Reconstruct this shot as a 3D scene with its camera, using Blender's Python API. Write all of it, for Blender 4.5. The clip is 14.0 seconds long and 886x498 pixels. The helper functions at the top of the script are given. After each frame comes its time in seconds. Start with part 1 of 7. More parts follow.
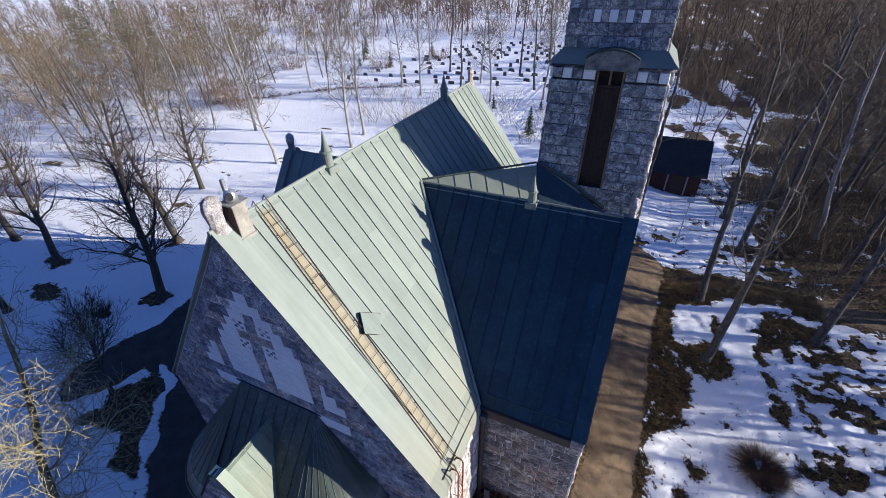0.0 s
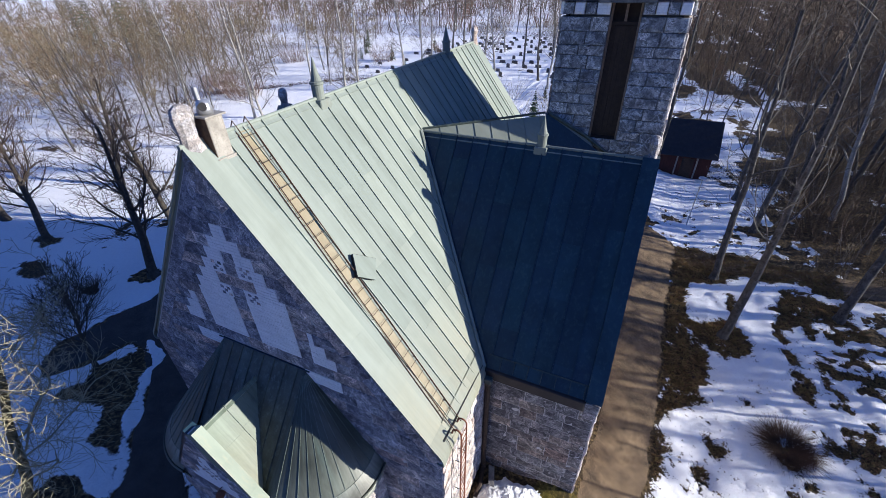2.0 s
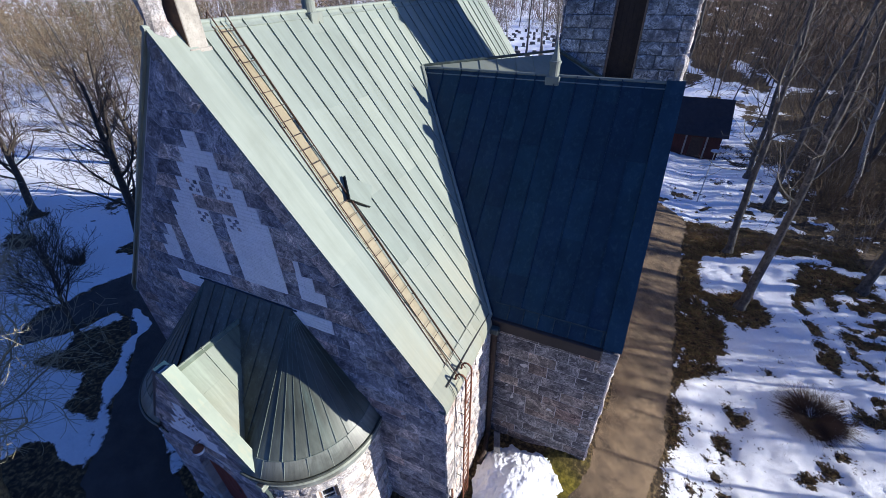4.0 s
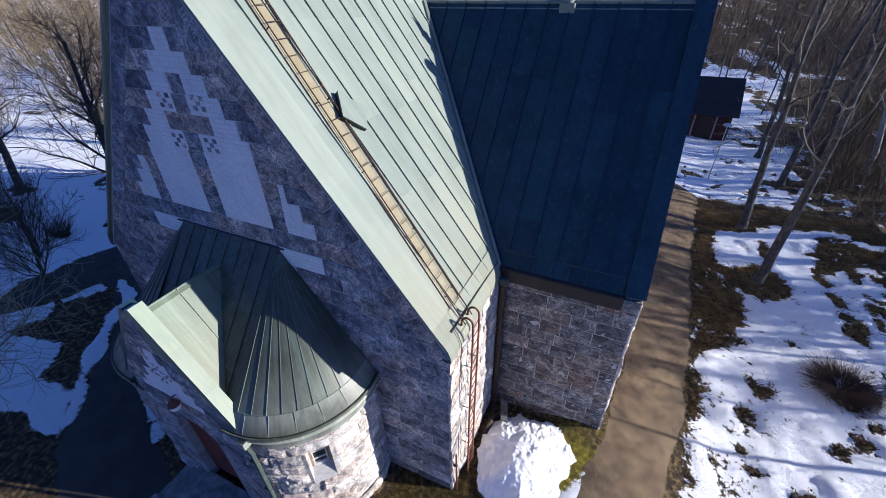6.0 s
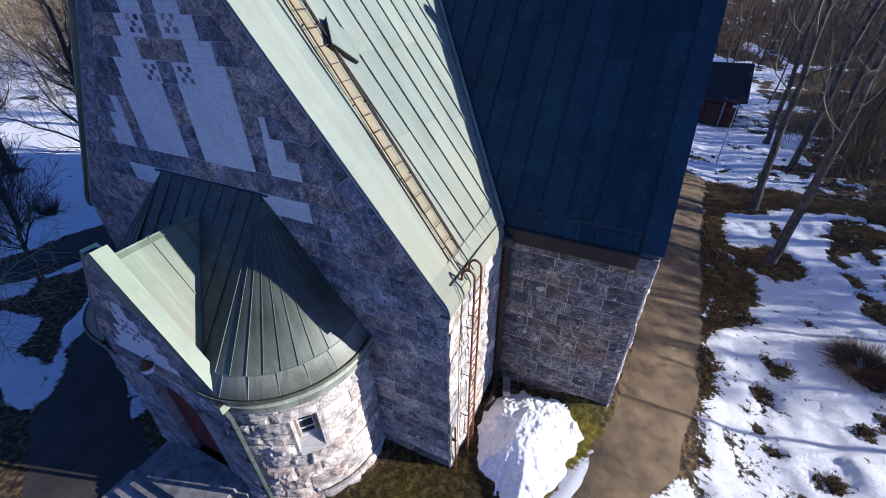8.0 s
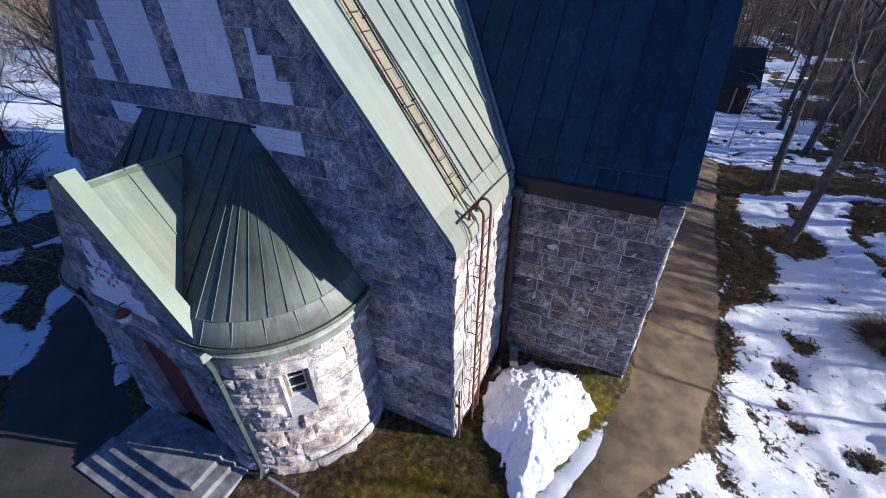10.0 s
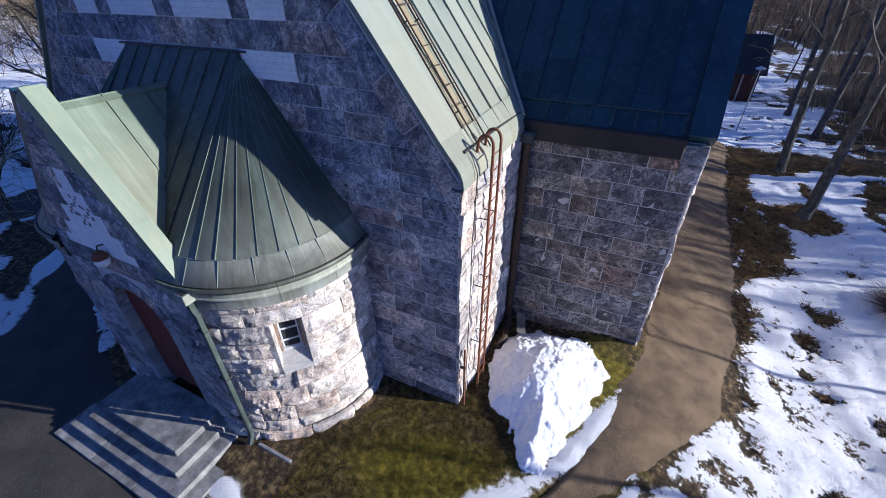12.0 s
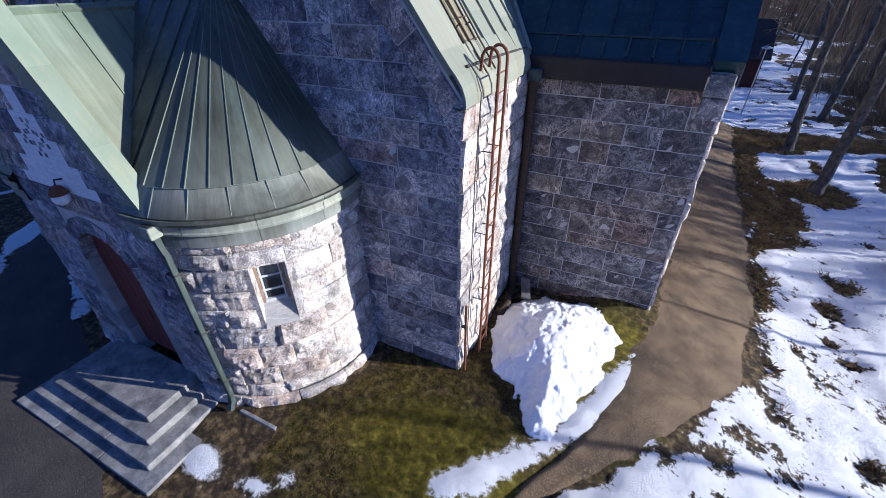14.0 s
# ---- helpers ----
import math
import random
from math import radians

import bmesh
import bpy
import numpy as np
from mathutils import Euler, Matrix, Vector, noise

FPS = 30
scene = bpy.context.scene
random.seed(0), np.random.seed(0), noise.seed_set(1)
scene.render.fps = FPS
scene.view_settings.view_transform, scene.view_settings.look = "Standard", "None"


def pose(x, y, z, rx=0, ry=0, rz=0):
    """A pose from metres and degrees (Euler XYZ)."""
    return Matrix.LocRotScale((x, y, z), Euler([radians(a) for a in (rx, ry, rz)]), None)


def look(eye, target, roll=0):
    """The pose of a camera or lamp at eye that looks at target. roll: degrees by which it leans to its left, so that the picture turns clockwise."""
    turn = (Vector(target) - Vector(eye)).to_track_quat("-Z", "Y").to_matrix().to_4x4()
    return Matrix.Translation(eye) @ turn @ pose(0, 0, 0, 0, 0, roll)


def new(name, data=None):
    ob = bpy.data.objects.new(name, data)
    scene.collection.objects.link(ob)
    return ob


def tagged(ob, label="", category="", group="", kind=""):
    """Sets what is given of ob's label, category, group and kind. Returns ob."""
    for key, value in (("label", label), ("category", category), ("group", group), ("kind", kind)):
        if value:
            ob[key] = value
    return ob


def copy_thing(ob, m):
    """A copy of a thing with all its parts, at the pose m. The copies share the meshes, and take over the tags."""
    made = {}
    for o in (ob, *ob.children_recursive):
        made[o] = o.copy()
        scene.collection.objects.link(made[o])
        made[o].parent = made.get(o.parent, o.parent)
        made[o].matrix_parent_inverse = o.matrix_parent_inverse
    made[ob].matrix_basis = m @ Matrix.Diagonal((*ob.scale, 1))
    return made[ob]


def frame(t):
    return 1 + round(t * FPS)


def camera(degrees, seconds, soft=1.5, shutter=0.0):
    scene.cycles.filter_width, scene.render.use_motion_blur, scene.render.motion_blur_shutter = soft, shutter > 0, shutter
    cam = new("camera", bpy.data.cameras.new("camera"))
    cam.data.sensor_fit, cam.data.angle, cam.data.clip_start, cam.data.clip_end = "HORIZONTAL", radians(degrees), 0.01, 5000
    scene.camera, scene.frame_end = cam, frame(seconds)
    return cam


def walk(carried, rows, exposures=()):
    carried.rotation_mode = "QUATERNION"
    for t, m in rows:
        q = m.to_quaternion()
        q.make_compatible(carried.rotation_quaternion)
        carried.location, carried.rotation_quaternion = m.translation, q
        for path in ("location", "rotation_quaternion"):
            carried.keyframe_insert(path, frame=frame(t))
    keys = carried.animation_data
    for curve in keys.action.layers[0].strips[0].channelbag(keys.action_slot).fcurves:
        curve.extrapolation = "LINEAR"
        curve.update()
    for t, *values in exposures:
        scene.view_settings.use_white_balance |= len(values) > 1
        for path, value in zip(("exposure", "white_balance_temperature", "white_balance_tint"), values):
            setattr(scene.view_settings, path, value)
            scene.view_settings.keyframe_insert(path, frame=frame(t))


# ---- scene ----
cam = camera(95.0, 14.0, soft=0.32)
EXPOSURES = [(0, 0.80, 6450, 11), (3, 0.88, 6260, 11), (6, 0.86, 6130, 11.5), (12, 0.82, 5950, 12), (14, 0.87, 5870, 12)]
PATH = [
    (0, (8.167, -4.975, 17.776), (7.462, -3.477, 16.654), -1.4),
    (0.5, (8.181, -4.941, 17.338), (7.473, -3.445, 16.215), -1.5),
    (1, (8.179, -4.949, 16.827), (7.468, -3.453, 15.705), -1.5),
    (1.5, (8.171, -4.967, 16.319), (7.457, -3.471, 15.201), -1.5),
    (2, (8.15, -5.003, 15.732), (7.433, -3.504, 14.619), -1.5),
    (2.5, (8.147, -5.042, 15.185), (7.427, -3.541, 14.077), -1.4),
    (3, (8.169, -5.085, 14.632), (7.447, -3.586, 13.522), -1.4),
    (5.5, (7.974, -5.13, 12.262), (7.252, -3.631, 11.152), -1.4),
    (6, (7.965, -5.119, 11.816), (7.243, -3.622, 10.703), -1.3),
    (6.5, (7.924, -5.063, 11.424), (7.205, -3.568, 10.307), -1.2),
    (7, (7.901, -5.017, 11.078), (7.184, -3.525, 9.956), -1.0),
    (7.5, (7.921, -5.022, 10.823), (7.2, -3.528, 9.706), -1.1),
    (8, (7.937, -5.04, 10.536), (7.214, -3.546, 9.421), -1.0),
    (10.5, (7.862, -5.083, 8.877), (7.128, -3.595, 7.76), -0.6),
    (11, (7.857, -5.111, 8.564), (7.121, -3.623, 7.448), -0.6),
    (11.5, (7.837, -5.137, 8.269), (7.101, -3.646, 7.158), -0.5),
    (12, (7.83, -5.206, 7.979), (7.095, -3.713, 6.87), -0.5),
    (12.5, (7.813, -5.244, 7.7), (7.079, -3.75, 6.59), -0.4),
    (13, (7.817, -5.236, 7.38), (7.081, -3.74, 6.275), -0.5),
    (13.5, (7.816, -5.208, 7.072), (7.082, -3.709, 5.97), -0.5),
    (14, (7.789, -5.188, 6.745), (7.061, -3.689, 5.64), -0.4),
]
walk(cam, [(t, look(eye, target, roll)) for t, eye, target, roll in PATH], EXPOSURES)

# ---- world, sun, exposure ----
SUN_DIR = Vector((0.92, 0.285, 0.27)).normalized()
world = bpy.data.worlds.new("sky")
scene.world = world
world.use_nodes = True
wn = world.node_tree
wbg = next(n for n in wn.nodes if n.type == "BACKGROUND")
sky = wn.nodes.new("ShaderNodeTexSky")
sky.sky_type = "NISHITA"
sky.sun_disc = False
sky.ozone_density = 3.0
sky.sun_elevation = math.asin(SUN_DIR.z)
sky.sun_rotation = math.atan2(SUN_DIR.x, SUN_DIR.y)
hue = wn.nodes.new("ShaderNodeHueSaturation")
hue.inputs["Saturation"].default_value = 1.12
wn.links.new(sky.outputs[0], hue.inputs["Color"])
cool = wn.nodes.new("ShaderNodeMix")
cool.data_type, cool.blend_type = "RGBA", "MULTIPLY"
cool.inputs[0].default_value = 1.0
cool.inputs[7].default_value = (0.60, 0.88, 2.05, 1)
wn.links.new(hue.outputs[0], cool.inputs[6])
haze = wn.nodes.new("ShaderNodeMix")
haze.data_type, haze.blend_type = "RGBA", "ADD"
haze.inputs[0].default_value = 1.0
haze.inputs[7].default_value = (0.66, 1.42, 3.3, 1)
wn.links.new(cool.outputs[2], haze.inputs[6])
wn.links.new(haze.outputs[2], wbg.inputs[0])
wbg.inputs[1].default_value = 0.033
sun = new("sun", bpy.data.lights.new("sun", "SUN"))
sun.data.energy = 5.0
sun.data.angle = radians(0.55)
sun.data.color = (1.0, 0.95, 0.87)
sun.matrix_world = look(SUN_DIR * 80, (0, 0, 0))

# ---- materials ----
def noisy(name, c1, c2, scale=3.0, rough=0.8, metal=0.0, bump=0.3, fine=40.0, c3=None, vary=0.0, stretch=(1, 1, 1), spec=0.4, coords="Object", island=False, bump_dist=0.02, spots=0.0, veins=None, streak=False):
    """A surface of two tones mixed by a broad noise, specks from a fine noise, a bump, and tone by object or by island."""
    m = bpy.data.materials.new(name)
    m.use_nodes = True
    nt = m.node_tree
    N, L = nt.nodes, nt.links
    b = next(n for n in N if n.type == "BSDF_PRINCIPLED")
    b.inputs["Roughness"].default_value = rough
    b.inputs["Metallic"].default_value = metal
    b.inputs["Specular IOR Level"].default_value = spec
    tc = N.new("ShaderNodeTexCoord")
    mp = N.new("ShaderNodeMapping")
    mp.inputs["Scale"].default_value = stretch
    L.new(tc.outputs[coords], mp.inputs[0])
    n1 = N.new("ShaderNodeTexNoise")
    n1.inputs["Scale"].default_value = scale
    n1.inputs["Detail"].default_value = 6
    n1.inputs["Roughness"].default_value = 0.65
    L.new(mp.outputs[0], n1.inputs["Vector"])
    r1 = N.new("ShaderNodeValToRGB")
    r1.color_ramp.elements[0].position, r1.color_ramp.elements[1].position = 0.32, 0.68
    r1.color_ramp.elements[0].color, r1.color_ramp.elements[1].color = (*c1, 1), (*c2, 1)
    L.new(n1.outputs[0], r1.inputs[0])
    col = r1.outputs[0]
    n2 = N.new("ShaderNodeTexNoise")
    n2.inputs["Scale"].default_value = fine
    n2.inputs["Detail"].default_value = 5
    n2.inputs["Roughness"].default_value = 0.7
    L.new(mp.outputs[0] if streak else tc.outputs[coords], n2.inputs["Vector"])
    if c3:
        r2 = N.new("ShaderNodeValToRGB")
        r2.color_ramp.elements[0].position, r2.color_ramp.elements[1].position = 0.52, 0.66
        L.new(n2.outputs[0], r2.inputs[0])
        mx = N.new("ShaderNodeMix")
        mx.data_type = "RGBA"
        mx.inputs[7].default_value = (*c3, 1)
        sc = N.new("ShaderNodeMath")
        sc.operation = "MULTIPLY"
        sc.inputs[1].default_value = spots or 0.5
        L.new(r2.outputs[0], sc.inputs[0])
        L.new(sc.outputs[0], mx.inputs[0])
        L.new(col, mx.inputs[6])
        col = mx.outputs[2]
    if veins:
        n3 = N.new("ShaderNodeTexNoise")
        n3.inputs["Scale"].default_value = 1.5
        n3.inputs["Detail"].default_value = 4
        n3.inputs["Distortion"].default_value = 0.6
        n4 = N.new("ShaderNodeVectorMath")
        n4.operation = "ADD"
        oi0 = N.new("ShaderNodeObjectInfo")
        L.new(oi0.outputs["Random"], n4.inputs[1])
        L.new(tc.outputs[coords], n4.inputs[0])
        L.new(n4.outputs[0], n3.inputs["Vector"])
        r3 = N.new("ShaderNodeValToRGB")
        els = r3.color_ramp.elements
        els[0].position, els[0].color = 0.485, (0, 0, 0, 1)
        els[1].position, els[1].color = 0.515, (0, 0, 0, 1)
        e3 = els.new(0.5)
        e3.color = (1, 1, 1, 1)
        L.new(n3.outputs[0], r3.inputs[0])
        m3 = N.new("ShaderNodeMath")
        m3.operation = "MULTIPLY"
        L.new(r3.outputs[0], m3.inputs[0])
        L.new(r1.outputs[0], m3.inputs[1])
        m3b = N.new("ShaderNodeMath")
        m3b.operation = "MULTIPLY"
        m3b.inputs[1].default_value = 3.0
        L.new(m3.outputs[0], m3b.inputs[0])
        m3 = m3b
        mv = N.new("ShaderNodeMix")
        mv.data_type = "RGBA"
        mv.inputs[7].default_value = (*veins, 1)
        L.new(m3.outputs[0], mv.inputs[0])
        L.new(col, mv.inputs[6])
        col = mv.outputs[2]
    if vary:
        if island:
            oi = N.new("ShaderNodeNewGeometry")
            rnd = oi.outputs["Random Per Island"]
        else:
            oi = N.new("ShaderNodeObjectInfo")
            rnd = oi.outputs["Random"]
        mr = N.new("ShaderNodeMapRange")
        mr.inputs[3].default_value, mr.inputs[4].default_value = 1 - vary, 1 + vary
        L.new(rnd, mr.inputs[0])
        hs = N.new("ShaderNodeHueSaturation")
        L.new(mr.outputs[0], hs.inputs["Value"])
        ms = N.new("ShaderNodeMath")
        ms.operation = "MULTIPLY"
        ms.inputs[1].default_value = 7.31
        L.new(rnd, ms.inputs[0])
        fr = N.new("ShaderNodeMath")
        fr.operation = "FRACT"
        L.new(ms.outputs[0], fr.inputs[0])
        mh = N.new("ShaderNodeMapRange")
        mh.inputs[3].default_value, mh.inputs[4].default_value = 0.5 - vary * 0.1, 0.5 + vary * 0.1
        L.new(fr.outputs[0], mh.inputs[0])
        L.new(mh.outputs[0], hs.inputs["Hue"])
        L.new(col, hs.inputs["Color"])
        col = hs.outputs[0]
    L.new(col, b.inputs["Base Color"])
    if bump:
        ad = N.new("ShaderNodeMath")
        ad.operation = "ADD"
        L.new(n1.outputs[0], ad.inputs[0])
        L.new(n2.outputs[0], ad.inputs[1])
        bp = N.new("ShaderNodeBump")
        bp.inputs["Strength"].default_value = bump
        bp.inputs["Distance"].default_value = bump_dist
        L.new(ad.outputs[0], bp.inputs["Height"])
        L.new(bp.outputs[0], b.inputs["Normal"])
    return m


def granite(name, ramp_stops, tones, scale=2.4, bump=0.8, bump_dist=0.03, island=False):
    """Split granite: cloudy mineral tones, pale cleavage veins, specks, and a tint of its own for each block."""
    m = bpy.data.materials.new(name)
    m.use_nodes = True
    N, L = m.node_tree.nodes, m.node_tree.links
    b = next(n for n in N if n.type == "BSDF_PRINCIPLED")
    b.inputs["Roughness"].default_value = 0.82
    b.inputs["Specular IOR Level"].default_value = 0.3
    tc = N.new("ShaderNodeTexCoord")
    oi = N.new("ShaderNodeNewGeometry") if island else N.new("ShaderNodeObjectInfo")
    rnd = oi.outputs["Random Per Island"] if island else oi.outputs["Random"]
    far = N.new("ShaderNodeVectorMath")
    far.operation = "SCALE"
    far.inputs[0].default_value = (31.0, 17.0, 23.0)
    L.new(rnd, far.inputs["Scale"])
    add = N.new("ShaderNodeVectorMath")
    L.new(tc.outputs["Object"], add.inputs[0])
    L.new(far.outputs[0], add.inputs[1])
    def tex(sc, detail, rough, dist=0.0):
        n = N.new("ShaderNodeTexNoise")
        n.inputs["Scale"].default_value, n.inputs["Detail"].default_value = sc, detail
        n.inputs["Roughness"].default_value, n.inputs["Distortion"].default_value = rough, dist
        L.new(add.outputs[0], n.inputs["Vector"])
        return n.outputs[0]
    def ramp(src, stops, mode="LINEAR"):
        r = N.new("ShaderNodeValToRGB")
        r.color_ramp.interpolation = mode
        els = r.color_ramp.elements
        while len(els) < len(stops):
            els.new(0.5)
        for e, (p, c) in zip(els, stops):
            e.position, e.color = p, (*c, 1)
        L.new(src, r.inputs[0])
        return r.outputs[0]
    def mix(f, a, c, kind="MIX"):
        x = N.new("ShaderNodeMix")
        x.data_type, x.blend_type = "RGBA", kind
        if isinstance(f, float):
            x.inputs[0].default_value = f
        else:
            L.new(f, x.inputs[0])
        L.new(a, x.inputs[6])
        if isinstance(c, tuple):
            x.inputs[7].default_value = (*c, 1)
        else:
            L.new(c, x.inputs[7])
        return x.outputs[2]
    cloud, vein, speck, broad = tex(scale, 10, 0.78, 1.2), tex(scale * 0.8, 8, 0.74, 0.7), tex(34, 4, 0.8), tex(1.9, 6, 0.66, 0.5)
    col = ramp(cloud, ramp_stops)
    line = ramp(vein, [(0.44, (0, 0, 0)), (0.5, (1, 1, 1)), (0.535, (0, 0, 0))])
    patch = ramp(broad, [(0.40, (0, 0, 0)), (0.54, (0.95, 0.95, 0.95))])
    both = mix(1.0, line, patch, "MULTIPLY")
    pale = tuple(min(0.7, q * 1.15) for q in ramp_stops[-1][1])
    col = mix(both, col, pale)
    col = mix(0.85, col, ramp(speck, [(0.36, (0.32, 0.32, 0.34)), (0.48, (0.92, 0.92, 0.92)), (0.58, (1.05, 1.05, 1.05)), (0.68, (2.0, 1.95, 1.9))]), "MULTIPLY")
    col = mix(1.0, col, ramp(rnd, tones, "CONSTANT"), "MULTIPLY")
    col = mix(0.9, col, ramp(tex(1.3, 4, 0.6, 0.8), [(0.32, (0.55, 0.55, 0.59)), (0.5, (1, 1, 1)), (0.66, (1.55, 1.48, 1.42))]), "MULTIPLY")
    L.new(col, b.inputs["Base Color"])
    h = N.new("ShaderNodeMath")
    h.operation = "MULTIPLY_ADD"
    h.inputs[1].default_value = 0.35
    L.new(speck, h.inputs[0])
    L.new(cloud, h.inputs[2])
    bp = N.new("ShaderNodeBump")
    bp.inputs["Strength"].default_value, bp.inputs["Distance"].default_value = bump, bump_dist
    L.new(h.outputs[0], bp.inputs["Height"])
    L.new(bp.outputs[0], b.inputs["Normal"])
    return m


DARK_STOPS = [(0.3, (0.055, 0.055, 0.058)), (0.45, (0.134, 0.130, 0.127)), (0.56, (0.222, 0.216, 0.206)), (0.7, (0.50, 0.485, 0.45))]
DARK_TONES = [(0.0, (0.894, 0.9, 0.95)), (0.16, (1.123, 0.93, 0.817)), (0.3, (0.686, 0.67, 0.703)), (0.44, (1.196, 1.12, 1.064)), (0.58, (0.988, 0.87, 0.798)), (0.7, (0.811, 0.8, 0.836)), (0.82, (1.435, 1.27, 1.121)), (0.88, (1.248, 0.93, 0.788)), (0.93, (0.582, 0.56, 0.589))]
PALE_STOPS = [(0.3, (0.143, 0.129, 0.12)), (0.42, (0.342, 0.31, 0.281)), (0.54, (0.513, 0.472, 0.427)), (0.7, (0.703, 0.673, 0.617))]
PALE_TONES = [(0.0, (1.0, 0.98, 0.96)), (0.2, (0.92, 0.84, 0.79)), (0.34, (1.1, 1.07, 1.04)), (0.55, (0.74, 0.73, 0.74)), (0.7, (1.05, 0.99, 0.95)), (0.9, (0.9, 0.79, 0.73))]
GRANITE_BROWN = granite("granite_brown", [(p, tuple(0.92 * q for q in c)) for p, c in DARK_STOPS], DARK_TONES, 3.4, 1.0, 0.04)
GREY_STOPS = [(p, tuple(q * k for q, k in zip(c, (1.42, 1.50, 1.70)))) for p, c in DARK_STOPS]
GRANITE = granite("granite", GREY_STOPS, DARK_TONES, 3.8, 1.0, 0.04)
TOWER_STOPS = [(p, tuple(q * k for q, k in zip(c, (1.08, 1.16, 1.26)))) for p, c in DARK_STOPS]
TOWER_TONES = [(p, tuple(0.72 + 0.28 * q for q in c)) for p, c in DARK_TONES]
GRANITE_TOWER = granite("granite_tower", TOWER_STOPS, TOWER_TONES, 3.6, 0.8, 0.03)
GRANITE_JOINED = granite("granite_joined", DARK_STOPS, DARK_TONES, 4.2, 1.0, 0.04, island=True)
MORTAR_DARK = noisy("old_mortar", (0.115, 0.118, 0.125), (0.20, 0.20, 0.205), 3, 0.95, bump=0.5, fine=50)
# paler copy of the granite for sun-facing walls: sunlight in its colour
GRANITE_SUNLIT = granite("granite_sunlit", PALE_STOPS, PALE_TONES, 3.2, 1.0, 0.045)
GRANITE_JAMB = noisy("granite_jamb", (0.20, 0.20, 0.20), (0.34, 0.335, 0.33), 2.5, 0.8, bump=0.3, fine=45, c3=(0.14, 0.14, 0.14), vary=0.12)
GRANITE_SILL = noisy("granite_sill", (0.30, 0.29, 0.28), (0.46, 0.44, 0.42), 4, 0.85, bump=0.9, fine=30, c3=(0.20, 0.19, 0.18), stretch=(1, 1, 6), spots=0.5, streak=True)
COPPER_PORCH = noisy("copper_porch", (0.0432, 0.0461, 0.0360), (0.0922, 0.1008, 0.0778), 3.0, 0.55, bump=0.06, fine=9, c3=(0.1440, 0.1800, 0.1512), vary=0.18, stretch=(1, 1, 0.12), spots=0.5, streak=True)
# aged copper, darkened and blued: the shade is in its colour
COPPER_SHADE = noisy("copper_shade", (0.0062, 0.0211, 0.0335), (0.0140, 0.0390, 0.0608), 1.6, 0.38, bump=0.06, fine=9, c3=(0.0546, 0.0936, 0.0936), vary=0.18, stretch=(1, 1, 0.2), spots=0.4, streak=True)
GRANITE_STEP = noisy("granite_step", (0.085, 0.085, 0.088), (0.30, 0.292, 0.28), 3.2, 0.85, bump=0.7, fine=34, c3=(0.085, 0.085, 0.085), vary=0.22, spots=0.75)
MORTAR = noisy("mortar", (0.42, 0.41, 0.395), (0.60, 0.585, 0.56), 3, 0.95, bump=0.5, fine=50)
LIMEWASH = noisy("limewash", (0.78, 0.78, 0.78), (0.90, 0.90, 0.90), 1.4, 0.85, bump=0.5, fine=14, c3=(0.56, 0.55, 0.54), spots=0.4)


def brick_courses(m, width, height, shade):
    """Lays faint brick joints under the limewash: a little darker and sunk."""
    N, L = m.node_tree.nodes, m.node_tree.links
    b = next(n for n in N if n.type == "BSDF_PRINCIPLED")
    tc, xyz, c = N.new("ShaderNodeTexCoord"), N.new("ShaderNodeSeparateXYZ"), N.new("ShaderNodeCombineXYZ")
    L.new(tc.outputs["Object"], xyz.inputs[0])
    L.new(xyz.outputs["X"], c.inputs[0])
    L.new(xyz.outputs["Z"], c.inputs[1])
    w = N.new("ShaderNodeTexNoise")
    w.inputs["Scale"].default_value = 5.0
    L.new(tc.outputs["Object"], w.inputs["Vector"])
    bend = N.new("ShaderNodeMix")
    bend.data_type = "VECTOR"
    bend.inputs[0].default_value = 0.02
    L.new(c.outputs[0], bend.inputs[4])
    L.new(w.outputs["Color"], bend.inputs[5])
    br = N.new("ShaderNodeTexBrick")
    br.inputs["Scale"].default_value = 1.0
    br.inputs["Brick Width"].default_value, br.inputs["Row Height"].default_value = width, height
    br.inputs["Mortar Size"].default_value, br.inputs["Mortar Smooth"].default_value = 0.011, 0.6
    br.inputs["Color1"].default_value = (1, 1, 1, 1)
    br.inputs["Color2"].default_value = (0.96, 0.96, 0.96, 1)
    br.inputs["Mortar"].default_value = (shade, shade, shade, 1)
    L.new(bend.outputs[1], br.inputs["Vector"])
    x = N.new("ShaderNodeMix")
    x.data_type, x.blend_type = "RGBA", "MULTIPLY"
    x.inputs[0].default_value = 1.0
    L.new(b.inputs["Base Color"].links[0].from_socket, x.inputs[6])
    L.new(br.outputs["Color"], x.inputs[7])
    L.new(x.outputs[2], b.inputs["Base Color"])
    bp = N.new("ShaderNodeBump")
    bp.inputs["Strength"].default_value, bp.inputs["Distance"].default_value = 0.6, 0.012
    L.new(br.outputs["Color"], bp.inputs["Height"])
    if b.inputs["Normal"].links:
        L.new(b.inputs["Normal"].links[0].from_socket, bp.inputs["Normal"])
    L.new(bp.outputs[0], b.inputs["Normal"])


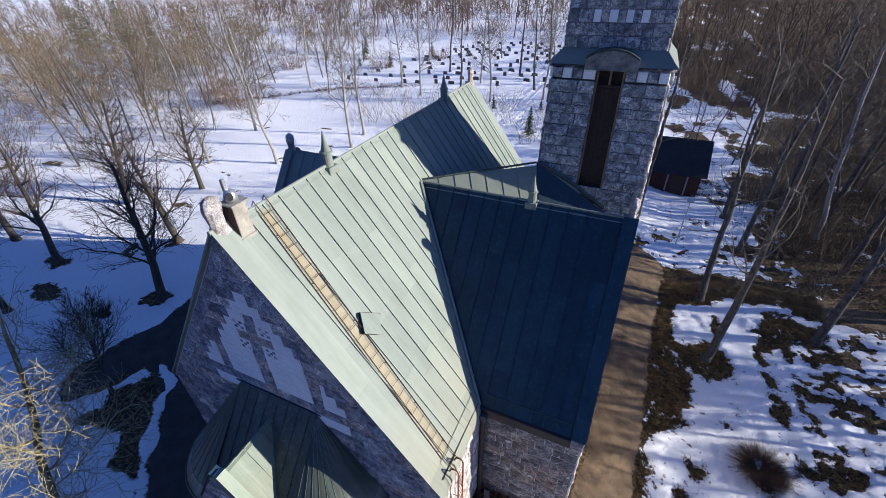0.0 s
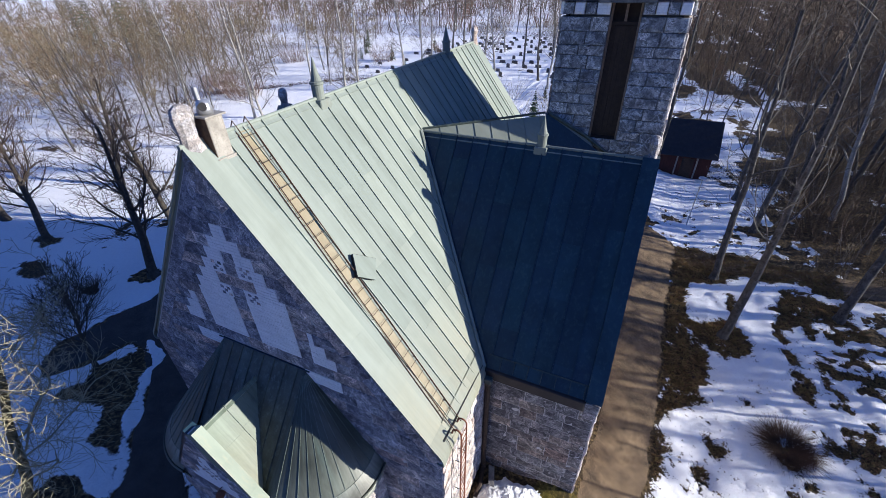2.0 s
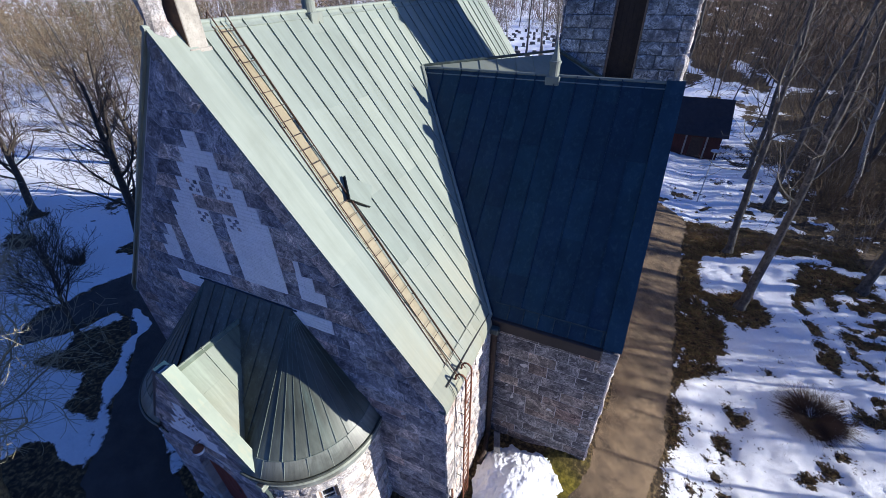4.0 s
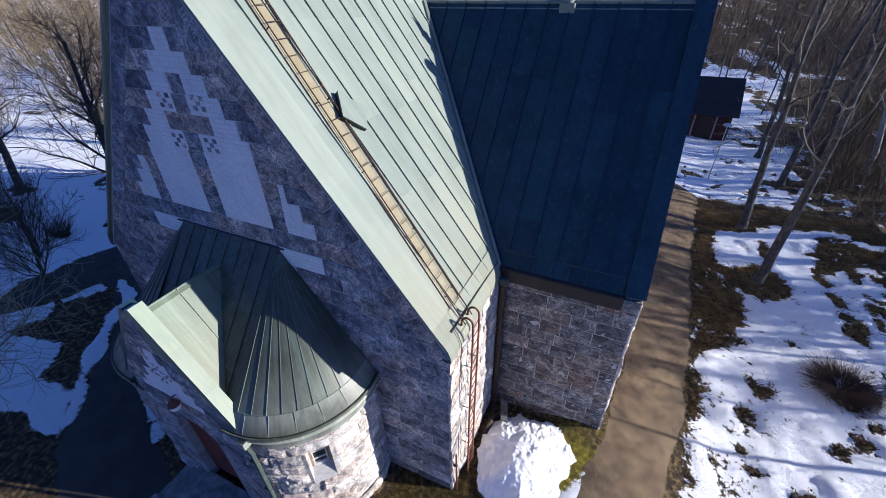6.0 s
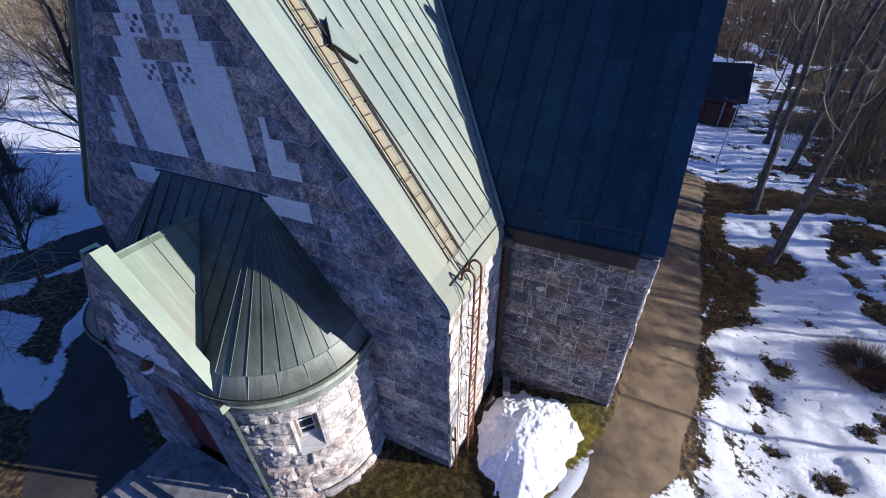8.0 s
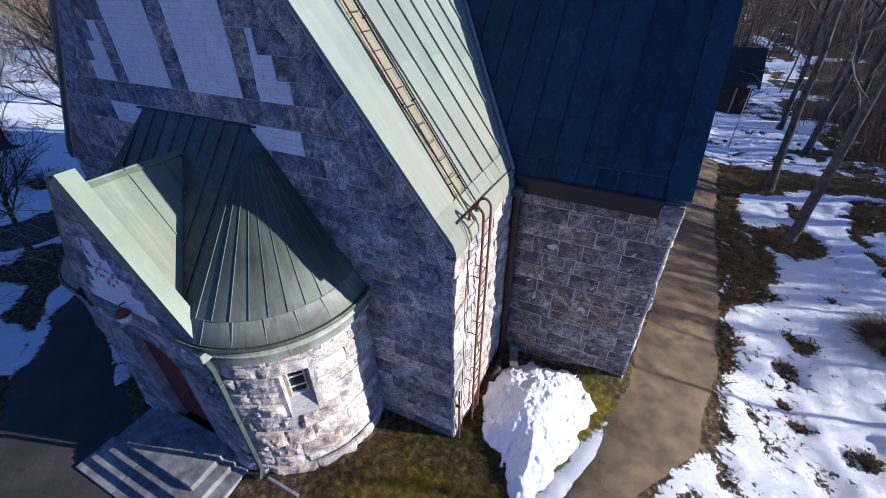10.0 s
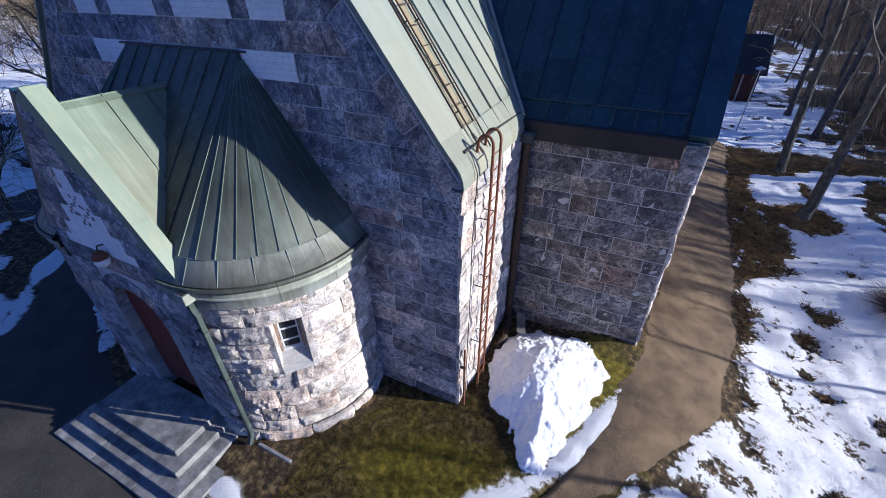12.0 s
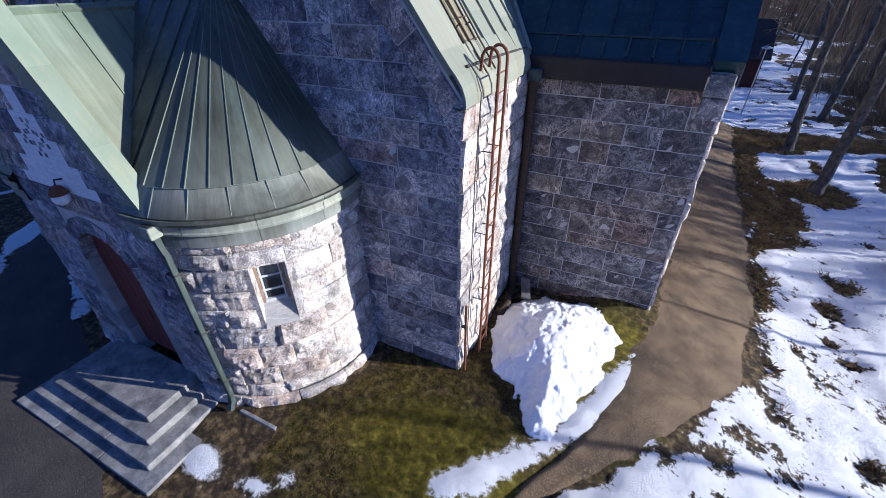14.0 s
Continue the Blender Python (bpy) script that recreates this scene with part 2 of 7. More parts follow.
brick_courses(LIMEWASH, 0.27, 0.09, 0.87)
COPPER = noisy("copper_patina", (0.155, 0.180, 0.154), (0.218, 0.238, 0.202), 1.3, 0.68, spec=0.25, bump=0.07, fine=5, c3=(0.19, 0.185, 0.135), vary=0.07, stretch=(0.6, 1.6, 0.45), spots=0.4, streak=True)
COPPER_STAIN = noisy("copper_rust_stain", (0.215, 0.18, 0.105), (0.27, 0.235, 0.15), 3, 0.6, bump=0.1, fine=20, c3=(0.22, 0.15, 0.09), spots=0.4)
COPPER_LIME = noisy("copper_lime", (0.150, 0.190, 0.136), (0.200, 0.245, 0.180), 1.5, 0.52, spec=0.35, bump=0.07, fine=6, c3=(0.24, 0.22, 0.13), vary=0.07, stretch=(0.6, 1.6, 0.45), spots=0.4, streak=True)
COPPER_DARK = noisy("copper_dark", (0.022, 0.032, 0.030), (0.055, 0.074, 0.066), 2.5, 0.5, bump=0.1, fine=10, c3=(0.12, 0.15, 0.13), stretch=(1, 1, 0.2), spots=0.4, streak=True)


def run_off(name, dark, mid, pale, stain, across, low, high, rough=0.5, spec=0.35, sharp=0.4):
    """Copper streaked by run-off. across: 'drum' for streaks fanning round the porch drum's axis, 'slope' for streaks down the nave roof; pale wash gathers from the height high down to low."""
    m = bpy.data.materials.new(name)
    m.use_nodes = True
    N, L = m.node_tree.nodes, m.node_tree.links
    b = next(n for n in N if n.type == "BSDF_PRINCIPLED")
    b.inputs["Specular IOR Level"].default_value = spec
    tc = N.new("ShaderNodeTexCoord")
    xyz = N.new("ShaderNodeSeparateXYZ")
    L.new(tc.outputs["Object"], xyz.inputs[0])
    def calc(op, a, c=0.0):
        n = N.new("ShaderNodeMath")
        n.operation = op
        for k, q in enumerate((a, c)):
            if isinstance(q, (int, float)):
                n.inputs[k].default_value = q
            else:
                L.new(q, n.inputs[k])
        return n.outputs[0]
    if across == "drum":
        side = calc("ARCTAN2", calc("ADD", xyz.outputs["Y"], 0.5), calc("SUBTRACT", calc("ABSOLUTE", xyz.outputs["X"]), 1.62))
        side = calc("MULTIPLY", side, 2.0)
    else:
        side = xyz.outputs["Y"]
    def streaks(f_side, f_z, detail=6, dist=0.0):
        c = N.new("ShaderNodeCombineXYZ")
        L.new(calc("MULTIPLY", side, f_side), c.inputs[0])
        L.new(calc("MULTIPLY", xyz.outputs["Z"], f_z), c.inputs[1])
        n = N.new("ShaderNodeTexNoise")
        n.inputs["Scale"].default_value, n.inputs["Detail"].default_value = 1.0, detail
        n.inputs["Roughness"].default_value, n.inputs["Distortion"].default_value = 0.68, dist
        L.new(c.outputs[0], n.inputs["Vector"])
        return n.outputs[0]
    def ramp(src, *stops):
        r = N.new("ShaderNodeValToRGB")
        els = r.color_ramp.elements
        while len(els) < len(stops):
            els.new(0.5)
        for e, (p, c) in zip(els, stops):
            e.position, e.color = p, (*c, 1)
        L.new(src, r.inputs[0])
        return r.outputs[0]
    def mix(f, a, c, kind="MIX"):
        x = N.new("ShaderNodeMix")
        x.data_type, x.blend_type = "RGBA", kind
        for k, q in ((0, f), (6, a), (7, c)):
            if isinstance(q, tuple):
                x.inputs[k].default_value = (*q, 1)
            elif isinstance(q, float):
                x.inputs[k].default_value = q
            else:
                L.new(q, x.inputs[k])
        return x.outputs[2]
    wide, fine, blot = streaks(2.2, 0.35, 6, 0.3), streaks(16.0, 0.55, 5), streaks(1.1, 1.1, 7, 0.8)
    col = ramp(calc("ADD", calc("MULTIPLY", wide, 0.6), calc("MULTIPLY", blot, 0.4)), (0.36, dark), (0.52, mid), (0.66, pale))
    fall = N.new("ShaderNodeMapRange")
    fall.inputs[1].default_value, fall.inputs[2].default_value, fall.inputs[3].default_value, fall.inputs[4].default_value = high, low, 0.0, 1.0
    L.new(xyz.outputs["Z"], fall.inputs[0])
    wash = calc("MULTIPLY", fall.outputs[0], calc("MULTIPLY", calc("SUBTRACT", blot, 0.22), 2.4))
    wash = calc("MINIMUM", calc("MAXIMUM", wash, 0.0), 1.0)
    col = mix(wash, col, stain)
    col = mix(sharp, col, ramp(fine, (0.3, (0.72, 0.73, 0.72)), (0.5, (1, 1, 1)), (0.7, (1.22, 1.22, 1.2))), "MULTIPLY")
    oi = N.new("ShaderNodeObjectInfo")
    col = mix(1.0, col, ramp(oi.outputs["Random"], (0.0, (0.88, 0.9, 0.9)), (0.5, (1, 1, 1)), (1.0, (1.1, 1.08, 1.05))), "MULTIPLY")
    L.new(col, b.inputs["Base Color"])
    rr = N.new("ShaderNodeMapRange")
    rr.inputs[3].default_value, rr.inputs[4].default_value = rough - 0.1, rough + 0.18
    L.new(blot, rr.inputs[0])
    L.new(rr.outputs[0], b.inputs["Roughness"])
    bp = N.new("ShaderNodeBump")
    bp.inputs["Strength"].default_value, bp.inputs["Distance"].default_value = 0.10, 0.02
    L.new(calc("ADD", blot, calc("MULTIPLY", fine, 0.4)), bp.inputs["Height"])
    L.new(bp.outputs[0], b.inputs["Normal"])
    return m


COPPER_CONE = run_off("copper_cone", (0.030, 0.033, 0.024), (0.058, 0.066, 0.051), (0.084, 0.118, 0.100), (0.175, 0.190, 0.150), "drum", 4.3, 5.2, 0.40)
COPPER_RIM = run_off("copper_rim", (0.062, 0.076, 0.060), (0.118, 0.145, 0.118), (0.17, 0.215, 0.18), (0.32, 0.335, 0.275), "drum", 3.85, 4.5, 0.46, 0.35, 0.7)
COPPER_EAVES = run_off("copper_eaves", (0.034, 0.032, 0.023), (0.070, 0.073, 0.055), (0.105, 0.130, 0.108), (0.27, 0.285, 0.24), "drum", 4.42, 4.02, 0.42, 0.35, 0.9)
COPPER_FASCIA = run_off("copper_fascia", (0.060, 0.050, 0.036), (0.150, 0.165, 0.140), (0.22, 0.25, 0.225), (0.30, 0.31, 0.28), "drum", 3.5, 3.8, 0.5, 0.3, 0.6)
COPPER_NAVE = run_off("copper_nave", (0.184, 0.210, 0.176), (0.216, 0.248, 0.212), (0.242, 0.274, 0.236), (0.240, 0.214, 0.140), "slope", 4.0, 8.2, 0.62, 0.25, 0.22)
COPPER_MID = run_off("copper_gable", (0.085, 0.108, 0.078), (0.132, 0.168, 0.124), (0.178, 0.222, 0.170), (0.165, 0.140, 0.090), "slope", 3.6, 6.2, 0.5, 0.35, 0.5)
RUST = noisy("rusty_iron", (0.10, 0.034, 0.018), (0.20, 0.070, 0.034), 8, 0.8, bump=0.3, fine=60, c3=(0.075, 0.038, 0.022))
IRON = noisy("dark_iron", (0.03, 0.03, 0.032), (0.06, 0.055, 0.05), 8, 0.6, metal=0.4, bump=0.2, fine=60)
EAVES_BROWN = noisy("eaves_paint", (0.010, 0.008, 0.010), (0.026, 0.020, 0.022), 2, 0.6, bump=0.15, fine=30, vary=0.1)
IRON_BROWN = noisy("brown_iron", (0.032, 0.020, 0.014), (0.085, 0.048, 0.030), 8, 0.7, metal=0.2, bump=0.2, fine=60)
STEEL = noisy("sheet_steel", (0.385, 0.392, 0.406), (0.476, 0.483, 0.490), 4, 0.35, metal=0.7, bump=0.1, fine=30)
TIN = noisy("painted_tin", (0.20, 0.185, 0.155), (0.36, 0.335, 0.285), 4, 0.55, bump=0.1, fine=30, c3=(0.120, 0.090, 0.060))
WOOD_RED = noisy("red_boards", (0.128, 0.028, 0.020), (0.176, 0.044, 0.032), 5, 0.8, bump=0.3, fine=40, stretch=(1, 1, 0.2))
WHITE_BAR = noisy("white_window_paint", (0.46, 0.47, 0.47), (0.62, 0.63, 0.62), 9, 0.5, bump=0.2, fine=40, c3=(0.30, 0.28, 0.25), spots=0.5)
WOOD_FRAME = noisy("window_wood", (0.20, 0.12, 0.075), (0.34, 0.25, 0.18), 6, 0.6, bump=0.2, fine=40)
DARK_WOOD = noisy("louvre_wood", (0.035, 0.022, 0.016), (0.06, 0.038, 0.026), 6, 0.8, bump=0.3, fine=40)
# darker copy of the red boards, tree shade painted into the colour
WOOD_SHED_SHADED = noisy("shaded_red_boards", (0.040, 0.013, 0.010), (0.075, 0.024, 0.018), 5, 0.85, bump=0.3, fine=40, stretch=(1, 1, 0.2))
SHED_ROOF = noisy("tarred_felt", (0.0168, 0.0184, 0.0224), (0.0280, 0.0280, 0.0336), 3, 0.85, bump=0.3, fine=30)
SNOW = noisy("snow", (0.84, 0.85, 0.87), (0.92, 0.925, 0.94), 5.0, 0.6, bump=0.8, fine=24, bump_dist=0.05, c3=(0.66, 0.66, 0.66), spots=0.25)
GRAVEL = noisy("gravel", (0.040, 0.024, 0.012), (0.205, 0.135, 0.070), 1.3, 0.85, bump=1.0, fine=46, c3=(0.42, 0.31, 0.19), spots=0.7, bump_dist=0.03)
ASPHALT = noisy("asphalt", (0.022, 0.019, 0.017), (0.050, 0.043, 0.038), 1.2, 0.9, bump=0.8, fine=38, c3=(0.135, 0.120, 0.105), spots=0.6)
GRAVESTONE = noisy("gravestone", (0.030, 0.030, 0.033), (0.096, 0.090, 0.090), 3, 0.4, bump=0.1, fine=40, vary=0.5)
BARK_BIRCH = noisy("birch_bark", (0.22, 0.205, 0.18), (0.40, 0.38, 0.34), 5, 0.8, bump=0.4, fine=14, c3=(0.049, 0.042, 0.035), stretch=(1, 1, 3), spots=0.9)
BARK_GREY = noisy("aspen_bark", (0.030, 0.026, 0.022), (0.145, 0.135, 0.122), 6.0, 0.9, bump=1.0, fine=18, c3=(0.022, 0.02, 0.018), stretch=(1, 1, 0.6), spots=1.0, bump_dist=0.05)
BARK_DARK = noisy("dark_bark", (0.036, 0.029, 0.022), (0.080, 0.068, 0.054), 5, 0.95, bump=0.6, fine=25, c3=(0.112, 0.104, 0.080), spots=0.4)
TWIG = noisy("twigs", (0.052, 0.036, 0.025), (0.105, 0.077, 0.055), 1.5, 0.9, bump=0, vary=0.25)
TWIG_DARK = noisy("dark_twigs", (0.040, 0.031, 0.023), (0.095, 0.075, 0.056), 1.5, 0.9, bump=0, vary=0.2)
BARK_LICHEN = noisy("lichened_bark", (0.060, 0.046, 0.022), (0.30, 0.245, 0.115), 7, 0.9, bump=1.0, fine=20, c3=(0.035, 0.03, 0.022), spots=0.9, bump_dist=0.04)
TWIG_LIGHT = noisy("lichened_twigs", (0.22, 0.185, 0.115), (0.35, 0.30, 0.20), 1.5, 0.9, bump=0, vary=0.2)
TWIG_TAN = noisy("tan_twigs", (0.115, 0.088, 0.055), (0.235, 0.190, 0.115), 0.12, 0.9, bump=0, fine=0.07, c3=(0.13, 0.072, 0.045), spots=0.8)
TWIG_GREY = noisy("grey_twigs", (0.0810, 0.0675, 0.0540), (0.1890, 0.1665, 0.1395), 1.5, 0.9, bump=0, vary=0.2)
TWIG_BROWN = noisy("brown_twigs", (0.066, 0.046, 0.030), (0.145, 0.108, 0.073), 0.15, 0.9, bump=0, fine=0.1, c3=(0.0935, 0.0467, 0.0289), spots=0.6)
NEEDLE = noisy("needles", (0.025, 0.045, 0.02), (0.06, 0.09, 0.035), 3, 0.8, bump=0, vary=0.25)
GLASS = bpy.data.materials.new("window_glass")
GLASS.use_nodes = True
_g = next(n for n in GLASS.node_tree.nodes if n.type == "BSDF_PRINCIPLED")
_g.inputs["Base Color"].default_value = (0.03, 0.035, 0.04, 1)
_g.inputs["Roughness"].default_value = 0.038
_g.inputs["Specular IOR Level"].default_value = 0.8


# ---- mesh helpers ----
def thing(name, at=(0, 0, 0), label="", category="", group="", kind=""):
    ob = new(name)
    ob.location = at
    ob.empty_display_size = 0.2
    return tagged(ob, label, category, group, kind)


def origin_of(parent):
    v = Vector((0, 0, 0))
    while parent:
        v += parent.location
        parent = parent.parent
    return v


def part_py(name, verts, faces, mat, parent=None, label="", smooth=False, kind=""):
    me = bpy.data.meshes.new(name)
    me.from_pydata([tuple(v) for v in verts], [], faces)
    me.materials.append(mat)
    if smooth:
        me.polygons.foreach_set("use_smooth", [True] * len(me.polygons))
    ob = new(name, me)
    if parent:
        ob.parent = parent
        ob.location = -origin_of(parent)
    return tagged(ob, label, kind=kind)


def part(name, bm, mat, parent=None, label="", smooth=False, kind=""):
    me = bpy.data.meshes.new(name)
    bmesh.ops.recalc_face_normals(bm, faces=bm.faces)
    bm.to_mesh(me)
    bm.free()
    me.materials.append(mat)
    if smooth:
        me.polygons.foreach_set("use_smooth", [True] * len(me.polygons))
    ob = new(name, me)
    if parent:
        ob.parent = parent
        ob.location = -origin_of(parent)
    return tagged(ob, label, kind=kind)


def add_box(bm, lo, hi, bevel=0.0):
    vs = [bm.verts.new((x, y, z)) for x in (lo[0], hi[0]) for y in (lo[1], hi[1]) for z in (lo[2], hi[2])]
    fs = [bm.faces.new([vs[i] for i in f]) for f in ((0, 1, 3, 2), (4, 6, 7, 5), (0, 4, 5, 1), (2, 3, 7, 6), (0, 2, 6, 4), (1, 5, 7, 3))]
    if bevel:
        es = list({e for f in fs for e in f.edges})
        bmesh.ops.bevel(bm, geom=es, offset=bevel, segments=1, affect="EDGES")
    return vs


def box(lo, hi, bevel=0.0):
    bm = bmesh.new()
    add_box(bm, lo, hi, bevel)
    return bm


def add_tube(bm, pts, r, sides=8, r_end=None, caps=True):
    """A tube along points; its radius runs from r to r_end."""
    pts = [Vector(p) for p in pts]
    r_end = r if r_end is None else r_end
    rings = []
    for i, p in enumerate(pts):
        d = (pts[min(i + 1, len(pts) - 1)] - pts[max(i - 1, 0)]).normalized()
        a = d.orthogonal().normalized() if i == 0 else (a - d * a.dot(d)).normalized()
        b = d.cross(a)
        rr = r + (r_end - r) * i / (len(pts) - 1)
        rings.append([bm.verts.new(p + (a * math.cos(6.2832 * k / sides) + b * math.sin(6.2832 * k / sides)) * rr) for k in range(sides)])
    for u, v in zip(rings, rings[1:]):
        for k in range(sides):
            bm.faces.new((u[k], u[(k + 1) % sides], v[(k + 1) % sides], v[k]))
    if caps:
        bm.faces.new(rings[0][::-1])
        bm.faces.new(rings[-1])


def tube(pts, r, sides=8, r_end=None):
    bm = bmesh.new()
    add_tube(bm, pts, r, sides, r_end)
    return bm


def lathe(profile, at, sides=24, a0=0.0, a1=6.28319, close=True):
    """A turned form from (radius, height) pairs round an upright axis."""
    bm = bmesh.new()
    full = abs(a1 - a0 - 6.28319) < 1e-3
    n = sides if full else sides + 1
    rings = [[bm.verts.new((at[0] + r * math.cos(a0 + (a1 - a0) * k / sides), at[1] + r * math.sin(a0 + (a1 - a0) * k / sides), at[2] + z)) for k in range(n)] for r, z in profile]
    for u, v in zip(rings, rings[1:]):
        for k in range(sides):
            j = (k + 1) % n
            bm.faces.new((u[k], u[j], v[j], v[k]))
    if close and full:
        bm.faces.new(rings[0][::-1])
        bm.faces.new(rings[-1])
    bmesh.ops.remove_doubles(bm, verts=bm.verts, dist=1e-4)
    return bm


def prism(poly, place, d0, d1):
    """A flat polygon (u, v) given thickness from depth d0 to d1 by place(u, v, d)."""
    n = len(poly)
    verts = [place(u, v, d0) for u, v in poly] + [place(u, v, d1) for u, v in poly]
    faces = [tuple(range(n))[::-1], tuple(range(n, 2 * n))] + [(i, (i + 1) % n, n + (i + 1) % n, n + i) for i in range(n)]
    return verts, faces


def prism_bm(poly, place, d0, d1):
    bm = bmesh.new()
    v, f = prism(poly, place, d0, d1)
    vs = [bm.verts.new(p) for p in v]
    for q in f:
        bm.faces.new([vs[i] for i in q])
    return bm


def clip(poly, a, b, c):
    """The part of a polygon where a*u + b*v <= c."""
    out = []
    for i, p in enumerate(poly):
        q = poly[(i + 1) % len(poly)]
        fp, fq = a * p[0] + b * p[1] - c, a * q[0] + b * q[1] - c
        if fp <= 0:
            out.append(p)
        if fp * fq < 0:
            t = fp / (fp - fq)
            out.append((p[0] + (q[0] - p[0]) * t, p[1] + (q[1] - p[1]) * t))
    return out


def area(poly):
    return abs(sum(p[0] * q[1] - q[0] * p[1] for p, q in zip(poly, poly[1:] + poly[:1]))) / 2


R = random.Random(7)


def stone_geo(poly, place, proud, rough, joint=0.012, inset=0.05):
    """One quarry-faced block on a wall: joint edge, arris and an uneven face."""
    n0 = len(poly)
    cu, cv = sum(p[0] for p in poly) / n0, sum(p[1] for p in poly) / n0
    ring = []
    for i in range(n0):
        p, q = poly[i], poly[(i + 1) % n0]
        ring.append(p)
        k = max(1, int(math.hypot(q[0] - p[0], q[1] - p[1]) / (0.16 if rough > 0.03 else 0.35)))
        ring += [(p[0] + (q[0] - p[0]) * j / k, p[1] + (q[1] - p[1]) * j / k) for j in range(1, k)]
    def shrunk(d):
        out = []
        for u, v in ring:
            l = max(math.hypot(u - cu, v - cv), 1e-3)
            f = max(1 - d / l, 0.3)
            out.append((cu + (u - cu) * f, cv + (v - cv) * f))
        return out
    n = len(ring)
    jit = lambda s: R.uniform(-s, s)
    verts = [place(u, v, -0.03) for u, v in shrunk(joint)]
    verts += [place(u + jit(rough * 0.3), v + jit(rough * 0.3), proud * 0.5 + jit(rough * 0.3)) for u, v in shrunk(joint + 0.004)]
    verts += [place(u + jit(rough), v + jit(rough), proud + jit(rough)) for u, v in shrunk(inset)]
    verts += [place(u + jit(rough), v + jit(rough), proud * 1.15 + jit(rough)) for u, v in shrunk(inset + 0.11)]
    verts.append(place(cu + jit(rough), cv + jit(rough), proud * 1.1 + jit(rough)))
    faces = []
    for k in (0, n, 2 * n):
        faces += [(k + i, k + (i + 1) % n, k + n + (i + 1) % n, k + n + i) for i in range(n)]
    faces += [(3 * n + i, 3 * n + (i + 1) % n, 4 * n) for i in range(n)]
    return verts, faces


def rock_geo(poly, place, proud, rough, joint=0.012, cell=0.085, swell=0.6, freq=3.6, rim_rough=0.55):
    """One rock-faced block on a rectangle: a grid that swells from the joint and is broken into facets by noise."""
    u0, u1 = min(p[0] for p in poly) + joint, max(p[0] for p in poly) - joint
    v0, v1 = min(p[1] for p in poly) + joint, max(p[1] for p in poly) - joint
    nu, nv = max(3, int((u1 - u0) / cell)), max(3, int((v1 - v0) / cell))
    off = Vector((R.uniform(0, 90), R.uniform(0, 90), R.uniform(0, 90)))
    tilt_u, tilt_v = R.uniform(-0.7, 0.7), R.uniform(-0.7, 0.7)
    verts, faces = [], []
    for j in range(nv + 1):
        for i in range(nu + 1):
            a, b = i / nu, j / nv
            u, v = u0 + (u1 - u0) * a, v0 + (v1 - v0) * b
            rim = i in (0, nu) or j in (0, nv)
            e = min(min(a, 1 - a) * (u1 - u0), min(b, 1 - b) * (v1 - v0))
            q = Vector((u, v, 0)) * freq + off
            lump = noise.noise(q) + 0.55 * (0.5 - 2 * abs(noise.noise(q * 1.7 + off))) + 0.45 * noise.noise(q * 3.1)
            d = proud * min(1.0, swell + e / 0.16) * (1 + tilt_u * (a - 0.5) + tilt_v * (b - 0.5)) + rough * lump * (rim_rough if rim else 1.0)
            w = 0.25 * cell if not rim else min(0.016, joint * 1.5)
            verts.append(place(u + w * noise.noise(q * 3 + off), v + w * noise.noise(q * 3 - off), max(d, -0.02)))
    n = (nu + 1) * (nv + 1)
    for j in range(nv):
        for i in range(nu):
            k = j * (nu + 1) + i
            faces.append((k, k + 1, k + nu + 2, k + nu + 1))
    border = [i for i in range(nu + 1)] + [(j + 1) * (nu + 1) - 1 for j in range(1, nv + 1)] + [n - 2 - i for i in range(nu)] + [(nv - 1 - j) * (nu + 1) for j in range(nv - 1)]
    for k in border:
        i, j = k % (nu + 1), k // (nu + 1)
        verts.append(place(u0 + (u1 - u0) * i / nu, v0 + (v1 - v0) * j / nv, -0.03))
    m = len(border)
    faces += [(border[k], n + k, n + (k + 1) % m, border[(k + 1) % m]) for k in range(m)]
    return verts, faces


def split_geo(poly, place, proud, rough, joint=0.009):
    """A split-faced block of a flat wall; those cut by a slope take the plain form."""
    square = len(poly) == 4 and all(abs(p[0] - q[0]) < 1e-6 or abs(p[1] - q[1]) < 1e-6 for p, q in zip(poly, poly[1:] + poly[:1]))
    if square:
        return rock_geo(poly, place, proud, rough, joint, 0.105, 0.25, 3.2, 0.12)
    return stone_geo(poly, place, proud, rough * 0.5, joint, 0.04)


def courses(u0, u1, levels, cuts=(), holes=(), lmin=0.55, lmax=1.25):
    """Polygons of a coursed wall between u0 and u1, cut by half-planes and left open over the holes (u0, u1, v0, v1)."""
    out = []
    for v0, v1 in zip(levels, levels[1:]):
        vm = (v0 + v1) / 2
        gaps = sorted((h[0], h[1]) for h in holes if h[2] < vm < h[3])
        spans, a = [], u0
        for g0, g1 in gaps:
            if g0 > a:
                spans.append((a, g0))
            a = max(a, g1)
        if a < u1:
            spans.append((a, u1))
        for s0, s1 in spans:
            u = s0
            while u < s1 - 1e-6:
                w = R.uniform(lmin, lmax)
                if s1 - (u + w) < lmin * 0.7:
                    w = s1 - u
                poly = [(u, v0), (u + w, v0), (u + w, v1), (u, v1)]
                for c in cuts:
                    poly = clip(poly, *c) if poly else poly
                if len(poly) > 2 and area(poly) > 0.02:
                    out.append(poly)
                u += w
    return out


